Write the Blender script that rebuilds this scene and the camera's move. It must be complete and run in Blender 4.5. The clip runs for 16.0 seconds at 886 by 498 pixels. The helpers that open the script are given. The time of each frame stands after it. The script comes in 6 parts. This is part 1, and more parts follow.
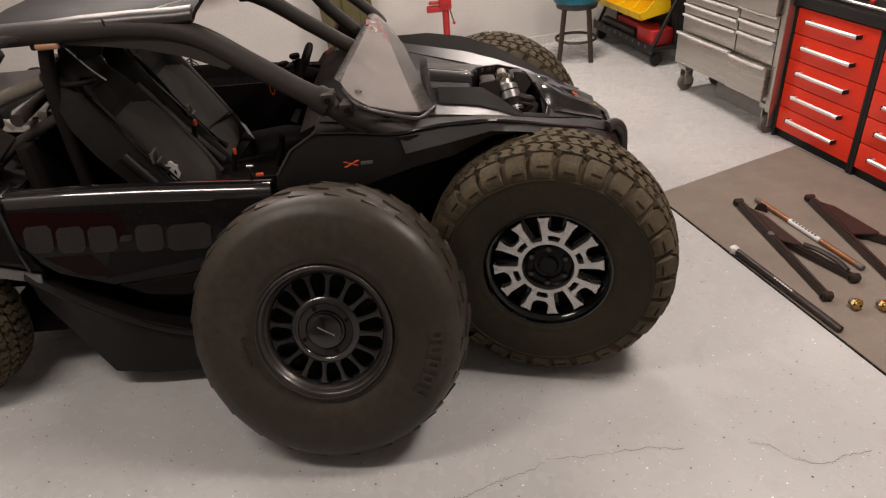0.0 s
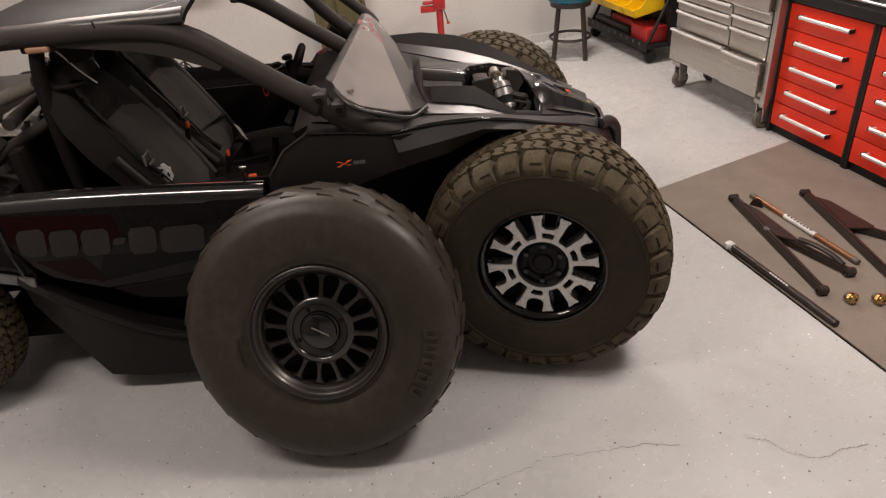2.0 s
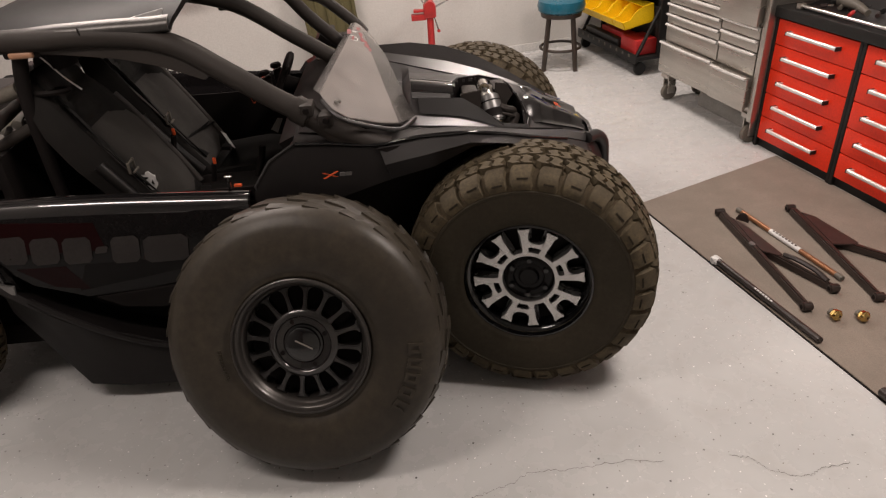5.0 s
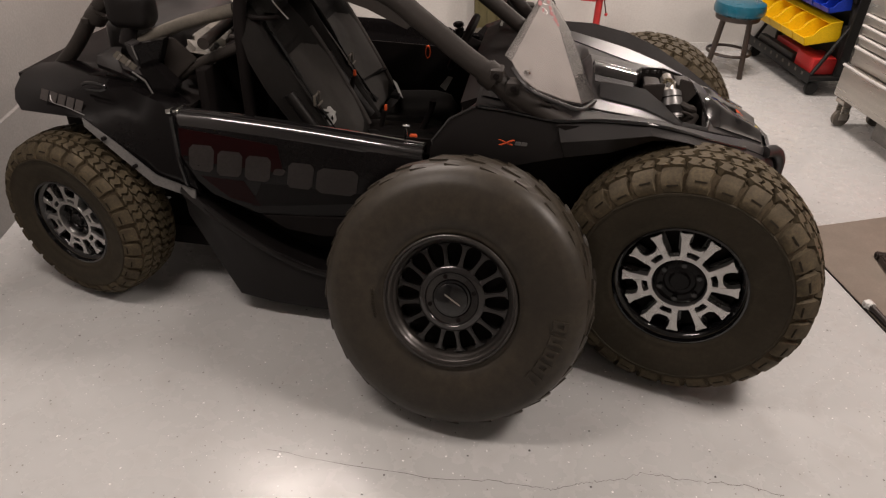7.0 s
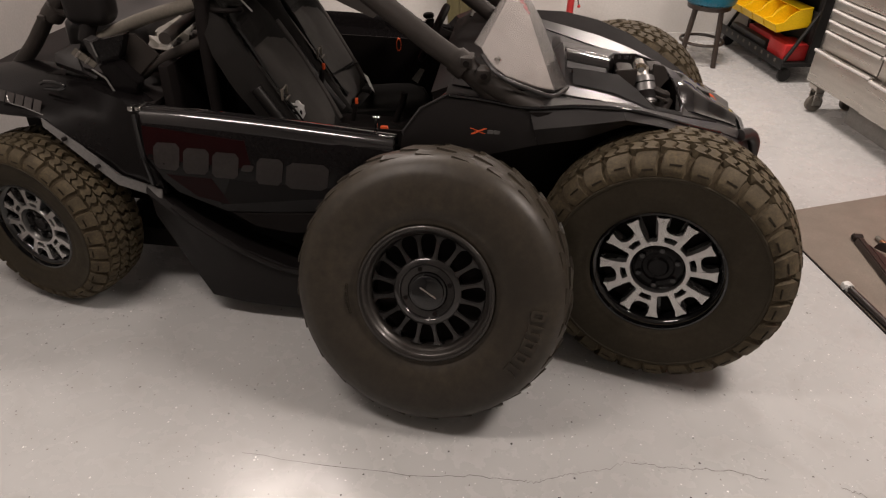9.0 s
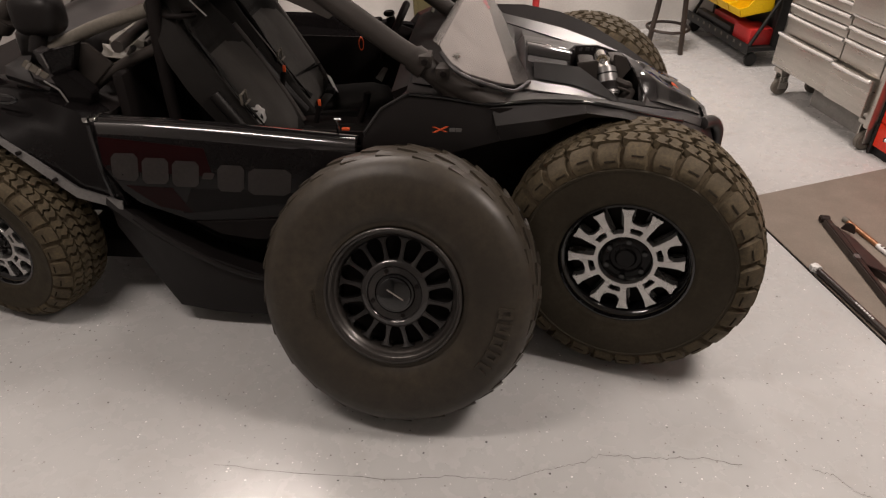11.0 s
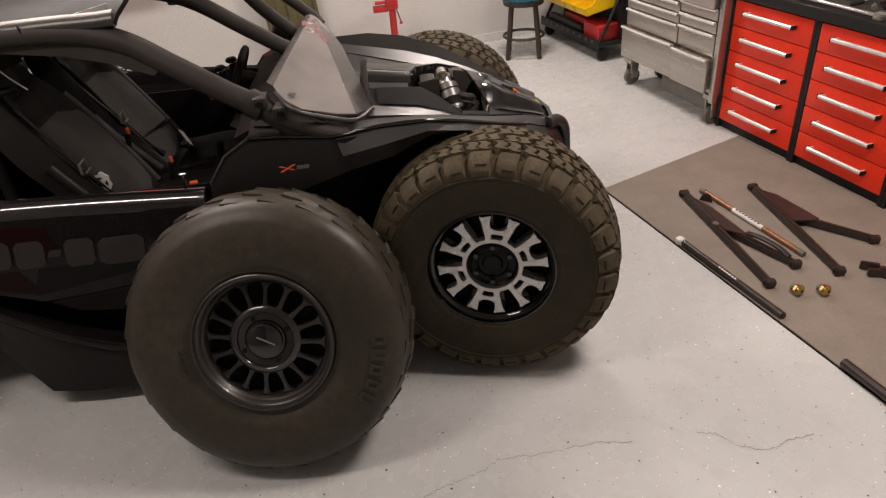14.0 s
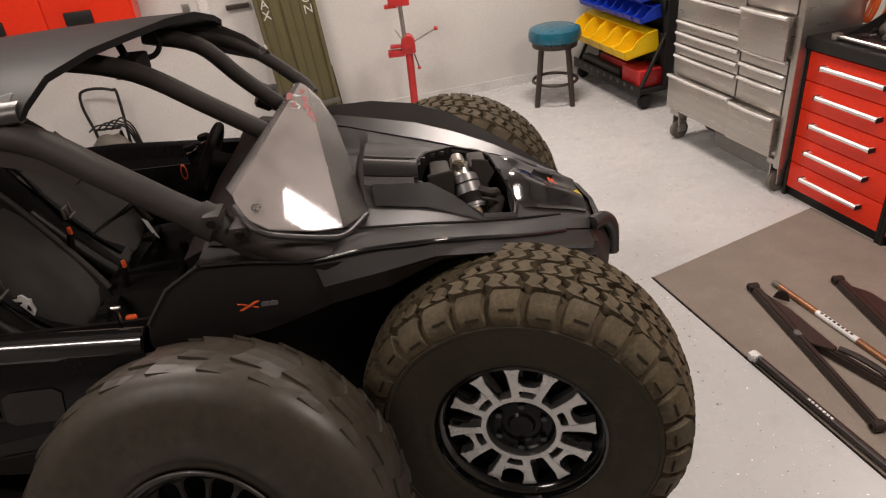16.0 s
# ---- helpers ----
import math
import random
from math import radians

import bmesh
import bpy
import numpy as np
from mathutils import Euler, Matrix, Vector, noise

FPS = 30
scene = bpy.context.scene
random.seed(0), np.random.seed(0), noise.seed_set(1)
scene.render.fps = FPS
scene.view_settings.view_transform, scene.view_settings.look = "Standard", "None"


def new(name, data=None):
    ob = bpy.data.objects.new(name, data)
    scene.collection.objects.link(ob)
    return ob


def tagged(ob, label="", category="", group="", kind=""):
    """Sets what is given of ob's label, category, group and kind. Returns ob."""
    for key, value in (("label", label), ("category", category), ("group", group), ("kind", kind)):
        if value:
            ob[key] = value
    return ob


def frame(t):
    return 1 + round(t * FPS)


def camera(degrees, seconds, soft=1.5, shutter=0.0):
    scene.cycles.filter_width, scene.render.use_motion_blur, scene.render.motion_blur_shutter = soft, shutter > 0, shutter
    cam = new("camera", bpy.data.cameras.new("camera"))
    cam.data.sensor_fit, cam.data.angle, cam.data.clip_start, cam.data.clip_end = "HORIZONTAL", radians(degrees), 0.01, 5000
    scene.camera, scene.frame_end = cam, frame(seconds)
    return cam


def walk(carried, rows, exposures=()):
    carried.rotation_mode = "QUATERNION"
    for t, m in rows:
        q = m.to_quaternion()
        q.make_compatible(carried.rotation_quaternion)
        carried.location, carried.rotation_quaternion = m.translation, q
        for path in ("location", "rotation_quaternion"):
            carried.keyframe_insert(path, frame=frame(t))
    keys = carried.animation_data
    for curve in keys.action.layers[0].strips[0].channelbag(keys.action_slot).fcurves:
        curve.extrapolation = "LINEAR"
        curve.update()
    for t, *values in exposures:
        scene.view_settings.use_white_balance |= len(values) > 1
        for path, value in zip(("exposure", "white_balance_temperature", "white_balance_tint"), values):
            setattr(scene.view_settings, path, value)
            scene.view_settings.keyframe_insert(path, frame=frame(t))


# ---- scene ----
# The camera's path: seconds, place, yaw, pitch and roll in degrees.
ROWS = [
    (0.0, 1.859, -2.760, 1.779, -0.56, -32.03, -4.66),
    (0.5, 1.858, -2.765, 1.775, -0.58, -31.90, -4.34),
    (1.0, 1.863, -2.768, 1.779, -0.67, -31.65, -4.59),
    (1.5, 1.868, -2.763, 1.779, -0.83, -31.83, -4.74),
    (2.0, 1.875, -2.761, 1.771, -0.67, -31.99, -5.32),
    (2.5, 1.877, -2.761, 1.773, -0.68, -31.99, -5.18),
    (3.0, 1.879, -2.760, 1.777, -1.01, -31.92, -5.06),
    (5.3, 1.888, -2.728, 1.789, -1.74, -31.65, -3.88),
    (5.5, 1.865, -2.717, 1.787, -1.43, -31.84, -3.61),
    (6.0, 1.783, -2.726, 1.785, 3.38, -32.24, -2.06),
    (6.5, 1.691, -2.772, 1.787, 7.27, -33.47, 1.73),
    (7.0, 1.675, -2.781, 1.801, 7.35, -33.76, 2.74),
    (7.5, 1.667, -2.793, 1.789, 6.57, -33.60, 3.04),
    (8.0, 1.680, -2.786, 1.780, 6.55, -33.54, 2.65),
    (8.5, 1.710, -2.779, 1.776, 5.87, -33.67, 1.88),
    (8.7, 1.698, -2.768, 1.765, 5.80, -33.69, 1.98),
    (10.8, 1.766, -2.729, 1.735, 3.95, -33.28, 0.38),
    (11.0, 1.753, -2.726, 1.761, 3.94, -34.10, 0.46),
    (11.5, 1.768, -2.716, 1.746, 2.77, -33.82, 0.06),
    (12.0, 1.815, -2.713, 1.752, 0.72, -33.32, -1.10),
    (12.5, 1.879, -2.731, 1.769, -2.52, -32.58, -2.67),
    (13.0, 1.930, -2.745, 1.757, -3.85, -32.37, -3.97),
    (13.5, 1.933, -2.742, 1.761, -3.77, -32.34, -4.79),
    (14.0, 1.939, -2.738, 1.764, -3.93, -32.31, -5.08),
    (14.5, 1.932, -2.720, 1.758, -4.33, -32.73, -6.06),
    (15.0, 1.934, -2.615, 1.756, -6.59, -32.91, -4.68),
    (15.5, 1.902, -2.385, 1.808, -8.83, -30.69, -1.35),
    (16.0, 2.047, -2.079, 1.761, -1.62, -30.45, -5.89),
]


def aim(x, y, z, yaw, pitch, roll):
    turn = Euler((0, 0, radians(yaw))).to_matrix().to_4x4() @ Euler((radians(90 + pitch), 0, 0)).to_matrix().to_4x4()
    return Matrix.Translation((x, y, z)) @ turn @ Euler((0, 0, radians(roll))).to_matrix().to_4x4()


cam = camera(66.0, 16.0, soft=1.25)
walk(cam, [(r[0], aim(*r[1:])) for r in ROWS])

# ---- room frame: u runs away from the tool cabinets' fronts into the wall, v along them ----
ROOM = Matrix.Translation((3.985, 1.085, 0)) @ Euler((0, 0, radians(13.5))).to_matrix().to_4x4()


# ---- world and lights ----
world = bpy.data.worlds.new("world")
world.use_nodes = True
world.node_tree.nodes["Background"].inputs[0].default_value = (0.9, 0.85, 0.8, 1)
world.node_tree.nodes["Background"].inputs[1].default_value = 0.03
scene.world = world


def overhead_light(x, y, z, sx, sy, watts, turn=13.5, colour=(1.0, 0.865, 0.79)):
    data = bpy.data.lights.new("overhead_light", "AREA")
    data.shape, data.size, data.size_y, data.energy, data.color = "RECTANGLE", sx, sy, watts, colour
    ob = new("overhead_light", data)
    ob.matrix_world = Matrix.Translation((x, y, z)) @ Euler((0, 0, radians(turn))).to_matrix().to_4x4()
    return ob


# two ceiling lamps, placed where their reflections point
overhead_light(0.47, 0.50, 2.62, 1.2, 0.5, 72)
overhead_light(2.95, 2.22, 2.62, 0.62, 0.28, 60)
# added fill for the cabinet fronts and right floor; no lamp known there
overhead_light(3.4, -1.0, 2.62, 0.6, 0.6, 60)
# long ceiling tube, placed from the highlight along the door edge
overhead_light(0.30, -1.55, 2.62, 1.25, 0.16, 33, 0)
scene.view_settings.exposure = 0.0


# ---- materials ----
def nodes_of(name):
    m = bpy.data.materials.new(name)
    m.use_nodes = True
    t = m.node_tree
    return m, t, t.nodes["Principled BSDF"]


def node(t, kind, **kw):
    n = t.nodes.new(kind)
    for k, v in kw.items():
        if k in n.inputs:
            n.inputs[k].default_value = v
    return n


def mixcol(t, fac, a, b):
    n = t.nodes.new("ShaderNodeMix")
    n.data_type = "RGBA"
    for sock, v in ((n.inputs[0], fac), (n.inputs[6], a), (n.inputs[7], b)):
        if hasattr(v, "links"):
            t.links.new(v, sock)
        else:
            sock.default_value = v
    return n.outputs[2]


def ramp(t, value, lo, hi):
    n = t.nodes.new("ShaderNodeMapRange")
    n.inputs[1].default_value, n.inputs[2].default_value = lo, hi
    t.links.new(value, n.inputs[0])
    return n.outputs[0]


def stuff(name, col, col2=None, rough=0.5, metal=0.0, scale=6.0, fine=90.0, bump=0.1, rvar=0.12, coat=0.0, spec=0.5, stretch=None, vary=0.0):
    """A surface with wear at two scales: a broad stain and a fine grain."""
    m, t, p = nodes_of(name)
    col2 = col2 or tuple(c * 0.72 for c in col)
    tc = t.nodes.new("ShaderNodeTexCoord")
    src = tc.outputs["Object"]
    if stretch:
        mp = t.nodes.new("ShaderNodeMapping")
        mp.inputs["Scale"].default_value = stretch
        t.links.new(src, mp.inputs[0])
        src = mp.outputs[0]
    big = node(t, "ShaderNodeTexNoise", Scale=scale, Detail=5.0, Roughness=0.6)
    small = node(t, "ShaderNodeTexNoise", Scale=fine, Detail=4.0, Roughness=0.65)
    t.links.new(src, big.inputs["Vector"])
    t.links.new(src, small.inputs["Vector"])
    a = mixcol(t, ramp(t, big.outputs[0], 0.35, 0.7), (*col, 1), (*col2, 1))
    b = mixcol(t, ramp(t, small.outputs[0], 0.3, 0.8), a, (*(c * 0.8 for c in col2), 1))
    if vary:
        info = t.nodes.new("ShaderNodeObjectInfo")
        hsv = t.nodes.new("ShaderNodeHueSaturation")
        t.links.new(ramp(t, info.outputs["Random"], 0, 1), hsv.inputs["Fac"])
        hsv.inputs["Value"].default_value = 1 - vary
        t.links.new(b, hsv.inputs["Color"])
        b = hsv.outputs[0]
    t.links.new(b, p.inputs["Base Color"])
    r = t.nodes.new("ShaderNodeMapRange")
    r.inputs[3].default_value, r.inputs[4].default_value = max(0.02, rough - rvar), min(1, rough + rvar)
    t.links.new(big.outputs[0], r.inputs[0])
    t.links.new(r.outputs[0], p.inputs["Roughness"])
    p.inputs["Metallic"].default_value = metal
    p.inputs["Coat Weight"].default_value = coat
    p.inputs["Specular IOR Level"].default_value = spec
    if bump:
        bn = node(t, "ShaderNodeBump", Strength=bump, Distance=0.002)
        t.links.new(small.outputs[0], bn.inputs["Height"])
        t.links.new(bn.outputs[0], p.inputs["Normal"])
    return m


def floor_paint():
    """Grey epoxy with scattered pale and dark flakes and faint dirt."""
    m, t, p = nodes_of("floor_epoxy")
    tc = t.nodes.new("ShaderNodeTexCoord")
    src = tc.outputs["Object"]
    big = node(t, "ShaderNodeTexNoise", Scale=1.3, Detail=6.0, Roughness=0.62)
    mid = node(t, "ShaderNodeTexNoise", Scale=9.0, Detail=5.0, Roughness=0.6)
    fine = node(t, "ShaderNodeTexNoise", Scale=160.0, Detail=3.0)
    for n in (big, mid, fine):
        t.links.new(src, n.inputs["Vector"])
    c = mixcol(t, ramp(t, big.outputs[0], 0.3, 0.72), (0.490, 0.492, 0.488, 1), (0.448, 0.448, 0.443, 1))
    c = mixcol(t, ramp(t, mid.outputs[0], 0.5, 1.05), c, (0.385, 0.375, 0.36, 1))
    for scale, lo, paint, seed in ((15.0, 0.032, (0.92, 0.91, 0.89, 1), 0.0), (20.0, 0.044, (0.06, 0.056, 0.052, 1), 7.3), (27.0, 0.042, (0.16, 0.14, 0.12, 1), 3.1), (38.0, 0.050, (0.85, 0.84, 0.82, 1), 5.7)):
        mp = t.nodes.new("ShaderNodeMapping")
        mp.inputs["Location"].default_value = (seed, seed * 2, 0)
        t.links.new(src, mp.inputs[0])
        wob = node(t, "ShaderNodeTexNoise", Scale=120.0)
        t.links.new(src, wob.inputs["Vector"])
        add = t.nodes.new("ShaderNodeVectorMath")
        add.operation = "MULTIPLY_ADD"
        t.links.new(wob.outputs[1], add.inputs[0])
        add.inputs[1].default_value = (0.006, 0.006, 0.0)
        t.links.new(mp.outputs[0], add.inputs[2])
        vo = node(t, "ShaderNodeTexVoronoi", Scale=scale)
        vo.voronoi_dimensions = "2D"
        t.links.new(add.outputs[0], vo.inputs["Vector"])
        lt = t.nodes.new("ShaderNodeMath")
        lt.operation = "LESS_THAN"
        t.links.new(vo.outputs["Distance"], lt.inputs[0])
        # a random size for each flake
        sep = t.nodes.new("ShaderNodeSeparateColor")
        t.links.new(vo.outputs["Color"], sep.inputs[0])
        sz = t.nodes.new("ShaderNodeMapRange")
        sz.inputs[1].default_value, sz.inputs[3].default_value, sz.inputs[4].default_value = 0.80, 0.0, lo * 1.8
        t.links.new(sep.outputs[0], sz.inputs[0])
        t.links.new(sz.outputs[0], lt.inputs[1])
        c = mixcol(t, lt.outputs[0], c, paint)
    t.links.new(c, p.inputs["Base Color"])
    r = t.nodes.new("ShaderNodeMapRange")
    r.inputs[3].default_value, r.inputs[4].default_value = 0.18, 0.36
    t.links.new(mid.outputs[0], r.inputs[0])
    t.links.new(r.outputs[0], p.inputs["Roughness"])
    bn = node(t, "ShaderNodeBump", Strength=0.12, Distance=0.002)
    t.links.new(mid.outputs[0], bn.inputs["Height"])
    t.links.new(bn.outputs[0], p.inputs["Normal"])
    return m


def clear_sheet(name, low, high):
    """Scuffed polycarbonate: see-through, glossy at a slant, with a pale haze of scratches; denser haze stands in for
    reflection.
    """
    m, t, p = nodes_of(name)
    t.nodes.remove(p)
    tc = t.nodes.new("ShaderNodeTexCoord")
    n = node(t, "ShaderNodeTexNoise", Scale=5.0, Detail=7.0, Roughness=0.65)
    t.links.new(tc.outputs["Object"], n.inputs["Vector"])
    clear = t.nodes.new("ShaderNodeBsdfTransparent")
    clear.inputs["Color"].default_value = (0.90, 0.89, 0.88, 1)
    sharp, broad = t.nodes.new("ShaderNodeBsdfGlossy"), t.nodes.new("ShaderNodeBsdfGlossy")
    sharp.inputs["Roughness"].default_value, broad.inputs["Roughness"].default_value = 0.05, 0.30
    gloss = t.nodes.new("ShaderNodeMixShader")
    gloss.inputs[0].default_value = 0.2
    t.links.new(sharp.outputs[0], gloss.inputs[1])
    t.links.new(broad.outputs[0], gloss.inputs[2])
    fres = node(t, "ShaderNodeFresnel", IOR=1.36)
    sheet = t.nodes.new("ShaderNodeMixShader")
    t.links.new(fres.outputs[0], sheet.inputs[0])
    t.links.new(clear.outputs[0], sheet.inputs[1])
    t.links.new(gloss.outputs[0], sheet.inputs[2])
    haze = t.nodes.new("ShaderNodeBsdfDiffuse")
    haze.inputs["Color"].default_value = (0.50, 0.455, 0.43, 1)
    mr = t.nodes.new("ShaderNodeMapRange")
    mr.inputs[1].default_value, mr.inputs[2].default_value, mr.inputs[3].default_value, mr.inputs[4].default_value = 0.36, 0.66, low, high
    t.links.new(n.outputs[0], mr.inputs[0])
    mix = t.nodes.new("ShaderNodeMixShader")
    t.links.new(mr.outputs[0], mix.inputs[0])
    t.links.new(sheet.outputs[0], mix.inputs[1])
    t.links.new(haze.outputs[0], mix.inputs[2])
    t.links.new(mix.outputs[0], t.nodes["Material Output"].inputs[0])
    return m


FLOOR = floor_paint()
WALL = stuff("wall_paint", (0.60, 0.585, 0.56), (0.54, 0.525, 0.50), 0.7, scale=1.2, fine=120, bump=0.15)
CEIL = stuff("ceiling_paint", (0.7, 0.69, 0.67), rough=0.85)
# left wall's grey is darkened in colour, since the near lamp overlights it
DIMDOOR = stuff("door_paint", (0.28, 0.27, 0.258), (0.245, 0.235, 0.225), 0.5, scale=1.5)
SKIRT = stuff("skirting_paint", (0.68, 0.67, 0.65), rough=0.45)
MAT = stuff("rubber_mat", (0.235, 0.197, 0.163), (0.175, 0.145, 0.118), 0.72, scale=5.0, fine=220, bump=0.3)
RUBBER = stuff("dusty_tyre_rubber", (0.045, 0.0365, 0.0235), (0.031, 0.0255, 0.0170), 0.74, scale=9, fine=60, bump=0.35, spec=0.2)
LUG = stuff("muddy_tread_rubber", (0.096, 0.074, 0.042), (0.048, 0.0375, 0.023), 0.74, scale=26, fine=110, bump=0.6, spec=0.25)
GROOVE = stuff("dusty_tread_groove", (0.068, 0.052, 0.032), (0.044, 0.034, 0.022), 0.85, scale=22, fine=110, bump=0.5, spec=0.1)
SANDT = stuff("sand_tyre_rubber", (0.046, 0.0375, 0.0265), (0.026, 0.0213, 0.0158), 0.46, scale=4.5, fine=38, bump=0.16, spec=0.32)
GLOSSB = stuff("gloss_black_paint", (0.006, 0.006, 0.0068), rough=0.13, bump=0.0, coat=0.5, rvar=0.05, spec=0.4)
GLOSSE = stuff("polished_black_edge", (0.011, 0.0100, 0.0105), rough=0.17, bump=0.0, coat=1.0, rvar=0.03, spec=0.5)
SATIND = stuff("dull_black_plastic", (0.0098, 0.0084, 0.0082), (0.0074, 0.0063, 0.0062), 0.42, bump=0.12, fine=250, spec=0.22)
DOORB = stuff("black_door_paint", (0.006, 0.0052, 0.0054), rough=0.2, bump=0.0, rvar=0.05, spec=0.16)
SLOTSHADE = stuff("tread_slot_shade", (0.020, 0.016, 0.011), rough=0.9, spec=0.1)
SATINB = stuff("satin_black_plastic", (0.014, 0.0125, 0.0125), (0.019, 0.017, 0.0168), 0.42, bump=0.10, fine=300, spec=0.5, rvar=0.07)
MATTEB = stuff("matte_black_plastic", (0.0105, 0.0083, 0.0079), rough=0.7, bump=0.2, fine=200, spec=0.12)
CAGE = stuff("textured_black_tube", (0.034, 0.0285, 0.025), (0.025, 0.021, 0.0185), 0.55, bump=0.4, fine=400, spec=0.25)
DUSTY = stuff("dusty_grey_tube", (0.13, 0.115, 0.095), (0.09, 0.08, 0.065), 0.6, bump=0.2)
ROOFM = stuff("grey_roof_metal", (0.0125, 0.0118, 0.0118), (0.0092, 0.0087, 0.0087), 0.52, metal=0.0, spec=0.12, bump=0.05, scale=3)
EDGEM = stuff("pale_grey_edge", (0.20, 0.195, 0.19), (0.15, 0.147, 0.145), 0.35, metal=0.4)
SILVER = stuff("machined_alloy", (0.62, 0.61, 0.60), (0.54, 0.53, 0.52), 0.28, metal=0.92, scale=5, fine=40, bump=0.03)
GUNM = stuff("gunmetal_paint", (0.050, 0.047, 0.047), rough=0.2, metal=0.7, bump=0.0, coat=0.6, rvar=0.06)
LIPM = stuff("dull_gunmetal", (0.050, 0.045, 0.041), (0.038, 0.034, 0.031), 0.36, metal=0.5, bump=0.0, coat=0.2)
STEEL = stuff("brushed_stainless", (0.55, 0.52, 0.475), (0.45, 0.425, 0.39), 0.30, metal=0.9, scale=2.5, fine=60, bump=0.06, stretch=(1, 1, 14))
HANDLE = stuff("bright_aluminium", (0.88, 0.87, 0.85), (0.80, 0.79, 0.77), 0.22, metal=0.6, bump=0.0, rvar=0.03, fine=20)
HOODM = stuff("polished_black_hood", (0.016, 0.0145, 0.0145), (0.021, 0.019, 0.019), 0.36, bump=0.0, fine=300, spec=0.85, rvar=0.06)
CHROME = stuff("bright_metal", (0.75, 0.74, 0.72), rough=0.2, metal=1.0, bump=0.0)
BRASS = stuff("brass", (0.72, 0.50, 0.18), rough=0.25, metal=1.0, bump=0.05, fine=200)
RED = stuff("red_enamel", (0.76, 0.036, 0.010), (0.70, 0.030, 0.008), 0.34, scale=2.5, bump=0.05, spec=0.4)
REDB = stuff("bright_red_enamel", (0.55, 0.03, 0.03), rough=0.4)
DARKRED = stuff("dark_red_graphic", (0.012, 0.0020, 0.0024), rough=0.38, bump=0.0, spec=0.08)
GREYGR = stuff("dark_grey_graphic", (0.0062, 0.0054, 0.0054), rough=0.4, bump=0.0, spec=0.1)
LOGOG = stuff("grey_logo_vinyl", (0.060, 0.053, 0.051), (0.046, 0.041, 0.039), rough=0.45, bump=0.03, spec=0.3)
ORANGE = stuff("orange_fabric", (0.75, 0.10, 0.02), rough=0.6)
SEATM = stuff("black_seat_fabric", (0.014, 0.0125, 0.0115), (0.009, 0.0082, 0.0076), 0.75, scale=12, fine=350, bump=0.5, spec=0.1)
BOLST = stuff("worn_black_vinyl", (0.0125, 0.0112, 0.0103), (0.009, 0.008, 0.0075), 0.45, scale=14, fine=200, bump=0.2, spec=0.3)
BELT = stuff("black_webbing", (0.0085, 0.008, 0.0076), rough=0.6, fine=400, bump=0.5, spec=0.1)
TEAL = stuff("teal_vinyl", (0.008, 0.12, 0.185), rough=0.28, bump=0.1, coat=0.2)
STOOLW = stuff("dark_stained_wood", (0.04, 0.026, 0.018), (0.025, 0.017, 0.012), 0.45, scale=10)
YELLOW = stuff("yellow_plastic", (0.92, 0.60, 0.008), (0.86, 0.54, 0.008), rough=0.35, bump=0.05)
BLUE = stuff("blue_plastic", (0.01, 0.05, 0.55), rough=0.4, bump=0.05)
BLACKP = stuff("black_powder_coat", (0.016, 0.0155, 0.015), rough=0.48, spec=0.25)
OLIVE = stuff("olive_steel", (0.115, 0.098, 0.038), (0.08, 0.068, 0.026), 0.5, scale=5, bump=0.1)
STENCIL = stuff("pale_stencil_paint", (0.72, 0.70, 0.60), rough=0.7)
COPPER = stuff("copper_plated_rod", (0.34, 0.16, 0.075), (0.22, 0.10, 0.05), 0.4, metal=0.6)
WHITE = stuff("white_plastic", (0.75, 0.74, 0.72), rough=0.5)
MAROON = stuff("worn_maroon_paint", (0.036, 0.0205, 0.0178), (0.024, 0.0148, 0.013), 0.4, scale=14, bump=0.1)
ARMM = stuff("black_painted_steel", (0.028, 0.0185, 0.0155), rough=0.36, bump=0.1)
CORD = stuff("orange_cord", (0.80, 0.14, 0.02), rough=0.5)
SHOCKS = stuff("nickel_shaft", (0.55, 0.47, 0.33), rough=0.25, metal=1.0, bump=0.0)
YELLOWT = stuff("yellow_sticker", (0.55, 0.42, 0.03), rough=0.5)
CARD = stuff("weathered_panel", (0.32, 0.31, 0.29), rough=0.7, scale=8)
CRACKM = stuff("dark_crack", (0.14, 0.125, 0.11), rough=0.9)
TAPE = stuff("red_tape", (0.17, 0.012, 0.016), (0.22, 0.03, 0.03), 0.5, scale=40)
PADM = stuff("seat_panel_fabric", (0.033, 0.029, 0.025), (0.025, 0.022, 0.019), 0.85, scale=12, fine=350, bump=0.5)
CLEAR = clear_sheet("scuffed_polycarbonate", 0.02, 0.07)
# same sheet as the wings; its extra haze paints the facet's paler reflection
HAZED = clear_sheet("bright_haze_polycarbonate", 0.15, 0.34)
# brighter copy of the roof metal, its colour carrying the edge's reflection
ROOFE = stuff("brightened_roof_edge", (0.064, 0.060, 0.057), (0.046, 0.043, 0.041), 0.36, metal=0.5, bump=0.03, scale=4)
TAN = stuff("tan_plastic_lamp", (0.45, 0.24, 0.14), rough=0.4)


# ---- mesh helpers ----
def smooth(me, angle=38):
    for f in me.polygons:
        f.use_smooth = True
    me.set_sharp_from_angle(angle=radians(angle))


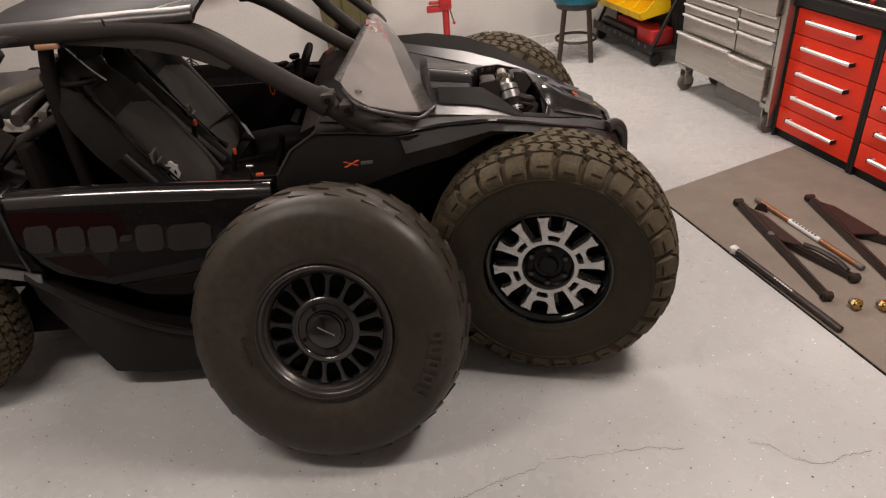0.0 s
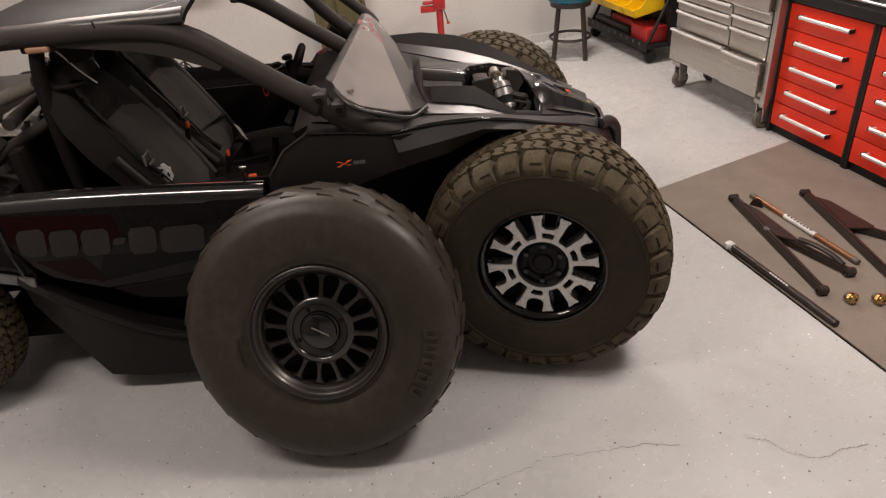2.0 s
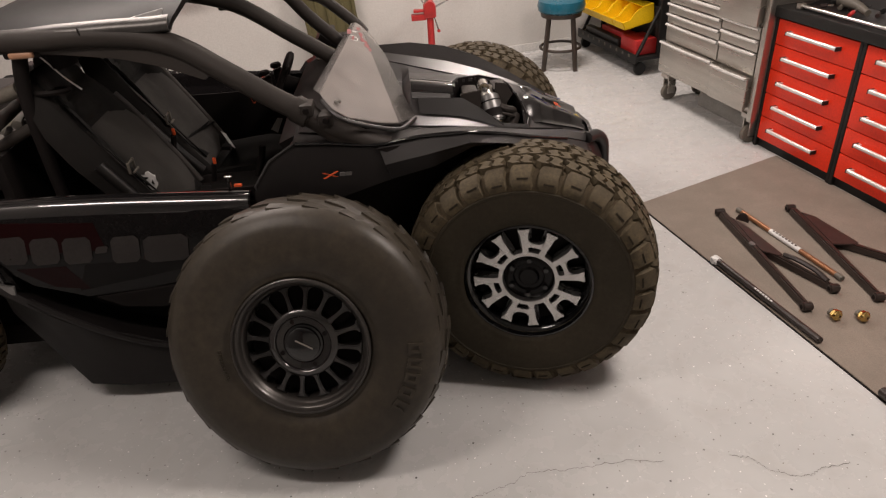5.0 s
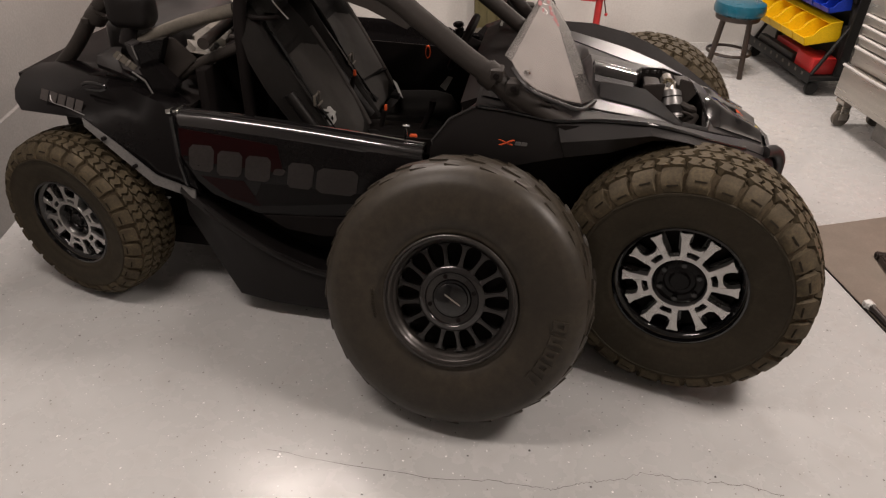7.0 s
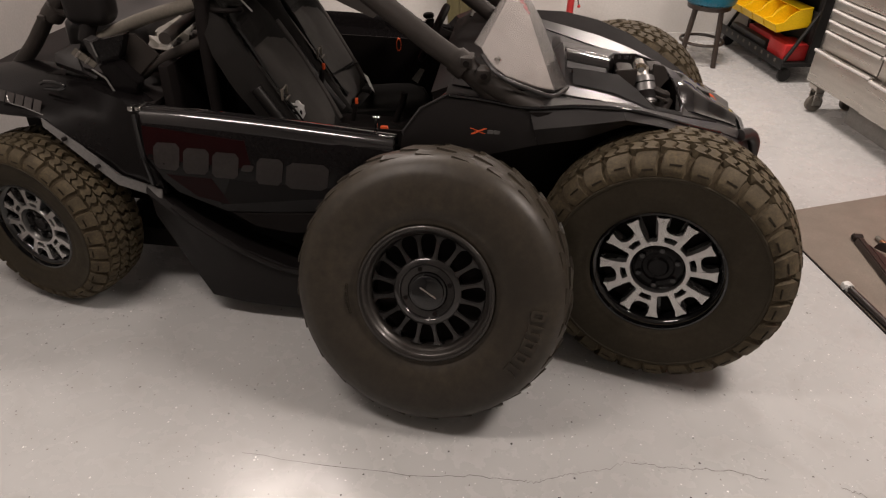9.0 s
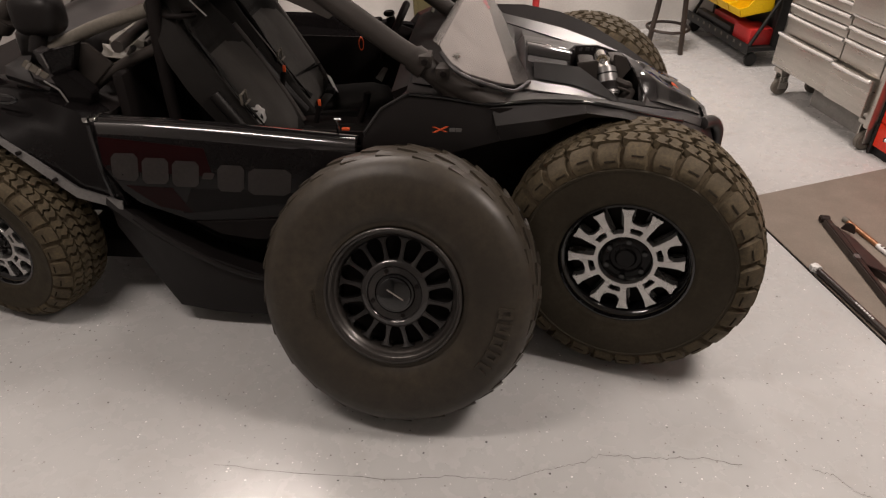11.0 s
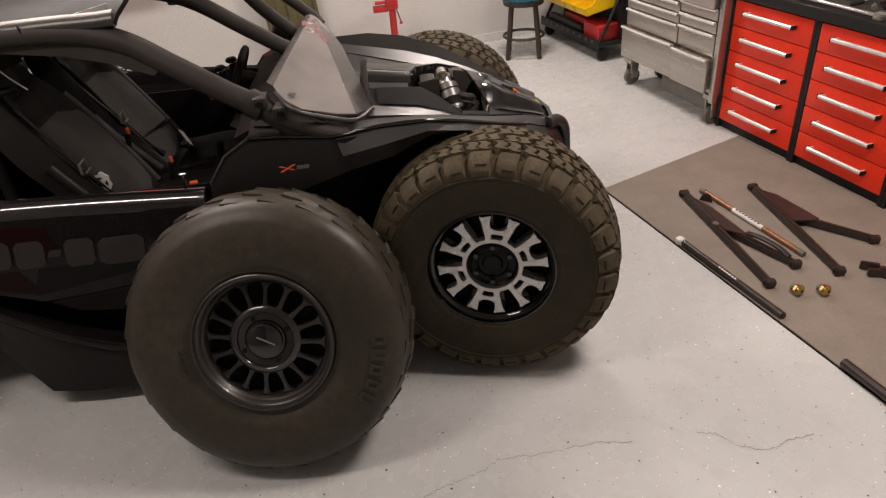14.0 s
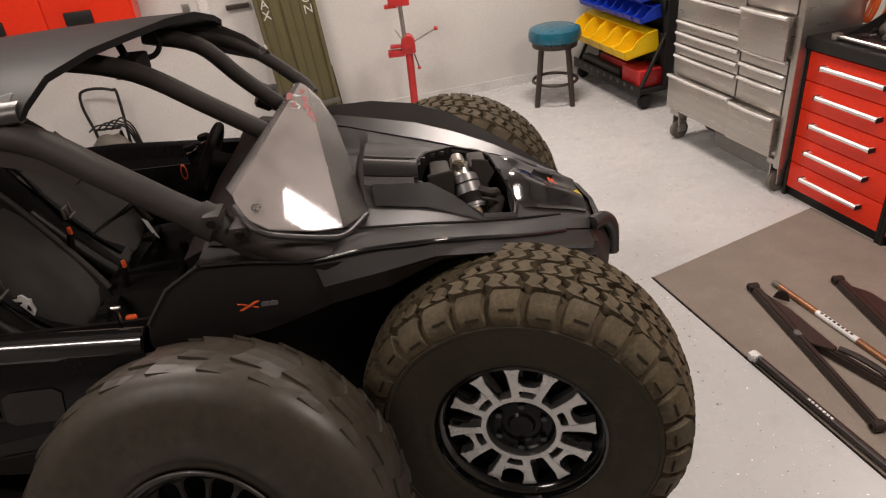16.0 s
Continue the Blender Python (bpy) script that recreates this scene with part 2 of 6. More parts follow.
def part(name, bm, material, parent=None, label="", angle=38, m=None):
    """Links a bmesh as one mesh object, under a thing or a part if one is given."""
    if m is not None:
        bm.transform(m)
    bmesh.ops.recalc_face_normals(bm, faces=bm.faces)
    me = bpy.data.meshes.new(name)
    bm.to_mesh(me)
    bm.free()
    me.materials.append(material)
    smooth(me, angle)
    ob = new(name, me)
    if parent is not None:
        ob.parent = parent
    return tagged(ob, label)


def empty(name, m=None, **tags):
    ob = new(name)
    ob.empty_display_size = 0.1
    if m is not None:
        ob.matrix_world = m
    return tagged(ob, **tags)


def poly(points, thick=0.01, axis=None, bevel=0.0):
    """A flat or nearly flat panel of that thickness."""
    bm = bmesh.new()
    f = bm.faces.new([bm.verts.new(p) for p in points])
    f.normal_update()
    n = Vector(axis) if axis else f.normal.copy()
    got = bmesh.ops.extrude_face_region(bm, geom=[f])
    bmesh.ops.translate(bm, vec=n * thick, verts=[v for v in got["geom"] if isinstance(v, bmesh.types.BMVert)])
    if bevel:
        bmesh.ops.bevel(bm, geom=bm.edges[:], offset=bevel, segments=2, affect="EDGES")
    return bm


def grid(rows, thick=0.008, closed=False, side=1.0):
    """A skin over rows of points, with a thickness."""
    bm = bmesh.new()
    vs = [[bm.verts.new(p) for p in r] for r in rows]
    for a, b in zip(vs, vs[1:]):
        k = len(a)
        for i in range(k if closed else k - 1):
            j = (i + 1) % k
            bm.faces.new((a[i], a[j], b[j], b[i]))
    bmesh.ops.recalc_face_normals(bm, faces=bm.faces)
    if thick:
        bmesh.ops.solidify(bm, geom=bm.faces[:], thickness=thick * side)
    return bm


def box(x0, x1, y0, y1, z0, z1, bevel=0.004, seg=2):
    bm = bmesh.new()
    bmesh.ops.create_cube(bm, size=1)
    bmesh.ops.scale(bm, vec=(x1 - x0, y1 - y0, z1 - z0), verts=bm.verts)
    bmesh.ops.translate(bm, vec=((x0 + x1) / 2, (y0 + y1) / 2, (z0 + z1) / 2), verts=bm.verts)
    if bevel:
        bmesh.ops.bevel(bm, geom=bm.edges[:], offset=bevel, segments=seg, affect="EDGES", profile=0.6)
    return bm


def curve_points(points, steps=5):
    """Points along a smooth line through those given."""
    p = [Vector(q) for q in points]
    if len(p) < 3:
        return p
    out = []
    ext = [p[0] * 2 - p[1]] + p + [p[-1] * 2 - p[-2]]
    for i in range(1, len(ext) - 2):
        a, b, c, d = ext[i - 1:i + 3]
        for s in range(steps):
            t = s / steps
            out.append(0.5 * ((2 * b) + (c - a) * t + (2 * a - 5 * b + 4 * c - d) * t * t + (3 * b - a - 3 * c + d) * t ** 3))
    return out + [p[-1]]


def tube(points, r, n=12, steps=5, radii=None, flat=1.0):
    """A capped pipe along a smooth line; flat squeezes it upright."""
    pts = curve_points(points, steps)
    bm = bmesh.new()
    rings, up = [], Vector((0.13, 0.21, 0.97)).normalized()
    for i, p in enumerate(pts):
        d = (pts[min(i + 1, len(pts) - 1)] - pts[max(i - 1, 0)]).normalized()
        a = d.cross(up).normalized()
        b = a.cross(d).normalized()
        k = i / (len(pts) - 1)
        rr = r if radii is None else radii[0] + (radii[1] - radii[0]) * k
        rings.append([bm.verts.new(p + rr * (math.cos(w) * a + flat * math.sin(w) * b)) for w in (2 * math.pi * j / n for j in range(n))])
    for a, b in zip(rings, rings[1:]):
        for j in range(n):
            bm.faces.new((a[j], a[(j + 1) % n], b[(j + 1) % n], b[j]))
    bm.faces.new(rings[0])
    bm.faces.new(rings[-1][::-1])
    return bm


def lathe(profile, n=48, closed=False):
    """A body turned round the y axis from pairs of radius and y."""
    bm = bmesh.new()
    rings = [[bm.verts.new((r * math.cos(2 * math.pi * j / n), y, r * math.sin(2 * math.pi * j / n))) for j in range(n)] for r, y in profile]
    pairs = list(zip(rings, rings[1:])) + ([(rings[-1], rings[0])] if closed else [])
    for a, b in pairs:
        for j in range(n):
            bm.faces.new((a[j], a[(j + 1) % n], b[(j + 1) % n], b[j]))
    if not closed:
        for ring in (rings[0], rings[-1]):
            bm.faces.new(ring)
    return bm


def cyl(p, q, r, n=16, bevel=0.0):
    bm = tube([p, q], r, n)
    if bevel:
        bmesh.ops.bevel(bm, geom=[e for e in bm.edges if len(e.link_faces) == 2 and any(len(f.verts) > 4 for f in e.link_faces)], offset=bevel, segments=2, affect="EDGES")
    return bm


def join(*bms):
    out = bmesh.new()
    for b in bms:
        me = bpy.data.meshes.new("tmp")
        b.to_mesh(me)
        b.free()
        out.from_mesh(me)
        bpy.data.meshes.remove(me)
    return out


def block(bm, corners):
    """A six-sided block from its four lower and four upper corners."""
    v = [bm.verts.new(c) for c in corners]
    for f in ((3, 2, 1, 0), (4, 5, 6, 7), (0, 1, 5, 4), (1, 2, 6, 5), (2, 3, 7, 6), (3, 0, 4, 7)):
        bm.faces.new([v[i] for i in f])


def word(name, text, size, m, material, parent, label=""):
    """Flat lettering with Blender's own font."""
    cu = bpy.data.curves.new(name, "FONT")
    cu.body, cu.size, cu.extrude, cu.align_x, cu.align_y = text, size, 0.0008, "CENTER", "CENTER"
    tmp = bpy.data.objects.new("tmp", cu)
    scene.collection.objects.link(tmp)
    me = bpy.data.meshes.new_from_object(tmp.evaluated_get(bpy.context.evaluated_depsgraph_get()))
    bpy.data.objects.remove(tmp)
    me.transform(m)
    me.materials.append(material)
    ob = new(name, me)
    ob.parent = parent
    return tagged(ob, label)


# ---- the room ----
def slab(name, u0, u1, v0, v1, z0, z1, material, label, category):
    return tagged(part(name, box(u0, u1, v0, v1, z0, z1, 0), material, None, label, m=ROOM), category=category, kind="structure")


UL, UR, VB, VF, HC = -4.93, 0.80, 2.56, -4.6, 2.7
slab("floor", UL - 0.2, UR + 0.2, VF - 0.2, VB + 0.2, -0.12, 0.0, FLOOR, "grey epoxy garage floor with scattered flakes", "floor")
slab("wall_back", UL - 0.2, UR + 0.2, VB, VB + 0.15, 0.0, HC, WALL, "plain light grey painted garage wall", "wall")
slab("wall_right", UR, UR + 0.15, VF, VB, 0.0, HC, WALL, "light grey painted wall behind the cabinets", "wall")
slab("wall_front", UL - 0.2, UR + 0.2, VF - 0.15, VF, 0.0, HC, WALL, "plain light grey painted wall", "wall")
slab("wall_left", UL - 0.15, UL, VF, VB, 0.0, HC, DIMDOOR, "garage door wall behind the buggy, its grey darkened for dim light", "wall")
slab("ceiling", UL - 0.2, UR + 0.2, VF - 0.2, VB + 0.2, HC, HC + 0.1, CEIL, "plain white ceiling", "ceiling")
slab("baseboard", UL, UR, VB - 0.014, VB, 0.0, 0.07, SKIRT, "low pale painted baseboard along the back wall", "baseboard")
# low ledge and panel joints on the left wall
slab("trim", UL, UL + 0.02, -3.2, 2.5, 0.0, 0.44, DIMDOOR, "pale lower wall panel behind the rear wheel", "wall panel")

# cracks in the floor paint
CRACKS = [
    [(0.95, -1.394), (1.547, -1.404), (1.668, -1.379), (1.814, -1.375), (1.884, -1.378), (1.97, -1.333), (2.031, -1.317), (2.106, -1.292), (2.16, -1.254), (2.244, -1.259), (2.315, -1.262), (2.465, -1.245), (2.621, -1.268)],
    [(2.818, -1.259), (2.879, -1.284), (2.918, -1.338), (2.984, -1.369), (3.023, -1.372), (3.076, -1.351), (3.192, -1.333)],
]
for line in CRACKS:
    rnd = random.Random(len(line))
    pts = [Vector((x, y, 0.0006)) for x, y in line]
    fine = []
    for a, b in zip(pts, pts[1:]):
        for s in range(9):
            q = a.lerp(b, s / 9)
            fine.append(q + Vector((rnd.uniform(-0.004, 0.004), rnd.uniform(-0.006, 0.006), 0)))
    bm = bmesh.new()
    left = [bm.verts.new(q + Vector((0, 0.0004 + rnd.random() * 0.0010, 0))) for q in fine]
    right = [bm.verts.new(q - Vector((0, 0.0004 + rnd.random() * 0.0010, 0))) for q in fine]
    for i in range(len(fine) - 1):
        bm.faces.new((left[i], left[i + 1], right[i + 1], right[i]))
    tagged(part("floor_crack", bm, CRACKM, None, "thin dark crack across the grey floor paint"), category="crack", kind="structure")

# the brown mat
A, B = Vector((3.05, 0.44, 0)), Vector((4.03, 0.89, 0))
down = Vector((0.2425, -0.970, 0))
mat = poly([A, B, B + down * 3.2, A + down * 3.2], 0.006, (0, 0, 1), 0.002)
edge = poly([A, A + down * 3.2, A + down * 3.2 + Vector((-0.006, 0, 0)), A + Vector((-0.006, 0, 0))], 0.005, (0, 0, 1))
mat_thing = tagged(part("floor_mat", mat, MAT, None, "brown rubber work mat lying on the floor"), category="mat")
part("edge_strip", edge, MATTEB, mat_thing, "thin dark line along the mat's edge")


# ---- wheels ----
def lug(bm, a0, a1, prof, bend=(), cuts=2):
    """A raised block over a profile of (r, y, outward y, outward r, depth) between two angles; bend shifts each row round the tyre."""
    n = len(prof)
    top, foot = [], []
    for k in range(cuts + 1):
        u = k / cuts - 0.5
        tr, fr = [], []
        for i, (r, y, ny, nr, deep) in enumerate(prof):
            mid = (a0 + a1) / 2 + (bend[i] if bend else 0.0)
            a, b = mid + u * (a1 - a0) * (0.80 if 0 < i < n - 1 else 0.72), mid + u * (a1 - a0)
            tr.append(bm.verts.new((r * math.cos(a), y, r * math.sin(a))))
            rr, yy = r - nr * deep, y - ny * deep
            fr.append(bm.verts.new((rr * math.cos(b), yy, rr * math.sin(b))))
        top.append(tr)
        foot.append(fr)
    for k in range(cuts):
        for i in range(n - 1):
            bm.faces.new((top[k][i], top[k][i + 1], top[k + 1][i + 1], top[k + 1][i]))
        bm.faces.new((top[k][0], top[k + 1][0], foot[k + 1][0], foot[k][0]))
        bm.faces.new((top[k][-1], foot[k][-1], foot[k + 1][-1], top[k + 1][-1]))
    for i in range(n - 1):
        bm.faces.new((top[0][i], foot[0][i], foot[0][i + 1], top[0][i + 1]))
        bm.faces.new((top[-1][i], top[-1][i + 1], foot[-1][i + 1], foot[-1][i]))


def mud_tyre(R, W, rim, parent):
    """A chunky tyre round the y axis; its outer face looks to -y."""
    h = W / 2
    side = [(rim, 0.72), (rim + 0.010, 0.85), (rim + 0.020, 0.91), (rim + 0.026, 0.925), (rim + 0.034, 0.925), (rim + 0.042, 0.945), (R * 0.64, 0.985), (R * 0.72, 1.0), (R * 0.778, 1.0), (R * 0.783, 1.016), (R * 0.797, 1.016), (R * 0.803, 0.992),
            (R * 0.825, 0.975), (R * 0.862, 0.925), (R * 0.895, 0.845), (R * 0.920, 0.735), (R * 0.942, 0.55), (R * 0.953, 0.30)]
    wall, crown = side[:12], side[11:]
    prof = [(r, h * y) for r, y in wall[::-1]] + [(rim - 0.004, 0.6 * h), (rim - 0.004, -0.6 * h)] + [(r, -h * y) for r, y in wall] + [(r - 0.006, -h * y) for r, y in crown] + [(r - 0.006, h * y) for r, y in crown[::-1]]
    tyre = part("tyre", lathe(prof, 108, True), RUBBER, parent, "mud-dusted black rubber tyre", 50)
    part("tread_base", lathe([(r, -h * y) for r, y in crown] + [(R * 0.957, 0.0)] + [(r, h * y) for r, y in crown[::-1]] + [(R * 0.88, h * 0.6), (R * 0.88, -h * 0.6)], 108, True), GROOVE, parent, "dusty tread grooves", 50)
    bm, slots = bmesh.new(), bmesh.new()
    n = 29
    w = 2 * math.pi / n
    for s in (-1, 1):
        for i in range(n):
            rnd = random.Random(i * 3 + s)
            a0 = (i + (0.0 if s < 0 else 0.5) + rnd.uniform(-0.02, 0.02)) * w
            far = i % 2
            # shoulder bar: from the sidewall's ring over the shoulder
            line = [(0.808, 1.000, 1.0, 0.0, 0.006), (0.842, 1.012, 0.97, 0.15, 0.010), (0.872, 0.990, 0.9, 0.35, 0.014), (0.902, 0.935, 0.75, 0.62, 0.017), (0.930, 0.865, 0.55, 0.83, 0.024), (0.952, 0.785, 0.3, 0.95, 0.026), (0.964, 0.71 if far else 0.755, 0.1, 1.0, 0.018)]
            sway = [0.10 * w * math.sin(2.6 * k / 6 + 0.4) * -s for k in range(7)]
            lug(bm, a0, a0 + w * (0.93 if far else 0.88), [(R * r, s * h * y, s * ny, nr, d) for r, y, ny, nr, d in line], sway, 3)
            # a thin raised dash on each bar, its dark colour standing for a slot's shade
            m = a0 + w * 0.44 - s * 0.06 * w
            r, y = (0.893, 0.958) if far else (0.860, 1.005)
            lo, hi = [], []
            for a, q in ((m - w * 0.23, -0.005), (m + w * 0.19, -0.005), (m + w * 0.19, 0.005), (m - w * 0.23, 0.005)):
                lo.append((R * (r + q - 0.004) * math.cos(a), s * h * (y - q * 2.2 - 0.03), R * (r + q - 0.004) * math.sin(a)))
                hi.append((R * (r + q + 0.002) * math.cos(a), s * h * (y - q * 2.2 + 0.006), R * (r + q + 0.002) * math.sin(a)))
            block(slots, lo + hi)
            # crown: stepped blocks in two rows on each half, each cut in two by a narrow wavy sipe
            for y0, y1, ph, zig, lift in ((0.37, 0.69, 0.30, 0.24, 0.996), (0.03, 0.345, 0.74, -0.26, 1.002)):
                wide = rnd.uniform(0.34, 0.42)
                for sub, tall in ((0.0, 0.0), (wide + 0.045, rnd.uniform(-0.005, 0.003))):
                    c0 = a0 + (ph + sub + rnd.uniform(-0.012, 0.012)) * w
                    line, bend = [], []
                    for k in range(5):
                        y = y0 + (y1 - y0) * k / 4
                        line.append((R * (lift + tall + 0.003 * rnd.random() - 0.044 * y * y), s * h * y, 0.0, 1.0, 0.026))
                        bend.append(zig * w * s * (0.0, 0.75, 0.62, 0.25, 1.0)[k])
                    lug(bm, c0, c0 + w * (wide if sub == 0.0 else 0.40), line, bend, 1)
    part("tread", bm, LUG, parent, "chunky tread blocks with dried tan mud", 36)
    tagged(part("sipe", slots, SLOTSHADE, tyre), kind="stuff")
    return tyre


def alloy(rim, W, parent, spokes=12):
    h = W / 2
    f = -h * 0.62
    q = Matrix.Diagonal((rim / 0.207, 1, rim / 0.207, 1))
    part("rim", lathe([(rim + 0.004, -h * 0.88), (rim + 0.011, -h * 0.87), (rim + 0.014, -h * 0.82), (rim + 0.010, -h * 0.77), (rim + 0.002, -h * 0.74), (rim - 0.008, -h * 0.70), (rim - 0.013, -h * 0.62), (rim - 0.022, -h * 0.30), (rim - 0.03, h * 0.6), (rim + 0.004, h * 0.72),
                       (rim + 0.012, h * 0.72), (rim + 0.0, -h * 0.5)], 72, True), GLOSSB, parent, "gloss black wheel rim")
    part("wheel_disc", lathe([(0.02, f + 0.055), (rim - 0.02, f + 0.04), (rim - 0.02, f + 0.06), (0.02, f + 0.07)], 48), MATTEB, parent)
    part("spoke_ring", lathe([(0.0875, f - 0.004), (0.0895, f - 0.012), (0.1025, f - 0.012), (0.1045, f - 0.008), (0.1045, f + 0.02), (0.0875, f + 0.02)], 64, True), SILVER, parent, "machined silver ring", m=q)
    half = [(0.101, 0.0135), (0.106, 0.0105), (0.115, 0.0098), (0.128, 0.0108), (0.150, 0.0122), (0.166, 0.0136), (0.176, 0.0165), (0.1835, 0.0205)]
    for i in range(spokes):
        m = Euler((0, -2 * math.pi * (i + 0.2) / spokes, 0)).to_matrix().to_4x4()
        out = [(r, -w) for r, w in half] + [(0.1885, -0.0195), (0.1865, 0.004), (0.1885, 0.0185)] + [(r, w * 0.93) for r, w in half[::-1]]
        part("spoke", poly([(r, f - 0.0125, z) for r, z in out], 0.032, (0, 1, 0), 0.0012), SILVER, parent, m=q @ m)
        # a painted dark step beside each tip and a black rib behind
        part("spoke_back", poly([(0.104, f + 0.018, -0.019), (0.186, f + 0.022, -0.024), (0.186, f + 0.022, 0.024), (0.104, f + 0.018, 0.019)], 0.022, (0, 1, 0), 0.003), GLOSSB, parent, m=q @ m)
        if i % 2:
            continue
        arch = [(0.1215, -0.19), (0.1225, -0.10), (0.123, 0.0), (0.1225, 0.10), (0.1215, 0.19), (0.150, 0.17), (0.1415, 0.135), (0.1375, 0.08), (0.1365, 0.0), (0.1375, -0.08), (0.1415, -0.135), (0.150, -0.17)]
        part("spoke_web", poly([(r * math.cos(a), f - 0.0122, r * math.sin(a)) for r, a in arch], 0.03, (0, 1, 0)), SILVER, parent, m=q @ Euler((0, -2 * math.pi * (i + 0.7) / spokes, 0)).to_matrix().to_4x4())
    cap = part("hub_cap", lathe([(0.001, f + 0.004), (0.030, f + 0.002), (0.036, f + 0.010), (0.050, f + 0.012), (0.054, f + 0.006), (0.081, f + 0.006), (0.0865, f + 0.010), (0.087, f + 0.03), (0.001, f + 0.03)], 40), DOORB, parent, "black hub cap", m=q)
    for i in range(6):
        a = i * math.pi / 3 + 0.5
        part("lug_nut", cyl((0.066 * math.cos(a), f - 0.006, 0.066 * math.sin(a)), (0.066 * math.cos(a), f + 0.012, 0.066 * math.sin(a)), 0.0095, 6, 0.002), GLOSSB, cap, m=q)
    part("valve_plate", box(0.150, 0.168, f - 0.004, f + 0.004, -0.007, 0.007, 0.002), CHROME, parent, "bright balance weight", m=q @ Euler((0, 0.42, 0)).to_matrix().to_4x4())


def place(y_face, x, z, W, yaw, camber=0.0):
    """The pose of a wheel whose outer face's middle is at (x, y_face, z)."""
    turn = Euler((0, 0, radians(yaw))).to_matrix().to_4x4() @ Euler((radians(camber), 0, 0)).to_matrix().to_4x4()
    return Matrix.Translation((x, y_face, z)) @ turn @ Matrix.Translation((0, W * 0.36, 0))


YC = -0.05
buggy = empty("off_road_buggy", Matrix.Translation((1.1, YC, 0)), label="black open two-seat off-road buggy with mud tyres, parked", category="buggy")
BASE = buggy.matrix_world.inverted()


def bp(name, bm, material, label="", parent=None, angle=38):
    """A part of the buggy, given in the room's metres."""
    return part(name, bm, material, parent or buggy, label, angle, m=BASE)


def mir(p):
    return (p[0], 2 * YC - p[1], p[2])


def both(name, make, material, label=""):
    """The same part on the near and on the far side."""
    bp(name, make(lambda p: Vector(p)), material, label)
    bp(name, make(lambda p: Vector(mir(p))), material, label)


FR, FW, RR, RW = 0.441, 0.335, 0.345, 0.25
for name, y, x, z, R, W, yaw, camber, rim in (("front_wheel", -0.805, 2.236, 0.440, FR, FW, -14, -4, 0.211), ("rear_wheel", -0.735, -0.055, 0.345, RR, RW, -14, 0, 0.168)):
    w = empty(name)
    w.parent = buggy
    w.matrix_local = BASE @ place(y, x, z, W, yaw, camber)
    mud_tyre(R, W, rim, w)
    alloy(rim, W, w)
    far = empty(name)
    far.parent = buggy
    far.matrix_local = BASE @ Matrix.Translation((x, 2 * YC - y, z)) @ Euler((0, 0, radians(180 + yaw))).to_matrix().to_4x4() @ Matrix.Translation((0, W * 0.36, 0))
    mud_tyre(R, W, rim, far)
    alloy(rim, W, far)

# the loose sand wheel that leans on the buggy
SR, SW, SRIM = 0.453, 0.30, 0.203
LEAN = -20.0
sand = empty("loose_wheel", Matrix.Translation((1.490, -1.070, 0.4620)) @ Euler((0, 0, radians(-6))).to_matrix().to_4x4() @ Euler((radians(LEAN), 0, 0)).to_matrix().to_4x4() @ Matrix.Translation((0, SW * 0.36, 0)), label="smooth dark sand tyre on a gunmetal multi-spoke wheel", category="wheel")
h = SW / 2
part("tyre", lathe([(SRIM, -h * 0.70), (SRIM + 0.006, -h * 0.84), (SRIM + 0.014, -h * 0.90), (SRIM + 0.022, -h * 0.915), (SRIM + 0.028, -h * 0.90), (SRIM + 0.034, -h * 0.93), (SRIM + 0.06, -h * 0.995), (SRIM + 0.10, -h * 1.04), (SR * 0.76, -h * 1.03), (SR * 0.81, -h * 1.0), (SR * 0.828, -h * 0.988), (SR * 0.84, -h * 0.972), (SR * 0.875, -h * 0.93),
                    (SR * 0.93, -h * 0.80), (SR * 0.958, -h * 0.55), (SR * 0.968, -h * 0.2), (SR * 0.968, h * 0.2), (SR * 0.958, h * 0.55), (SR * 0.93, h * 0.80), (SR * 0.86, h * 0.96), (SRIM + 0.10, h * 1.04), (SRIM + 0.04, h * 0.98), (SRIM, h * 0.7)], 108, True), SANDT, sand, "smooth balloon sidewall tyre", 60)
bm = bmesh.new()
for i in range(24):
    a0 = i * 2 * math.pi / 24
    for s in (-1, 1):
        # slanted paddles: each rises to a sharp step; the shoulder row sits half a pitch on
        for start, span_a, strips in ((0.0, 0.245, ((0.0, 0.26, 0.0, 0.03, 0.966, 0.964, 0.026, 0.028), (0.26, 0.46, 0.03, 0.07, 0.964, 0.958, 0.028, 0.027))), (0.55, 0.19, ((0.42, 0.60, 0.05, 0.09, 0.958, 0.947, 0.022, 0.026), (0.60, 0.74, 0.09, 0.115, 0.947, 0.930, 0.026, 0.022)))):
            for y0, y1, k0, k1, b0, b1, q0, q1 in strips:
                for u0, u1 in ((0.0, 0.5), (0.5, 1.0)):
                    lo, hi = [], []
                    for u, y, k, b, q in ((u0, y0, k0, b0, q0), (u1, y0, k0, b0, q0), (u1, y1, k1, b1, q1), (u0, y1, k1, b1, q1)):
                        a = a0 + start * 2 * math.pi / 24 + span_a * u + k
                        lo.append((SR * (b - 0.02) * math.cos(a), s * h * y, SR * (b - 0.02) * math.sin(a)))
                        r = b + q * (0.10 + 0.90 * u)
                        hi.append((SR * r * math.cos(a), s * h * y, SR * r * math.sin(a)))
                    block(bm, lo + hi)
part("tread", bm, SANDT, sand, "low slanted paddle ribs", 30)
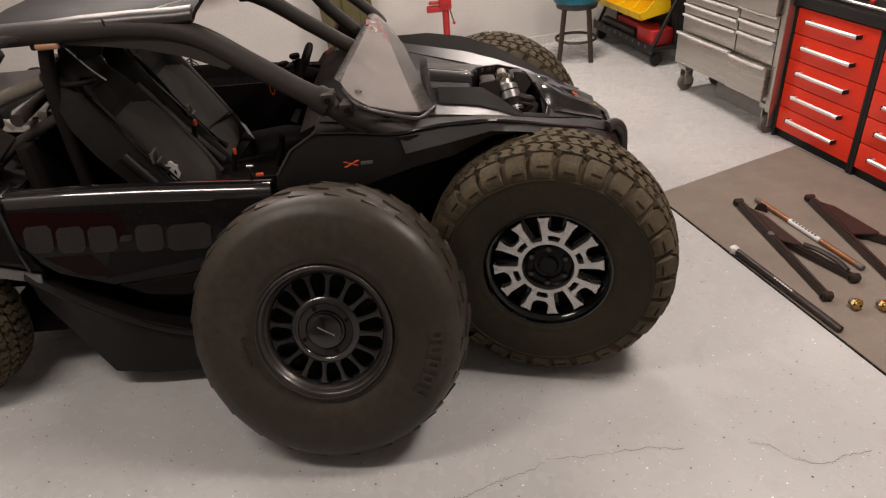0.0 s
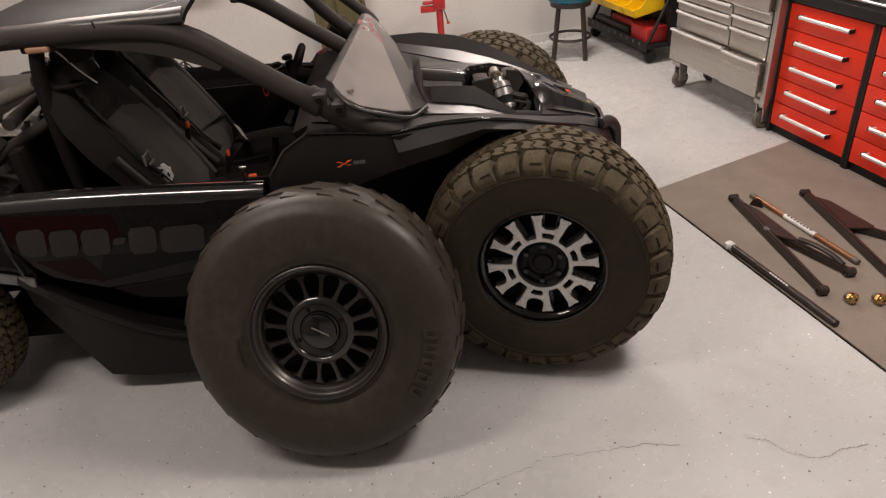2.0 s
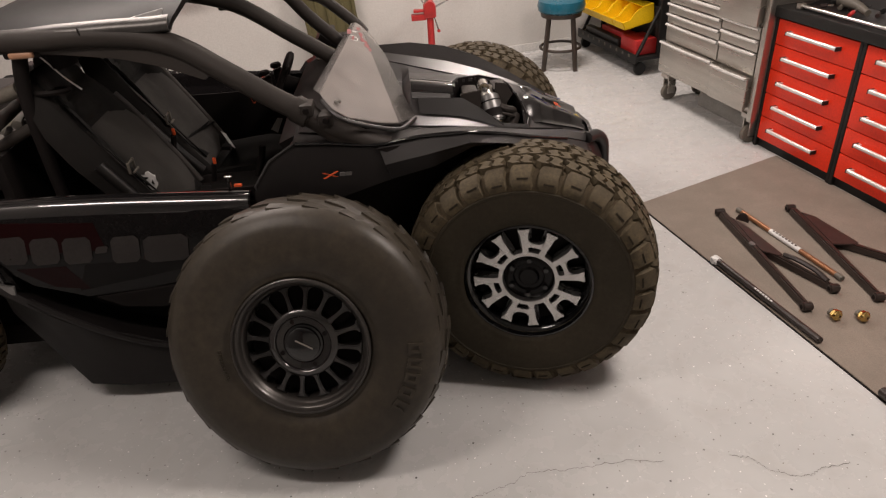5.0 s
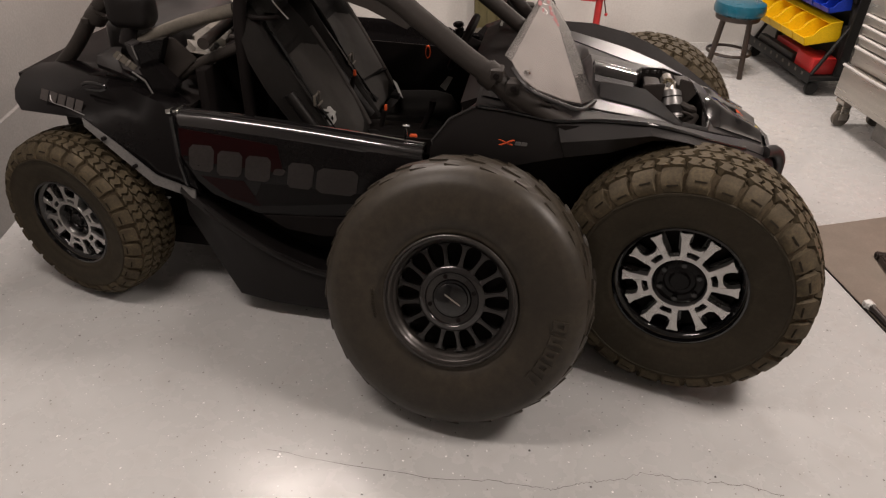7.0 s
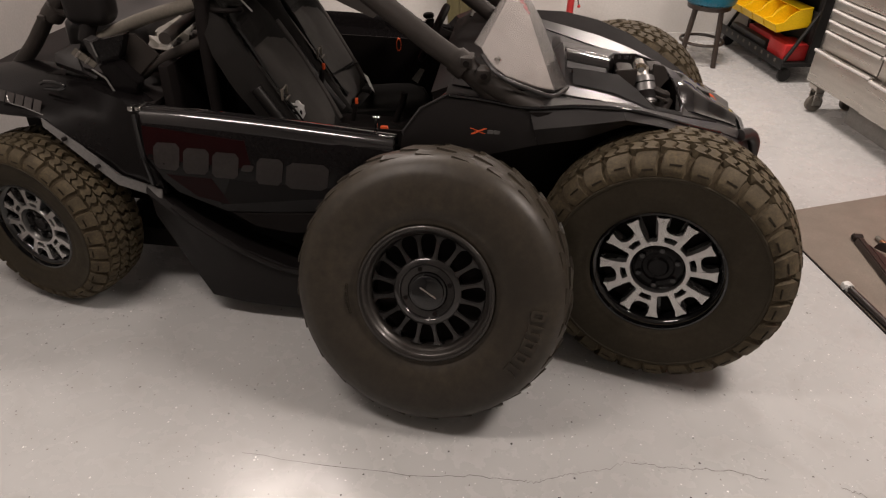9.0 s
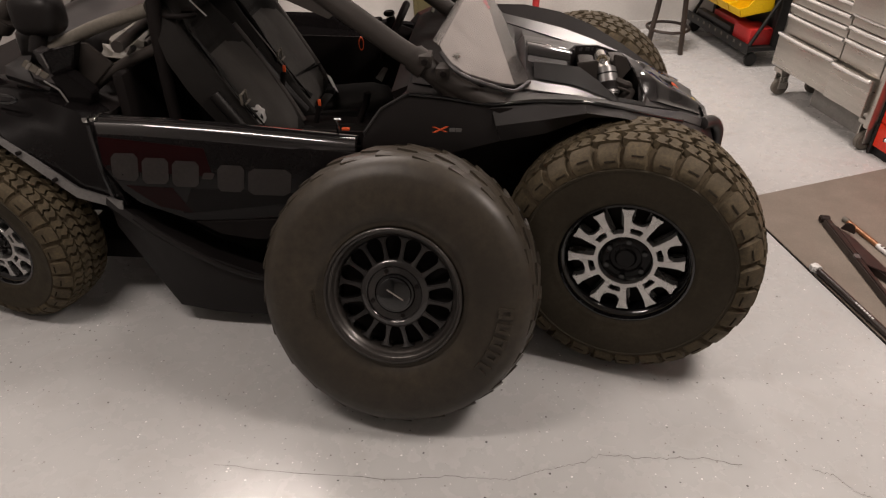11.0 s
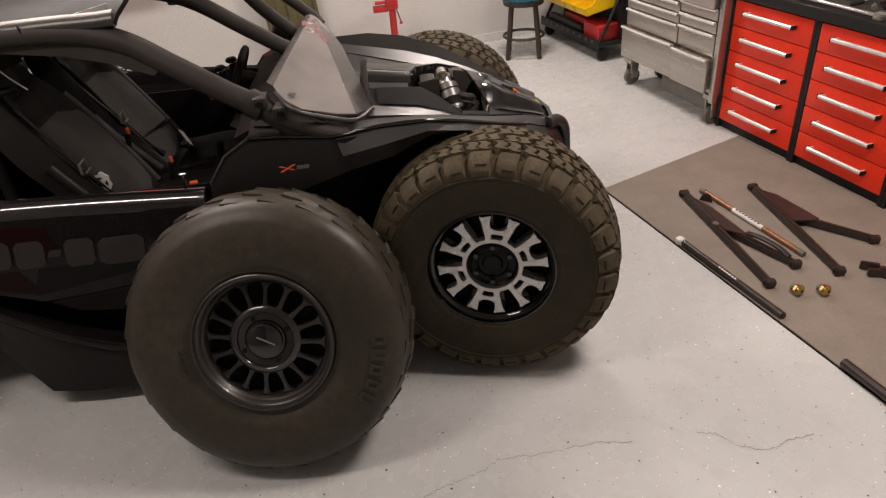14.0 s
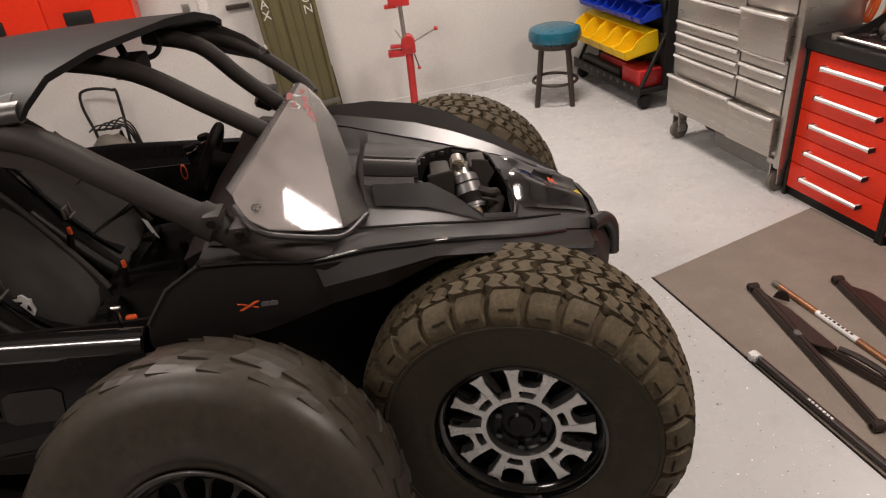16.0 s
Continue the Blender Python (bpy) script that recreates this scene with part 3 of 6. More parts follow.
# moulded marks on the sidewall
for start, count, rr, hh, step in ((0.02, 5, 0.352, 0.046, 0.138), (2.75, 9, 0.252, 0.009, 0.045)):
    for i in range(count):
        a = start + i * step
        m = Euler((0, a, 0)).to_matrix().to_4x4()
        w = step * rr * 0.66
        lift = 1.050 if hh > 0.02 else 1.012
        ring = [(rr - hh / 2, -w / 2), (rr + hh / 2, -w / 2), (rr + hh / 2, w / 2), (rr - hh / 2, w / 2)]
        inner = [(rr - hh * 0.24, -w * 0.22), (rr + hh * 0.24, -w * 0.22), (rr + hh * 0.24, w * 0.22), (rr - hh * 0.24, w * 0.22)]
        bm = bmesh.new()
        o = [bm.verts.new((r, -h * lift + (r - rr) * 0.12, z)) for r, z in ring]
        n = [bm.verts.new((r, -h * lift + (r - rr) * 0.12, z)) for r, z in inner]
        for k in range(4):
            if i % 3 == 1 and k == 1:
                continue
            bm.faces.new((o[k], o[(k + 1) % 4], n[(k + 1) % 4], n[k]))
        bmesh.ops.recalc_face_normals(bm, faces=bm.faces[:])
        bmesh.ops.solidify(bm, geom=bm.faces[:], thickness=0.008)
        part("moulded_mark", bm, SANDT, sand, m=m)
lip = [(SRIM + 0.006, -h * 0.90), (SRIM + 0.012, -h * 0.895), (SRIM + 0.014, -h * 0.87), (SRIM + 0.012, -h * 0.835), (SRIM + 0.004, -h * 0.82), (SRIM - 0.001, -h * 0.815), (SRIM - 0.004, -h * 0.79), (SRIM - 0.008, -h * 0.755), (SRIM - 0.010, -h * 0.72), (SRIM - 0.013, -h * 0.69),
       (SRIM - 0.016, -h * 0.675), (SRIM - 0.018, -h * 0.62), (SRIM - 0.020, -h * 0.58), (SRIM - 0.022, -h * 0.45), (SRIM - 0.03, h * 0.4), (SRIM, h * 0.7), (SRIM + 0.01, h * 0.6), (SRIM - 0.01, -h * 0.5)]
OUT = Matrix.Translation((0, -0.014, 0))
part("rim", lathe(lip, 96, True), LIPM, sand, "gunmetal rolled wheel lip", 60, m=OUT)
f = -h * 0.58
part("wheel_disc", lathe([(0.02, f + 0.05), (SRIM - 0.024, f + 0.045), (SRIM - 0.024, f + 0.06), (0.02, f + 0.07)], 48), MATTEB, sand, m=OUT)
part("hub", lathe([(0.062, f + 0.006), (0.064, f - 0.004), (0.084, f - 0.006), (0.086, f - 0.013), (0.090, f - 0.016), (0.104, f - 0.013), (0.109, f - 0.008), (0.110, f + 0.03), (0.06, f + 0.03)], 56, True), GUNM, sand, "gunmetal hub flange", m=OUT)
cap = part("hub_cap", lathe([(0.001, f - 0.020), (0.046, f - 0.020), (0.052, f - 0.016), (0.054, f - 0.008), (0.060, f - 0.006), (0.062, f + 0.0), (0.062, f + 0.03), (0.001, f + 0.03)], 40), GLOSSB, sand, "black centre cap", m=OUT)
part("cap_mark", poly([(-0.024, f - 0.0208, 0.012), (0.030, f - 0.0208, -0.016), (0.032, f - 0.0208, -0.0125), (-0.021, f - 0.0208, 0.0155)], 0.002, (0, 1, 0)), STEEL, cap, "thin silver stripe", m=OUT)
for i in range(16):
    m = Euler((0, 2 * math.pi * (i + 0.3) / 16, 0)).to_matrix().to_4x4()
    half = [(0.104, 0.0140), (0.110, 0.0088), (0.122, 0.0066), (0.140, 0.0060), (0.160, 0.0066), (0.170, 0.0088), (0.176, 0.0140), (0.180, 0.024)]
    bm = poly([(r, f - 0.010 + 0.006 * (r - 0.104) / 0.075, -w) for r, w in half] + [(r, f - 0.010 + 0.006 * (r - 0.104) / 0.075, w) for r, w in half[::-1]], 0.030, (0, 1, 0), 0.003)
    part("spoke", bm, GUNM, sand, m=OUT @ m)
for i in range(4):
    a = i * math.pi / 2 + 0.42
    part("lug_hole", cyl((0.0745 * math.cos(a), f - 0.0075, 0.0745 * math.sin(a)), (0.0745 * math.cos(a), f, 0.0745 * math.sin(a)), 0.0075, 10), MATTEB, sand, m=OUT)

# ---- buggy: body ----
HX = [1.66, 1.80, 1.93, 2.06, 2.20, 2.34, 2.47, 2.56, 2.62]
SEAM = [(-0.48, 0.905), (-0.455, 0.90), (-0.42, 0.872), (-0.385, 0.845), (-0.345, 0.815), (-0.30, 0.785), (-0.23, 0.748), (-0.21, 0.722), (-0.19, 0.700)]
MIDN = [0.922, 0.905, 0.880, 0.866, 0.842, 0.802, 0.755, 0.724, 0.700]
RIDGE = [0.945, 0.940, 0.932, 0.928, 0.908, 0.862, 0.782, 0.742, 0.708]


def hood_z(x, y):
    """The height of the hood's skin."""
    y = min(y, 2 * YC - y)
    ys, zs = np.interp(x, HX, [q[0] for q in SEAM]), np.interp(x, HX, [q[1] for q in SEAM])
    zm, zr = np.interp(x, HX, MIDN), np.interp(x, HX, RIDGE)
    ym, yr = ys * 0.66 + YC * 0.34, YC - 0.05
    # the cowl under the windscreen lies lower than the hood's raised middle
    dip = 0.045 * min(1, max(0, (1.885 - x) / 0.03)) * min(1, max(0, (y - ys) / 0.12))
    return float(np.interp(y, [ys, ym, (ym + yr) / 2, yr], [zs, zm, (zm + zr) / 2 + 0.01, zr])) - dip


def on_hood(x, y, up=0.0):
    return Vector((x if x < 2.25 else 2.25 + (x - 2.25) * 0.90, y, hood_z(x, y) + up))


HOLE = [(2.05, -0.12), (2.08, -0.06), (2.17, 0.0), (2.255, -0.005), (2.285, -0.04), (2.31, -0.14), (2.345, -0.215), (2.328, -0.275), (2.225, -0.305), (2.13, -0.235), (2.045, -0.205)]


def inside(x, y, ring):
    odd = False
    for (x0, y0), (x1, y1) in zip(ring, ring[1:] + ring[:1]):
        if (y0 > y) != (y1 > y) and x < (x1 - x0) * (y - y0) / (y1 - y0) + x0:
            odd = not odd
    return odd


bm = bmesh.new()
vs = []
NX, NY = 60, 36
for i in range(NX + 1):
    x = 1.66 + (2.62 - 1.66) * i / NX
    ys = float(np.interp(x, HX, [q[0] for q in SEAM]))
    row = []
    for j in range(NY + 1):
        y = ys + (2 * YC - 2 * ys) * j / NY
        row.append(bm.verts.new(on_hood(x, y)))
    vs.append(row)
for a, b in zip(vs, vs[1:]):
    for j in range(NY):
        m = (a[j].co + b[j + 1].co) / 2
        if not inside(m.x, m.y, HOLE):
            bm.faces.new((a[j], a[j + 1], b[j + 1], b[j]))
bmesh.ops.recalc_face_normals(bm, faces=bm.faces)
bmesh.ops.solidify(bm, geom=bm.faces[:], thickness=0.012)
bp("hood", bm, HOODM, "satin black hood with an opening over the shock tower", angle=22)
cx, cy = sum(q[0] for q in HOLE) / len(HOLE), sum(q[1] for q in HOLE) / len(HOLE)
ring_out = [on_hood(cx + (x - cx) * 1.09, cy + (y - cy) * 1.09, 0.002) for x, y in HOLE]
ring_mid = [on_hood(cx + (x - cx) * 1.04, cy + (y - cy) * 1.04, 0.009) for x, y in HOLE]
ring_in = [on_hood(x, y, 0.006) for x, y in HOLE]
ring_low = [Vector((cx + (x - cx) * 0.95, cy + (y - cy) * 0.95, 0.70)) for x, y in HOLE]
bp("opening_frame", grid([ring_out, ring_mid, ring_in, ring_low], 0.0, True), SATIND, "moulded frame round the shock opening", angle=25)
bp("shock_well", box(2.02, 2.36, -0.32, 0.02, 0.50, 0.71, 0.01), MATTEB)


def hood_patch(xs, y_of, up, n=8, wave=0.0, roll=0.0):
    """A raised skin on the hood, with two lengthwise ridges of height wave; roll rounds its rear edge down."""
    rows = []
    for x in xs:
        y0, y1 = y_of(x)
        rows.append([on_hood(x, y0 + (y1 - y0) * k / n, up - roll * max(0.0, 1 - (x - xs[0]) / 0.09) ** 2 + wave * math.sin(math.pi * 2 * k / n) ** 2) for k in range(n + 1)])
    return grid(rows, 0.006)


def span(a, b, n):
    return [a + (b - a) * k / n for k in range(n + 1)]


bp("hood_panel", hood_patch(span(2.325, 2.61, 22), lambda x: (-0.235 + (x - 2.36) * 0.30, 0.13 - (x - 2.36) * 0.2), 0.008, 36, 0.016, 0.030), GLOSSE, "gloss black front hood panel", angle=45)
rows = []
for k in range(6):
    x = 1.888 + 0.032 * k
    row = [(x, -0.150 - 0.050 * math.cos(w), 0.938 - 0.0052 * k + 0.030 * math.sin(w)) for w in (math.pi * j / 14 for j in range(15))]
    rows.append(row + [(x, -0.082 - 0.015 * math.cos(w), 0.942 - 0.0052 * k + 0.013 * math.sin(w)) for w in (math.pi * j / 8 for j in range(9))])
bp("hood_channel", grid(rows, 0.02), GLOSSE, "two rounded gloss black ribs behind the opening", angle=50)
bp("hood_rib", hood_patch(span(1.89, 2.035, 4), lambda x: (-0.250, -0.214), 0.026, 4, 0.006), HOODM)
bm = bmesh.new()
W3 = [on_hood(1.91, -0.25, 0.030), on_hood(2.08, -0.238, 0.034), on_hood(2.15, -0.262, 0.022), on_hood(2.235, -0.335, 0.004), on_hood(2.07, -0.305, 0.006), on_hood(1.915, -0.305, 0.006), on_hood(1.91, -0.235, -0.004), on_hood(2.08, -0.222, -0.004), on_hood(2.16, -0.25, -0.004)]
v = [bm.verts.new(p) for p in W3]
for q in ((0, 1, 4, 5), (1, 2, 4), (2, 3, 4), (0, 6, 7, 1), (1, 7, 8, 2), (2, 8, 3)):
    bm.faces.new([v[k] for k in q])
bmesh.ops.solidify(bm, geom=bm.faces[:], thickness=0.004)
bp("hood_wedge", bm, HOODM, "satin black wedge beside the opening", angle=20)


def fender_top(f, high=0.5, rise=0.012, rows=(0, 1, 2)):
    """The skin between the fender's crest and the hood seam; its middle line lies at that share of the height, plus a rise."""
    crest = [(1.60, -0.565, 0.905), (1.76, -0.585, 0.895), (1.90, -0.60, 0.92), (2.06, -0.60, 0.922), (2.2, -0.54, 0.88), (2.33, -0.45, 0.822), (2.46, -0.34, 0.76), (2.56, -0.25, 0.70)]
    seam = [(1.62, -0.495, 0.915), (1.79, -0.46, 0.905), (1.92, -0.425, 0.878), (2.06, -0.388, 0.85), (2.2, -0.35, 0.818), (2.34, -0.305, 0.787), (2.47, -0.235, 0.75), (2.58, -0.195, 0.712)]
    lines = [(c, ((c[0] + s[0]) / 2, (c[1] + s[1]) / 2, s[2] + (c[2] - s[2]) * high + rise), s) for c, s in zip(crest, seam)]
    return grid([[f(line[k]) for k in rows] for line in lines], 0.01)


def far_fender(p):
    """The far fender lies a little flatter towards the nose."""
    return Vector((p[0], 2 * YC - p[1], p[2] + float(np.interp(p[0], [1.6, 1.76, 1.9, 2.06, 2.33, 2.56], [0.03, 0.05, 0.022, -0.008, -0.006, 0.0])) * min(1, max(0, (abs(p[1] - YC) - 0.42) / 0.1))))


bp("fender_top", fender_top(lambda p: Vector(p)), HOODM, "satin black fender top")
# one far fender: matte black paints its shaded half, satin its lit half
bp("fender_top", fender_top(far_fender, 0.34, 0.0, (0, 1)), MATTEB, "fender top in darker matte black, standing for its shaded half")
bp("fender_slope", fender_top(far_fender, 0.34, 0.0, (1, 2)), HOODM, "inner slope of the fender in satin black, standing for its lit half")


def fender_side(f):
    crest = [(1.76, -0.588, 0.893), (1.90, -0.605, 0.917), (2.06, -0.605, 0.919), (2.2, -0.545, 0.877), (2.33, -0.455, 0.819), (2.46, -0.345, 0.757), (2.56, -0.255, 0.697)]
    lip = [(1.80, -0.61, 0.775), (1.945, -0.625, 0.815), (2.08, -0.63, 0.878), (2.19, -0.60, 0.868), (2.33, -0.50, 0.80), (2.46, -0.39, 0.72), (2.56, -0.30, 0.655)]
    return grid([[f(c), f(((c[0] + s[0]) / 2, min(c[1], s[1]) - 0.012, (c[2] + s[2]) / 2)), f(s), f((s[0], s[1] + 0.10, s[2] - 0.02))] for c, s in zip(crest, lip)], 0.01)


bp("fender_side", fender_side(lambda p: Vector(p)), SATINB, "satin black flared front fender")
bp("fender_side", fender_side(far_fender), DOORB, "satin black flared front fender")
both("fender_notch", lambda f: poly([f((1.755, -0.602, 0.885)), f((1.835, -0.606, 0.893)), f((1.80, -0.606, 0.868))], 0.006), MATTEB)


def side_panel(f):
    top = [(1.345, -0.665, 0.815), (1.40, -0.63, 0.885), (1.48, -0.605, 0.928), (1.60, -0.585, 0.913), (1.758, -0.588, 0.893)]
    low = [(1.34, -0.672, 0.735), (1.42, -0.665, 0.735), (1.50, -0.655, 0.73), (1.62, -0.64, 0.735), (1.798, -0.61, 0.775)]
    return grid([[f((a[0] + (0.10 if a[0] < 1.47 else 0.0), a[1] + 0.16, a[2] - (0.03 if a[0] < 1.47 else -0.01))), f((a[0] + (0.02 if a[0] < 1.47 else 0.0), a[1] + 0.03, a[2] - (0.004 if a[0] < 1.47 else 0))), f(a), f(((a[0] + b[0]) / 2, (a[1] + b[1]) / 2 - 0.012, (a[2] + b[2]) / 2)), f(b), f((b[0], b[1] + 0.08, b[2] - 0.03))] for a, b in zip(top, low)], 0.01)


bp("front_side_panel", side_panel(lambda p: Vector(p)), SATIND, "black side panel ahead of the door", angle=24)
bp("front_side_panel", side_panel(lambda p: Vector(mir(p))), DOORB, "black side panel ahead of the door", angle=24)
both("inner_fender", lambda f: grid([[f((1.34, -0.60, 0.74)), f((1.70, -0.58, 0.74)), f((2.0, -0.50, 0.80)), f((2.25, -0.42, 0.74))], [f((1.40, -0.58, 0.45)), f((1.68, -0.54, 0.42)), f((1.95, -0.42, 0.42)), f((2.25, -0.36, 0.42))],
                                     [f((1.45, -0.55, 0.15)), f((1.66, -0.5, 0.15)), f((1.9, -0.40, 0.2)), f((2.25, -0.34, 0.22))]], 0.01), MATTEB)
bp("fender_crease", tube([(1.49, -0.606, 0.927), (1.60, -0.588, 0.912), (1.76, -0.590, 0.895), (1.90, -0.607, 0.919), (2.06, -0.607, 0.921), (2.2, -0.547, 0.879), (2.33, -0.457, 0.821), (2.46, -0.347, 0.759)], 0.007, 10), GLOSSB, "rounded gloss crease")
bp("hood_seam", tube([(1.64, -0.492, 0.918), (1.79, -0.458, 0.909), (1.92, -0.423, 0.882), (2.06, -0.386, 0.854), (2.2, -0.348, 0.822), (2.34, -0.303, 0.791), (2.47, -0.235, 0.752)], 0.004, 8), MATTEB, "dark seam between hood and fender")
bp("panel_crease", tube([(1.35, -0.669, 0.755), (1.347, -0.668, 0.815), (1.40, -0.634, 0.886), (1.482, -0.609, 0.929)], 0.0045, 8, 1), SATINB, "rounded panel edge")
# nose
bp("nose", grid([[(2.56, -0.26, 0.69), (2.61, -0.19, 0.69), (2.622, YC, 0.70), (2.61, 0.09, 0.69), (2.56, 0.16, 0.69)], [(2.58, -0.27, 0.62), (2.648, -0.19, 0.60), (2.667, YC, 0.60), (2.648, 0.09, 0.60), (2.58, 0.17, 0.62)],
                 [(2.55, -0.25, 0.45), (2.64, -0.18, 0.42), (2.64, YC, 0.42), (2.64, 0.08, 0.42), (2.55, 0.15, 0.45)]], 0.012), SATINB, "black plastic nose")
bp("bumper_tube", tube([(2.57, -0.235, 0.705), (2.62, -0.19, 0.695), (2.655, -0.165, 0.65), (2.665, -0.155, 0.55)], 0.024, 12), SATINB, "black bumper tube end")
bp("nose_cap", grid([[(2.50, -0.22, 0.715), (2.53, -0.12, 0.725), (2.54, YC, 0.73), (2.53, 0.05, 0.725), (2.50, 0.14, 0.71)], [(2.585, -0.21, 0.66), (2.615, -0.13, 0.665), (2.625, YC, 0.67), (2.615, 0.03, 0.665), (2.585, 0.12, 0.66)]], 0.02), SATINB, "black plastic nose cap")
both("head_lamp", lambda f: box(*sorted((2.36, 2.58)), *sorted((f((0, -0.30, 0))[1], f((0, -0.20, 0))[1])), 0.625, 0.68, 0.012), MAROON, "dull red-tinted lamp under the fender edge")

# shock in its opening
shock = empty("shock_absorber")
shock.parent = buggy
shock.matrix_parent_inverse = BASE @ Matrix.Translation((0, 0, -0.052))
tagged(shock, label="black shock absorber with a bright shaft")
part("shaft", cyl((2.230, -0.275, 0.745), (2.208, -0.210, 0.842), 0.028, 18), SHOCKS, shock, "pale gold shaft")
col = part("collar", cyl((2.208, -0.207, 0.842), (2.188, -0.140, 0.926), 0.043, 24, 0.005), EDGEM, shock, "grey collar with a plain label band")
part("label_band", cyl((2.2055, -0.199, 0.853), (2.1995, -0.178, 0.878), 0.0442, 24), MATTEB, col)
part("print_bar", box(2.188, 2.222, -0.236, -0.232, 0.860, 0.868, 0.001), WHITE, col)
part("band_ring", cyl((2.2045, -0.195, 0.857), (2.2035, -0.192, 0.861), 0.0448, 24), ROOFM, col)
part("band_ring", cyl((2.1935, -0.158, 0.903), (2.1925, -0.155, 0.907), 0.0448, 24), ROOFM, col)
part("body", cyl((2.194, -0.165, 0.895), (2.178, -0.112, 0.952), 0.031, 18), STEEL, shock, "grey shock body")
part("eye", cyl((2.175, -0.142, 0.958), (2.175, -0.075, 0.958), 0.023, 20, 0.006), STEEL, shock, "grey shock eye")
part("eye_ring", cyl((2.175, -0.147, 0.958), (2.175, -0.141, 0.958), 0.020, 20, 0.002), SHOCKS, shock)
part("top_bolt", cyl((2.175, -0.156, 0.958), (2.175, -0.142, 0.958), 0.013, 6, 0.002), CHROME, shock, "bright top bolt")
part("bracket", join(box(2.085, 2.15, -0.19, -0.06, 0.86, 0.957, 0.016)), CAGE, shock, "black plastic shock tower bracket")
part("bracket_fin", poly([(2.075, -0.20, 0.965), (2.155, -0.20, 0.975), (2.155, -0.20, 0.90), (2.12, -0.20, 0.87), (2.085, -0.20, 0.90)], 0.012, (0, 1, 0), 0.003), CAGE, shock)
part("bracket_fin", poly([(2.215, -0.155, 0.985), (2.262, -0.15, 0.975), (2.285, -0.15, 0.93), (2.25, -0.155, 0.88), (2.22, -0.155, 0.91)], 0.012, (0, 1, 0), 0.003), CAGE, shock)
part("spring_coil", lathe([(0.034 + 0.006 * math.cos(a), 0.006 * math.sin(a)) for a in (i * math.pi / 3 for i in range(6))], 20, True), CAGE, shock, m=Matrix.Translation((2.25, -0.19, 0.86)) @ Euler((radians(60), 0.3, 0)).to_matrix().to_4x4())
part("bracket_rib", box(2.095, 2.14, -0.198, -0.188, 0.90, 0.94, 0.003), CAGE, shock)
part("bracket", join(box(2.205, 2.265, -0.15, -0.03, 0.86, 0.962, 0.018)), CAGE, shock, "black plastic shock tower bracket")
part("hose", tube([(2.23, -0.19, 0.90), (2.26, -0.20, 0.89), (2.285, -0.17, 0.87), (2.29, -0.14, 0.80)], 0.014, 8), CAGE, shock)
part("reservoir", cyl((2.245, -0.20, 0.77), (2.29, -0.16, 0.86), 0.03, 14, 0.005), CAGE, shock)

def hood_spot(x, y, ring, lift):
    return [on_hood(2.25 + (x + a - 2.25) / 0.90, y + b, lift) for a, b in ring]


p0, p1, p2 = on_hood(2.25 + (2.474 - 2.25) / 0.90, -0.10, 0.034), on_hood(2.25 + (2.49 - 2.25) / 0.90, -0.10, 0.034), on_hood(2.25 + (2.474 - 2.25) / 0.90, -0.085, 0.034)
ax, ay = (p1 - p0).normalized(), (p2 - p0).normalized()
az = ax.cross(ay).normalized()
ay = az.cross(ax)
letter_pose = Matrix(((ax.x, ay.x, az.x, p0.x), (ax.y, ay.y, az.y, p0.y), (ax.z, ay.z, az.z, p0.z), (0, 0, 0, 1)))
word("hood_mark", "R", 0.052, BASE @ letter_pose, ORANGE, buggy, "orange-red letter on the hood")
bp("hood_badge", poly(hood_spot(2.478, 0.0, ((-0.035, -0.012), (-0.01, -0.018), (0.03, -0.006), (0.034, 0.012), (-0.005, 0.006), (-0.03, 0.010)), 0.033), 0.003, (0.3, -0.2, 0.9)), SILVER, "small pale badge")
bp("hood_sticker", poly(hood_spot(2.565, -0.06, ((-0.016, -0.014), (0.016, -0.020), (0.006, 0.020)), 0.014), 0.003, (0.5, -0.2, 0.8)), YELLOWT, "small yellow warning sticker")
bp("side_mark", join(poly([(1.572, -0.668, 0.844), (1.581, -0.668, 0.844), (1.622, -0.664, 0.826), (1.612, -0.664, 0.826)], 0.003, (0, -1, 0)), poly([(1.626, -0.664, 0.845), (1.617, -0.664, 0.845), (1.574, -0.668, 0.825), (1.583, -0.668, 0.825)], 0.004, (0, -1, 0))), ORANGE, "small orange-red cross mark")
for x in (1.631, 1.652):
    bp("side_mark", poly([(x, -0.664, 0.840), (x + 0.015, -0.664, 0.840), (x + 0.018, -0.664, 0.837), (x + 0.016, -0.664, 0.828), (x - 0.003, -0.664, 0.828), (x - 0.002, -0.664, 0.837)], 0.003, (0, -1, 0)), EDGEM, "small grey bar")


# ---- buggy: door and sill ----
DOORX, DOORT, DOORL = [0.425, 0.53, 0.70, 0.90, 1.10, 1.32], [0.818, 0.818, 0.812, 0.803, 0.79, 0.775], [0.63, 0.525, 0.462, 0.475, 0.50, 0.60]


def door(f):
    rows = []
    for x, zt, zl in zip(DOORX, DOORT, DOORL):
        rows.append([f((x, -0.60, zt - 0.03)), f((x, -0.625, zt + 0.008)), f((x, -0.665, zt + 0.006)), f((x, -0.685, zt - 0.025)), f((x, -0.70, zt * 0.7 + zl * 0.3)), f((x, -0.715, zt * 0.35 + zl * 0.65)), f((x, -0.70, zl)), f((x, -0.62, zl - 0.03))])
    return grid(rows, 0.012)


both("door", door, DOORB, "gloss black half door")


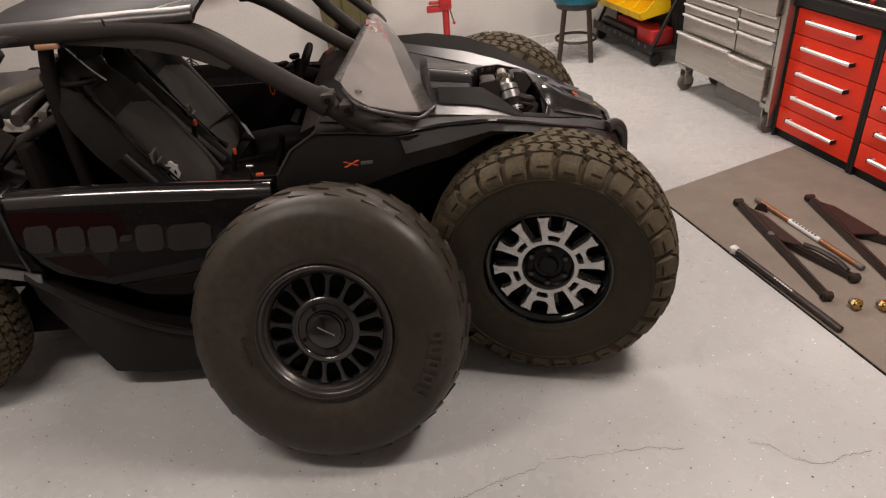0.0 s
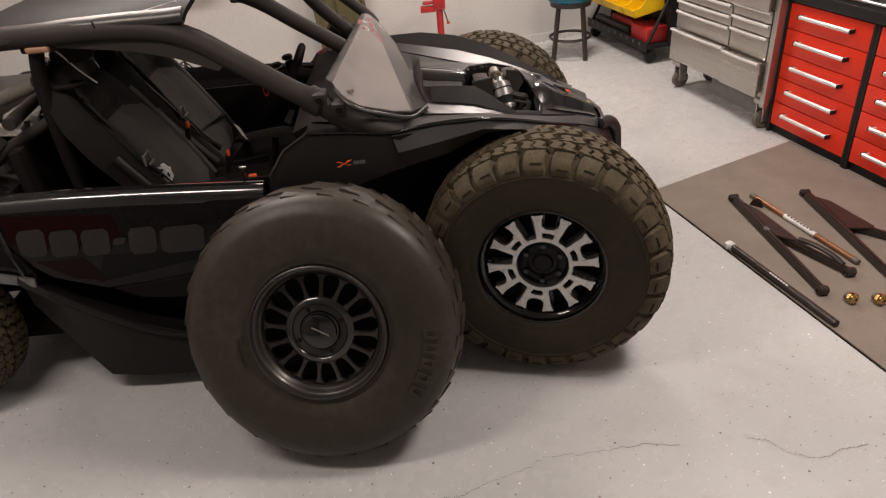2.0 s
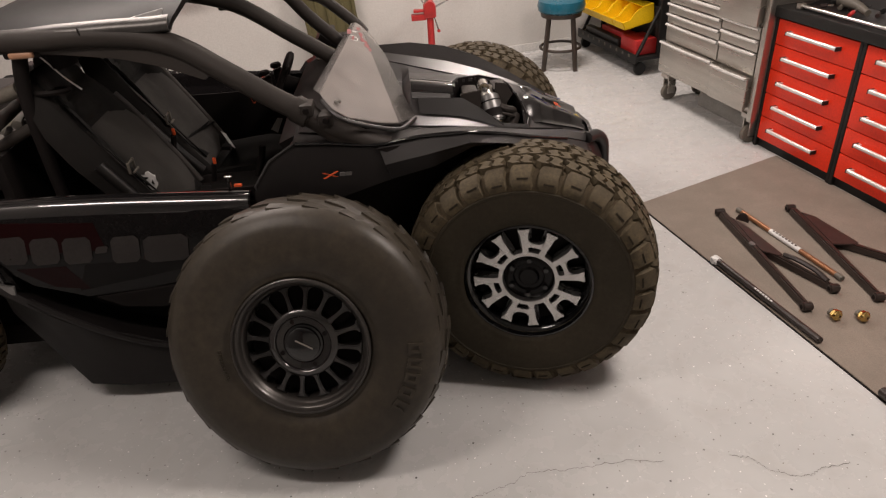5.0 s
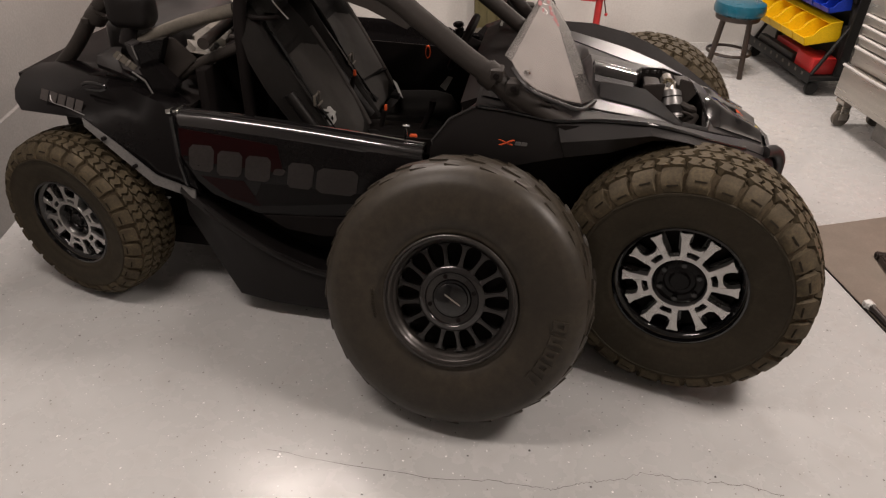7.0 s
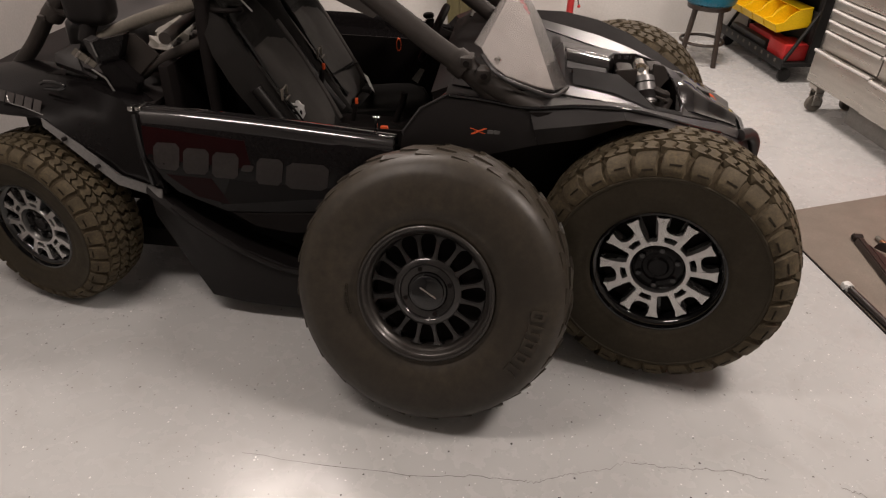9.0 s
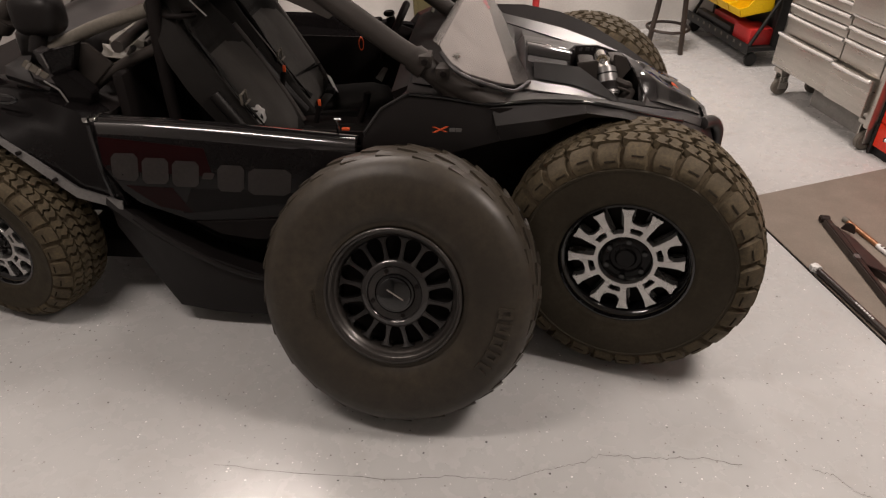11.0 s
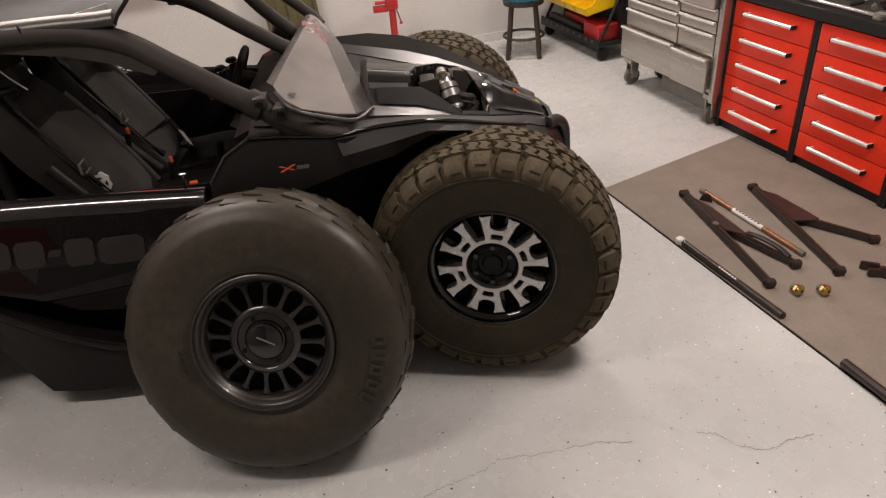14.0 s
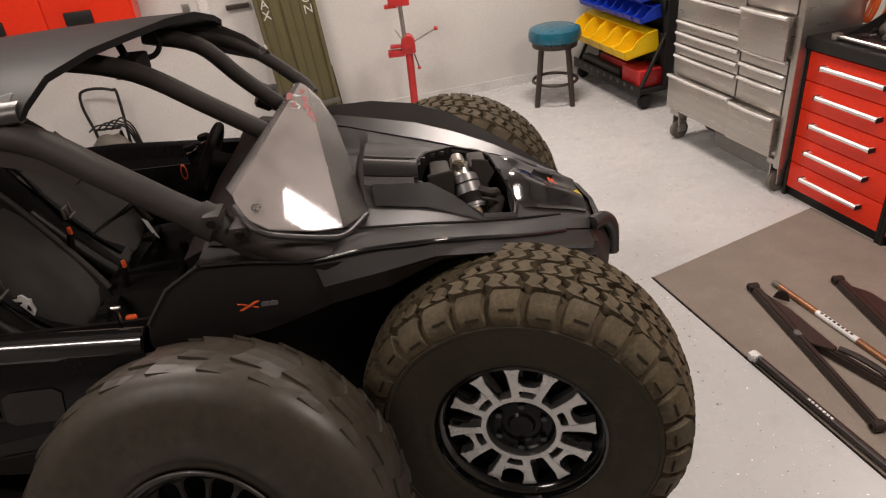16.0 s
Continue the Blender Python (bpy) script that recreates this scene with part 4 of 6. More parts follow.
def on_door(x, z, lift=0.0):
    """A point of the near door's skin, lifted outwards."""
    zt, zl = np.interp(x, DOORX, DOORT), np.interp(x, DOORX, DOORL)
    y = np.interp(z, [zl, zt * 0.35 + zl * 0.65, zt * 0.7 + zl * 0.3, zt - 0.025, zt + 0.006], [-0.70, -0.715, -0.70, -0.685, -0.665])
    return Vector((x, float(y) - lift, z))


def door_patch(f, low, high, lift, n=10):
    """A thin film on the door between two slanting lines, each given by its ends."""
    rows = []
    for k in range(n + 1):
        u = k / n
        x0, z0 = low[0][0] + (low[1][0] - low[0][0]) * u, low[0][1] + (low[1][1] - low[0][1]) * u
        x1, z1 = high[0][0] + (high[1][0] - high[0][0]) * u, high[0][1] + (high[1][1] - high[0][1]) * u
        rows.append([f(on_door(x0 + (x1 - x0) * v, z0 + (z1 - z0) * v, lift)) for v in (0, 0.2, 0.4, 0.6, 0.8, 1)])
    return grid(rows, 0.001)


both("door_graphic", lambda f: door_patch(f, ((0.445, 0.66), (0.82, 0.645)), ((0.438, 0.775), (0.80, 0.745)), 0.0015), DARKRED, "dark red graphic band on the door")
both("door_graphic", lambda f: door_patch(f, ((0.60, 0.515), (0.72, 0.495)), ((0.50, 0.60), (0.67, 0.60)), 0.0015), DARKRED, "dark red graphic band on the door")
both("door_graphic", lambda f: door_patch(f, ((0.68, 0.490), (1.22, 0.575)), ((0.735, 0.60), (1.22, 0.60)), 0.0013), GREYGR, "dark grey graphic band on the door")
both("door_edge", lambda f: grid([[f((x, -0.642 - 0.046 * math.sin(w), float(np.interp(x, DOORX, DOORT)) - 0.034 + 0.046 * math.cos(w))) for w in (radians(-15 + 12 * k) for k in range(10))] for x in span(0.43, 1.315, 12)], 0.006), GLOSSE, "rounded gloss door edge")
# the large mark: a row of plain slanted slabs with rounded corners
def mark_shape(f, x, z, w, tall, lift):
    """A rounded slab on the door, leaning with the mark's slant."""
    bm = bmesh.new()
    cols = []
    for a, cut in ((0.0, 0.16), (0.14, 0.0), (0.5, 0.0), (0.86, 0.0), (1.0, 0.16)):
        cols.append([bm.verts.new(f(on_door(x + a * w + (b - 0.5) * 0.012, z - 0.055 * (x - 0.47) + b * tall, lift))) for b in (cut, 0.33, 0.67, 1 - cut)])
    for p, q in zip(cols, cols[1:]):
        for k in range(3):
            bm.faces.new((p[k], q[k], q[k + 1], p[k + 1]))
    bmesh.ops.solidify(bm, geom=bm.faces[:], thickness=0.001)
    return bm


for side in (lambda p: Vector(p), lambda p: Vector(mir(p))):
    for x, z, w, tall in ((0.470, 0.622, 0.092, 0.100), (0.574, 0.620, 0.092, 0.094), (0.678, 0.618, 0.094, 0.094), (0.784, 0.655, 0.040, 0.024), (0.836, 0.616, 0.094, 0.096), (0.942, 0.614, 0.150, 0.096)):
        bp("door_mark", mark_shape(side, x, z, w, tall, 0.0035), LOGOG, "plain grey slab of a large mark")
both("lower_door", lambda f: grid([[f((0.72, -0.70, 0.455)), f((0.9, -0.705, 0.47)), f((1.12, -0.705, 0.49)), f((1.3, -0.70, 0.58))], [f((0.80, -0.69, 0.40)), f((0.93, -0.69, 0.385)), f((1.05, -0.69, 0.40)), f((1.3, -0.68, 0.42))]], 0.012), MATTEB, "black lower door panel")


def rocker(f):
    rows = []
    for x, zt, zb, yb in ((0.42, 0.55, 0.42, -0.70), (0.52, 0.455, 0.22, -0.71), (0.60, 0.40, 0.09, -0.73), (0.74, 0.31, 0.075, -0.74), (0.92, 0.242, 0.07, -0.74), (1.15, 0.225, 0.07, -0.73), (1.45, 0.235, 0.07, -0.70)):
        rows.append([f((x, -0.42, zt - 0.02)), f((x, -0.66, zt - 0.012)), f((x, -0.715, zt + 0.004)), f((x, -0.732, zt - 0.018)), f((x, yb - 0.005, (zt + zb) / 2)), f((x, yb, zb)), f((x, -0.60, zb - 0.005)), f((x, -0.42, zb))])
    return grid(rows, 0.012)


both("rocker_panel", rocker, SATIND, "satin black rocker panel")
both("rock_slider", lambda f: tube([f((0.50, -0.715, 0.47)), f((0.60, -0.725, 0.40)), f((0.74, -0.732, 0.315)), f((0.92, -0.735, 0.247)), f((1.15, -0.73, 0.232)), f((1.45, -0.70, 0.242))], 0.012, 8), SATIND)
both("sill_inner", lambda f: grid([[f((0.45, -0.58, 0.78)), f((1.35, -0.58, 0.78))], [f((0.45, -0.55, 0.2)), f((1.4, -0.55, 0.2))]], 0.01), MATTEB)
bp("floor_pan", box(0.10, 2.35, -0.52, 0.42, 0.14, 0.24, 0.03), MATTEB)
bp("front_bulkhead", box(1.62, 1.68, -0.5, 0.4, 0.2, 0.9, 0.02), MATTEB)

# ---- buggy: rear ----
def rear_fender(f):
    low = [(-0.26, -0.60, 0.775), (-0.176, -0.68, 0.773), (0.08, -0.685, 0.767), (0.20, -0.695, 0.672), (0.32, -0.705, 0.564), (0.42, -0.70, 0.535), (0.48, -0.70, 0.512)]
    up = [(-0.26, -0.53, 0.85), (-0.14, -0.50, 0.862), (0.05, -0.52, 0.862), (0.18, -0.56, 0.85), (0.33, -0.61, 0.828), (0.40, -0.645, 0.80), (0.425, -0.665, 0.79)]
    return grid([[f((u[0], u[1] + 0.12, u[2] + 0.005)), f(u), f(((u[0] + q[0]) / 2, (u[1] + q[1]) / 2 - 0.02, (u[2] + q[2]) / 2)), f(q), f((q[0], q[1] + 0.05, q[2] - 0.02))] for u, q in zip(up, low)], 0.012)


both("rear_fender", rear_fender, DOORB, "satin black rear fender")
both("fender_trim", lambda f: grid([[f((0.075, -0.70, 0.777)), f((0.085, -0.715, 0.752))], [f((0.20, -0.712, 0.69)), f((0.20, -0.725, 0.655))], [f((0.33, -0.722, 0.585)), f((0.32, -0.73, 0.552))], [f((0.47, -0.715, 0.535)), f((0.47, -0.722, 0.505))]], 0.012), EDGEM, "grey metal fender edge")
for x, y, z in ((0.155, -0.712, 0.712), (0.262, -0.724, 0.620)):
    both("trim_bolt", lambda f: cyl(f((x, y, z)), f((x, y - 0.016, z + 0.003)), 0.0075, 10, 0.001), MATTEB)
both("fender_mark", lambda f: join(*[poly([f((-0.105 + i * 0.034, -0.632 - i * 0.003, 0.845 - i * 0.006)), f((-0.078 + i * 0.034, -0.634 - i * 0.003, 0.840 - i * 0.006)), f((-0.084 + i * 0.034, -0.652 - i * 0.003, 0.806 - i * 0.006)), f((-0.111 + i * 0.034, -0.650 - i * 0.003, 0.811 - i * 0.006))], 0.003, (0, -0.7 if f((0, 1, 0))[1] > 0 else 0.7, 0.7)) for i in range(5)]), LOGOG, "row of grey bars")
bp("rear_deck", grid([[(-0.28, -0.52, 0.85), (-0.28, YC, 0.86), (-0.28, 0.42, 0.85)], [(0.05, -0.50, 0.865), (0.05, YC, 0.87), (0.05, 0.40, 0.865)], [(0.42, -0.56, 0.80), (0.42, YC, 0.78), (0.42, 0.46, 0.80)]], 0.02), MATTEB, "black rear cargo deck")
bp("rear_body", box(-0.22, 0.42, -0.42, 0.32, 0.30, 0.80, 0.03), MATTEB)


def facet(f, points, thick=0.02):
    """A flat angular panel whose thickness goes inwards."""
    return poly([f(p) for p in points], thick, (0, 1 if f((0, 1, 0))[1] > 0 else -1, 0), 0.003)


both("air_intake", lambda f: facet(f, [(0.238, -0.55, 0.922), (0.304, -0.55, 0.933), (0.372, -0.55, 0.868), (0.357, -0.55, 0.830), (0.288, -0.55, 0.816), (0.259, -0.55, 0.879)], 0.06), DOORB, "angular black air intake panel")
both("intake_edge", lambda f: tube([f((0.217, -0.556, 0.912)), f((0.262, -0.556, 0.881)), f((0.288, -0.556, 0.816))], 0.0035, 8, 1), EDGEM, "thin pale edge")
# one snorkel: lit face coloured a paler black, shaded face a darker one
both("intake_tower", lambda f: facet(f, [(0.195, -0.535, 1.010), (0.223, -0.535, 1.001), (0.236, -0.535, 0.948), (0.234, -0.535, 0.921), (0.204, -0.535, 0.966)], 0.06), SATINB, "black intake snorkel face")
both("intake_tower", lambda f: facet(f, [(0.224, -0.53, 1.000), (0.329, -0.50, 1.023), (0.293, -0.50, 0.932), (0.235, -0.53, 0.919), (0.237, -0.53, 0.946)], 0.05), DOORB, "black intake snorkel face")
both("tower_ridge", lambda f: tube([f((0.225, -0.538, 1.001)), f((0.237, -0.538, 0.951))], 0.0028, 6), EDGEM, "pale ridge")
both("gusset_plate", lambda f: facet(f, [(0.288, -0.45, 1.012), (0.343, -0.445, 1.013), (0.414, -0.44, 0.939), (0.329, -0.45, 0.859), (0.303, -0.455, 0.827), (0.282, -0.455, 0.943)], 0.008), CAGE, "dusty black gusset plate")
both("intake_lip", lambda f: grid([[f((0.068, -0.47, 0.950)), f((0.104, -0.47, 0.968)), f((0.140, -0.47, 0.970))], [f((0.062, -0.515, 0.945)), f((0.104, -0.52, 0.945)), f((0.149, -0.52, 0.935))], [f((0.065, -0.53, 0.920)), f((0.112, -0.535, 0.908)), f((0.165, -0.535, 0.892))], [f((0.061, -0.52, 0.900)), f((0.120, -0.52, 0.881)), f((0.200, -0.52, 0.862))]], 0.012), SATINB, "rounded black intake lip")
both("intake_louvre", lambda f: facet(f, [(0.168, -0.545, 0.983), (0.142, -0.545, 0.958), (0.217, -0.545, 0.910), (0.237, -0.545, 0.928)], 0.006), DUSTY, "dull grey louvre plate")
for k in range(2):
    both("louvre_bar", lambda f: facet(f, [(0.156 + 0.030 * k, -0.550, 0.950 - 0.020 * k), (0.180 + 0.030 * k, -0.550, 0.974 - 0.020 * k), (0.188 + 0.030 * k, -0.550, 0.969 - 0.020 * k), (0.164 + 0.030 * k, -0.550, 0.945 - 0.020 * k)], 0.006), STEEL, "bright louvre bar")
both("fender_line", lambda f: tube([f((-0.052, -0.668, 0.838)), f((-0.030, -0.692, 0.822)), f((0.027, -0.70, 0.812)), f((0.090, -0.703, 0.790))], 0.0018, 6), EDGEM, "thin pale fender line")
both("fender_vent", lambda f: tube([f((0.035, -0.60, 0.862)), f((0.06, -0.602, 0.872)), f((0.105, -0.606, 0.872)), f((0.135, -0.612, 0.862)), f((0.11, -0.618, 0.852)), f((0.06, -0.616, 0.852))], 0.006, 8), GLOSSB, "gloss black vent rim")
bp("cargo_box", box(-0.05, 0.28, -0.28, 0.24, 0.86, 1.0, 0.04, 3), SATINB, "dark moulded engine cover")
bp("engine_cover", box(0.10, 0.34, -0.20, 0.05, 0.86, 0.95, 0.02), DUSTY, "dusty grey cover plate")
# added panel that blocks the bright wall showing through behind the seats
bp("rear_gap_filler", box(0.43, 0.47, -0.50, 0.40, 0.25, 0.92, 0.01), MATTEB, "black panel added behind the seats to stop the see-through")
bp("light_pod", join(box(0.080, 0.250, -0.46, -0.33, 1.022, 1.170, 0.060, 5), tube([(0.165, -0.41, 1.05), (0.150, -0.42, 1.01), (0.140, -0.43, 0.97)], 0.030, 12)), SATIND, "rounded black light pod on a stalk")
both("hoop_clamp", lambda f: join(cyl(f((-0.005, -0.382, 1.035)), f((0.035, -0.384, 1.075)), 0.040, 16, 0.004), box(-0.03, 0.0, *sorted((f((0, -0.43, 0))[1], f((0, -0.39, 0))[1])), 1.03, 1.05, 0.004)), CAGE, "bolted hoop clamp")
both("door_jamb", lambda f: tube([f((0.418, -0.692, 0.815)), f((0.425, -0.706, 0.74)), f((0.432, -0.716, 0.66)), f((0.45, -0.72, 0.56))], 0.009, 8), GLOSSB, "rounded black jamb trim")
both("tail_clip", lambda f: box(0.388, 0.406, *sorted((f((0, -0.675, 0))[1], f((0, -0.64, 0))[1])), 0.815, 0.832, 0.003), CHROME, "bright clip")
both("reflector", lambda f: box(*sorted((0.415, 0.435)), *sorted((f((0, -0.675, 0))[1], f((0, -0.62, 0))[1])), 0.82, 0.832, 0.003), CHROME)

# ---- buggy: cage and roof ----
PIL = [(0.46, -0.44, 1.285), (0.70, -0.455, 1.29), (0.95, -0.455, 1.284), (1.13, -0.46, 1.244), (1.29, -0.497, 1.153), (1.44, -0.528, 1.060), (1.54, -0.55, 1.005), (1.66, -0.55, 0.90)]
bp("front_pillar", tube(PIL, 0.037, 16), CAGE, "thick textured black cage pillar")
bp("pillar_gusset", grid([[(0.52, -0.462, 1.275), (0.70, -0.468, 1.285), (0.95, -0.468, 1.275), (1.12, -0.47, 1.235), (1.25, -0.50, 1.155)], [(0.60, -0.462, 1.258), (0.78, -0.466, 1.240), (0.95, -0.468, 1.215), (1.08, -0.475, 1.182), (1.22, -0.505, 1.135)]], 0.012), CAGE, "flat cage gusset plate")
both("pillar_clamp", lambda f: join(cyl(f((1.495, -0.541, 1.033)), f((1.548, -0.552, 1.0)), 0.046, 18, 0.006), box(1.52, 1.565, *sorted((f((0, -0.595, 0))[1], f((0, -0.52, 0))[1])), 1.012, 1.052, 0.010), box(1.575, 1.625, *sorted((f((0, -0.60, 0))[1], f((0, -0.53, 0))[1])), 0.972, 1.016, 0.012)), CAGE, "bolted pillar clamp")
both("clamp_bolt", lambda f: cyl(f((1.542, -0.603, 1.034)), f((1.542, -0.58, 1.034)), 0.011, 10, 0.002), MATTEB)
both("clamp_bolt", lambda f: cyl(f((1.602, -0.608, 0.998)), f((1.602, -0.58, 0.998)), 0.011, 10, 0.002), MATTEB)
both("lower_pillar", lambda f: tube([f((1.55, -0.553, 0.995)), f((1.62, -0.56, 0.955)), f((1.72, -0.56, 0.905)), f((1.80, -0.55, 0.87))], 0.034, 14), CAGE, "black lower pillar tube")
bp("windscreen_bar", tube([(0.85, -0.02, 1.345), (1.04, -0.01, 1.325), (1.25, 0.0, 1.265), (1.44, 0.0, 1.14), (1.595, 0.0, 1.035), (1.70, 0.0, 0.97)], 0.03, 12), CAGE)
bp("windscreen_bar", tube([(1.20, 0.30, 1.31), (1.367, 0.30, 1.261), (1.476, 0.33, 1.13), (1.60, 0.35, 1.0), (1.68, 0.36, 0.93)], 0.028, 12), CAGE)
bp("far_gusset", poly([(1.198, 0.44, 1.322), (1.385, 0.44, 1.309), (1.495, 0.44, 1.247), (1.575, 0.44, 1.176), (1.53, 0.44, 1.154), (1.413, 0.44, 1.192), (1.339, 0.44, 1.244)], 0.014, (0, 1, 0), 0.004), CAGE, "broad flat gusset on the far pillar")
bp("far_gusset_bolt", cyl((1.548, 0.425, 1.192), (1.548, 0.465, 1.192), 0.014, 10, 0.003), CHROME, "bright clevis bolt")
bp("front_pillar", tube([(1.15, 0.45, 1.30), (1.40, 0.45, 1.245), (1.53, 0.45, 1.175), (1.665, 0.44, 1.06), (1.70, 0.42, 1.02)], 0.024, 12), CAGE)
both("rear_pillar", lambda f: tube([f((0.64, -0.43, 1.285)), f((0.60, -0.43, 1.11)), f((0.60, -0.44, 0.86)), f((0.62, -0.46, 0.5))], 0.024, 12), MATTEB)
both("rear_brace", lambda f: tube([f((0.40, -0.42, 1.29)), f((0.20, -0.40, 1.22)), f((0.02, -0.38, 1.08)), f((-0.12, -0.37, 0.92)), f((-0.22, -0.37, 0.82))], 0.028, 12), CAGE)
bp("cross_bar", tube([(0.13, -0.40, 0.95), (0.35, -0.40, 1.05), (0.58, -0.42, 1.128)], 0.024, 12), DUSTY, "dusty tan cage bar")
bp("cross_bar", tube([(0.31, -0.42, 0.845), (0.42, -0.42, 0.92), (0.59, -0.43, 1.0)], 0.020, 12), CAGE)
rnd = random.Random(5)
bp("heat_shield", grid([[(0.32 + 0.028 * a + rnd.uniform(-0.008, 0.008), -0.36 + 0.03 * b + rnd.uniform(-0.008, 0.008), 0.925 + 0.012 * b + rnd.uniform(-0.018, 0.018)) for b in range(6)] for a in range(6)], 0.003), DUSTY, "crumpled grey heat shield", angle=10)
bp("heat_shield", grid([[(0.24 + 0.03 * a + rnd.uniform(-0.008, 0.008), -0.30 + 0.03 * b + rnd.uniform(-0.008, 0.008), 0.89 + rnd.uniform(-0.015, 0.015)) for b in range(5)] for a in range(4)], 0.003), DUSTY, "dusty crumpled shield", angle=10)
for k in range(9):
    q = Vector((rnd.uniform(0.22, 0.40), rnd.uniform(-0.44, 0.1), rnd.uniform(0.80, 0.92)))
    line = [q]
    for step in range(4):
        q = q + Vector((rnd.uniform(-0.02, 0.08), rnd.uniform(-0.06, 0.07), rnd.uniform(-0.05, 0.04)))
        line.append(q)
    bp("hose", tube(line, rnd.uniform(0.007, 0.015), 8), (MATTEB, CAGE, SATINB)[k % 3])
bp("wire_loom", tube([(0.645, -0.38, 1.245), (0.68, -0.37, 1.19), (0.71, -0.36, 1.14), (0.75, -0.35, 1.09)], 0.003, 6), WHITE, "thin pale cord")
bp("wire_loom", tube([(0.58, -0.40, 1.10), (0.63, -0.40, 1.04), (0.65, -0.40, 0.99)], 0.003, 6), WHITE, "thin pale cord")
bp("helmet_hook", lathe([(0.052 + 0.009 * math.cos(a), 0.009 * math.sin(a)) for a in (i * math.pi / 4 for i in range(8))], 24, True), MATTEB).data.transform(BASE @ Matrix.Translation((0.665, -0.38, 1.10)) @ Euler((radians(80), 0, 0)).to_matrix().to_4x4() @ BASE.inverted())
bp("roof_speaker", cyl((0.70, -0.33, 1.25), (0.72, -0.33, 1.17), 0.05, 18, 0.01), MATTEB, "black pod under the roof")
bp("harness_bar", tube([(0.48, -0.50, 1.02), (0.46, YC, 1.03), (0.48, 0.40, 1.02)], 0.022, 12), CAGE)
bp("rear_cross_bar", tube([(0.46, -0.44, 1.285), (0.44, YC, 1.30), (0.46, 0.34, 1.285)], 0.026, 12), CAGE)
bp("rear_cross_bar", tube([(0.02, -0.38, 1.08), (0.02, YC, 1.09), (0.02, 0.28, 1.08)], 0.022, 12), CAGE)
roof_rows = []
for x0, x1, z, e in ((0.42, 0.42, 1.325, 1.275), (0.62, 0.64, 1.362, 1.292), (0.90, 0.98, 1.378, 1.302), (1.05, 1.25, 1.385, 1.305), (1.13, 1.43, 1.385, 1.300)):
    r = []
    for y, k in ((-0.475, 0), (-0.445, 0.30), (-0.36, 0.80), (-0.2, 1.0), (YC, 1.0), (0.15, 0.97), (0.30, 0.8), (0.40, 0.4), (0.44, 0.1)):
        w = (y + 0.5) / 0.94
        r.append((x0 + (x1 - x0) * w, y, e + (z - e) * k))
    roof_rows.append(r)
bp("roof", grid(roof_rows, 0.02), ROOFM, "dull grey sheet metal roof")
side_rows = []
for x, z in ((0.40, 1.256), (0.50, 1.272), (0.62, 1.288), (0.78, 1.297), (0.95, 1.300), (1.08, 1.299), (1.14, 1.302)):
    side_rows.append([(x, -0.452, z + 0.036), (x, -0.470, z + 0.030), (x, -0.482, z + 0.018), (x, -0.486, z + 0.004), (x, -0.482, z - 0.008), (x, -0.468, z - 0.014), (x, -0.448, z - 0.012)])
bp("roof_edge", grid(side_rows, 0.004), ROOFE, "rolled roof edge, its grey brightened for a long sheen", angle=60)
bp("roof_seam", tube([(0.86, -0.484, 1.322), (0.865, -0.489, 1.304), (0.868, -0.472, 1.285)], 0.0025, 6), MATTEB, "dark seam across the roof edge")
bp("roof_fin", poly([(1.00, -0.44, 1.330), (1.045, -0.452, 1.318), (1.055, -0.452, 1.330), (1.10, -0.455, 1.312), (1.125, -0.44, 1.350), (1.118, -0.43, 1.352)], 0.006, (0, 1, 0), 0.001), EDGEM, "pale bent roof tab")
lamp = bp("roof_lamp", box(0.595, 0.715, -0.468, -0.425, 1.236, 1.262, 0.010), MATTEB, "small lamp under the roof edge")
bp("lens", box(0.615, 0.695, -0.478, -0.440, 1.238, 1.260, 0.010, 3), TAN, "tan lamp lens", parent=lamp)
bp("mirror", box(1.17, 1.25, 0.04, 0.16, 1.235, 1.295, 0.012), MATTEB, "black rear view mirror")
bp("mirror_stem", tube([(1.20, 0.10, 1.29), (1.18, 0.12, 1.33), (1.16, 0.12, 1.37)], 0.012, 8), MATTEB)
bp("grab_handle", tube([(1.24, 0.22, 1.36), (1.27, 0.22, 1.30), (1.25, 0.20, 1.265), (1.19, 0.18, 1.26)], 0.009, 8), MATTEB)

# ---- buggy: cockpit ----
SEATX, SEATZ = [0.968, 0.883, 0.808, 0.738, 0.673, 0.623, 0.583], [0.552, 0.667, 0.777, 0.882, 0.987, 1.077, 1.157]
SEATW, SEATD = [0.19, 0.212, 0.218, 0.222, 0.212, 0.180, 0.155], [0.03, 0.045, 0.052, 0.056, 0.052, 0.036, 0.016]


def on_seat(y0, s, v, lift=0.0):
    """A point of the backrest: s from its foot to the headrest, v from side to side."""
    u = np.linspace(0, 1, 7)
    e = 0.01
    x, z = np.interp(s, u, SEATX), np.interp(s, u, SEATZ)
    dx, dz = np.interp(min(1, s + 0.08), u, SEATX) - np.interp(max(0, s - 0.08), u, SEATX), np.interp(min(1, s + 0.08), u, SEATZ) - np.interp(max(0, s - 0.08), u, SEATZ)
    n = Vector((dz, 0, -dx)).normalized()
    w, d = np.interp(s, u, SEATW), np.interp(s, u, SEATD)
    a = min(1, max(0, (abs(v) - 0.42) / 0.40))
    b = min(1, max(0, (abs(v) - 0.84) / 0.16))
    off = d * (a * a * (3 - 2 * a) - 1.9 * b * b) + 0.012 * (1 - v * v) + lift
    return Vector((x, y0 + v * w, z)) + n * off


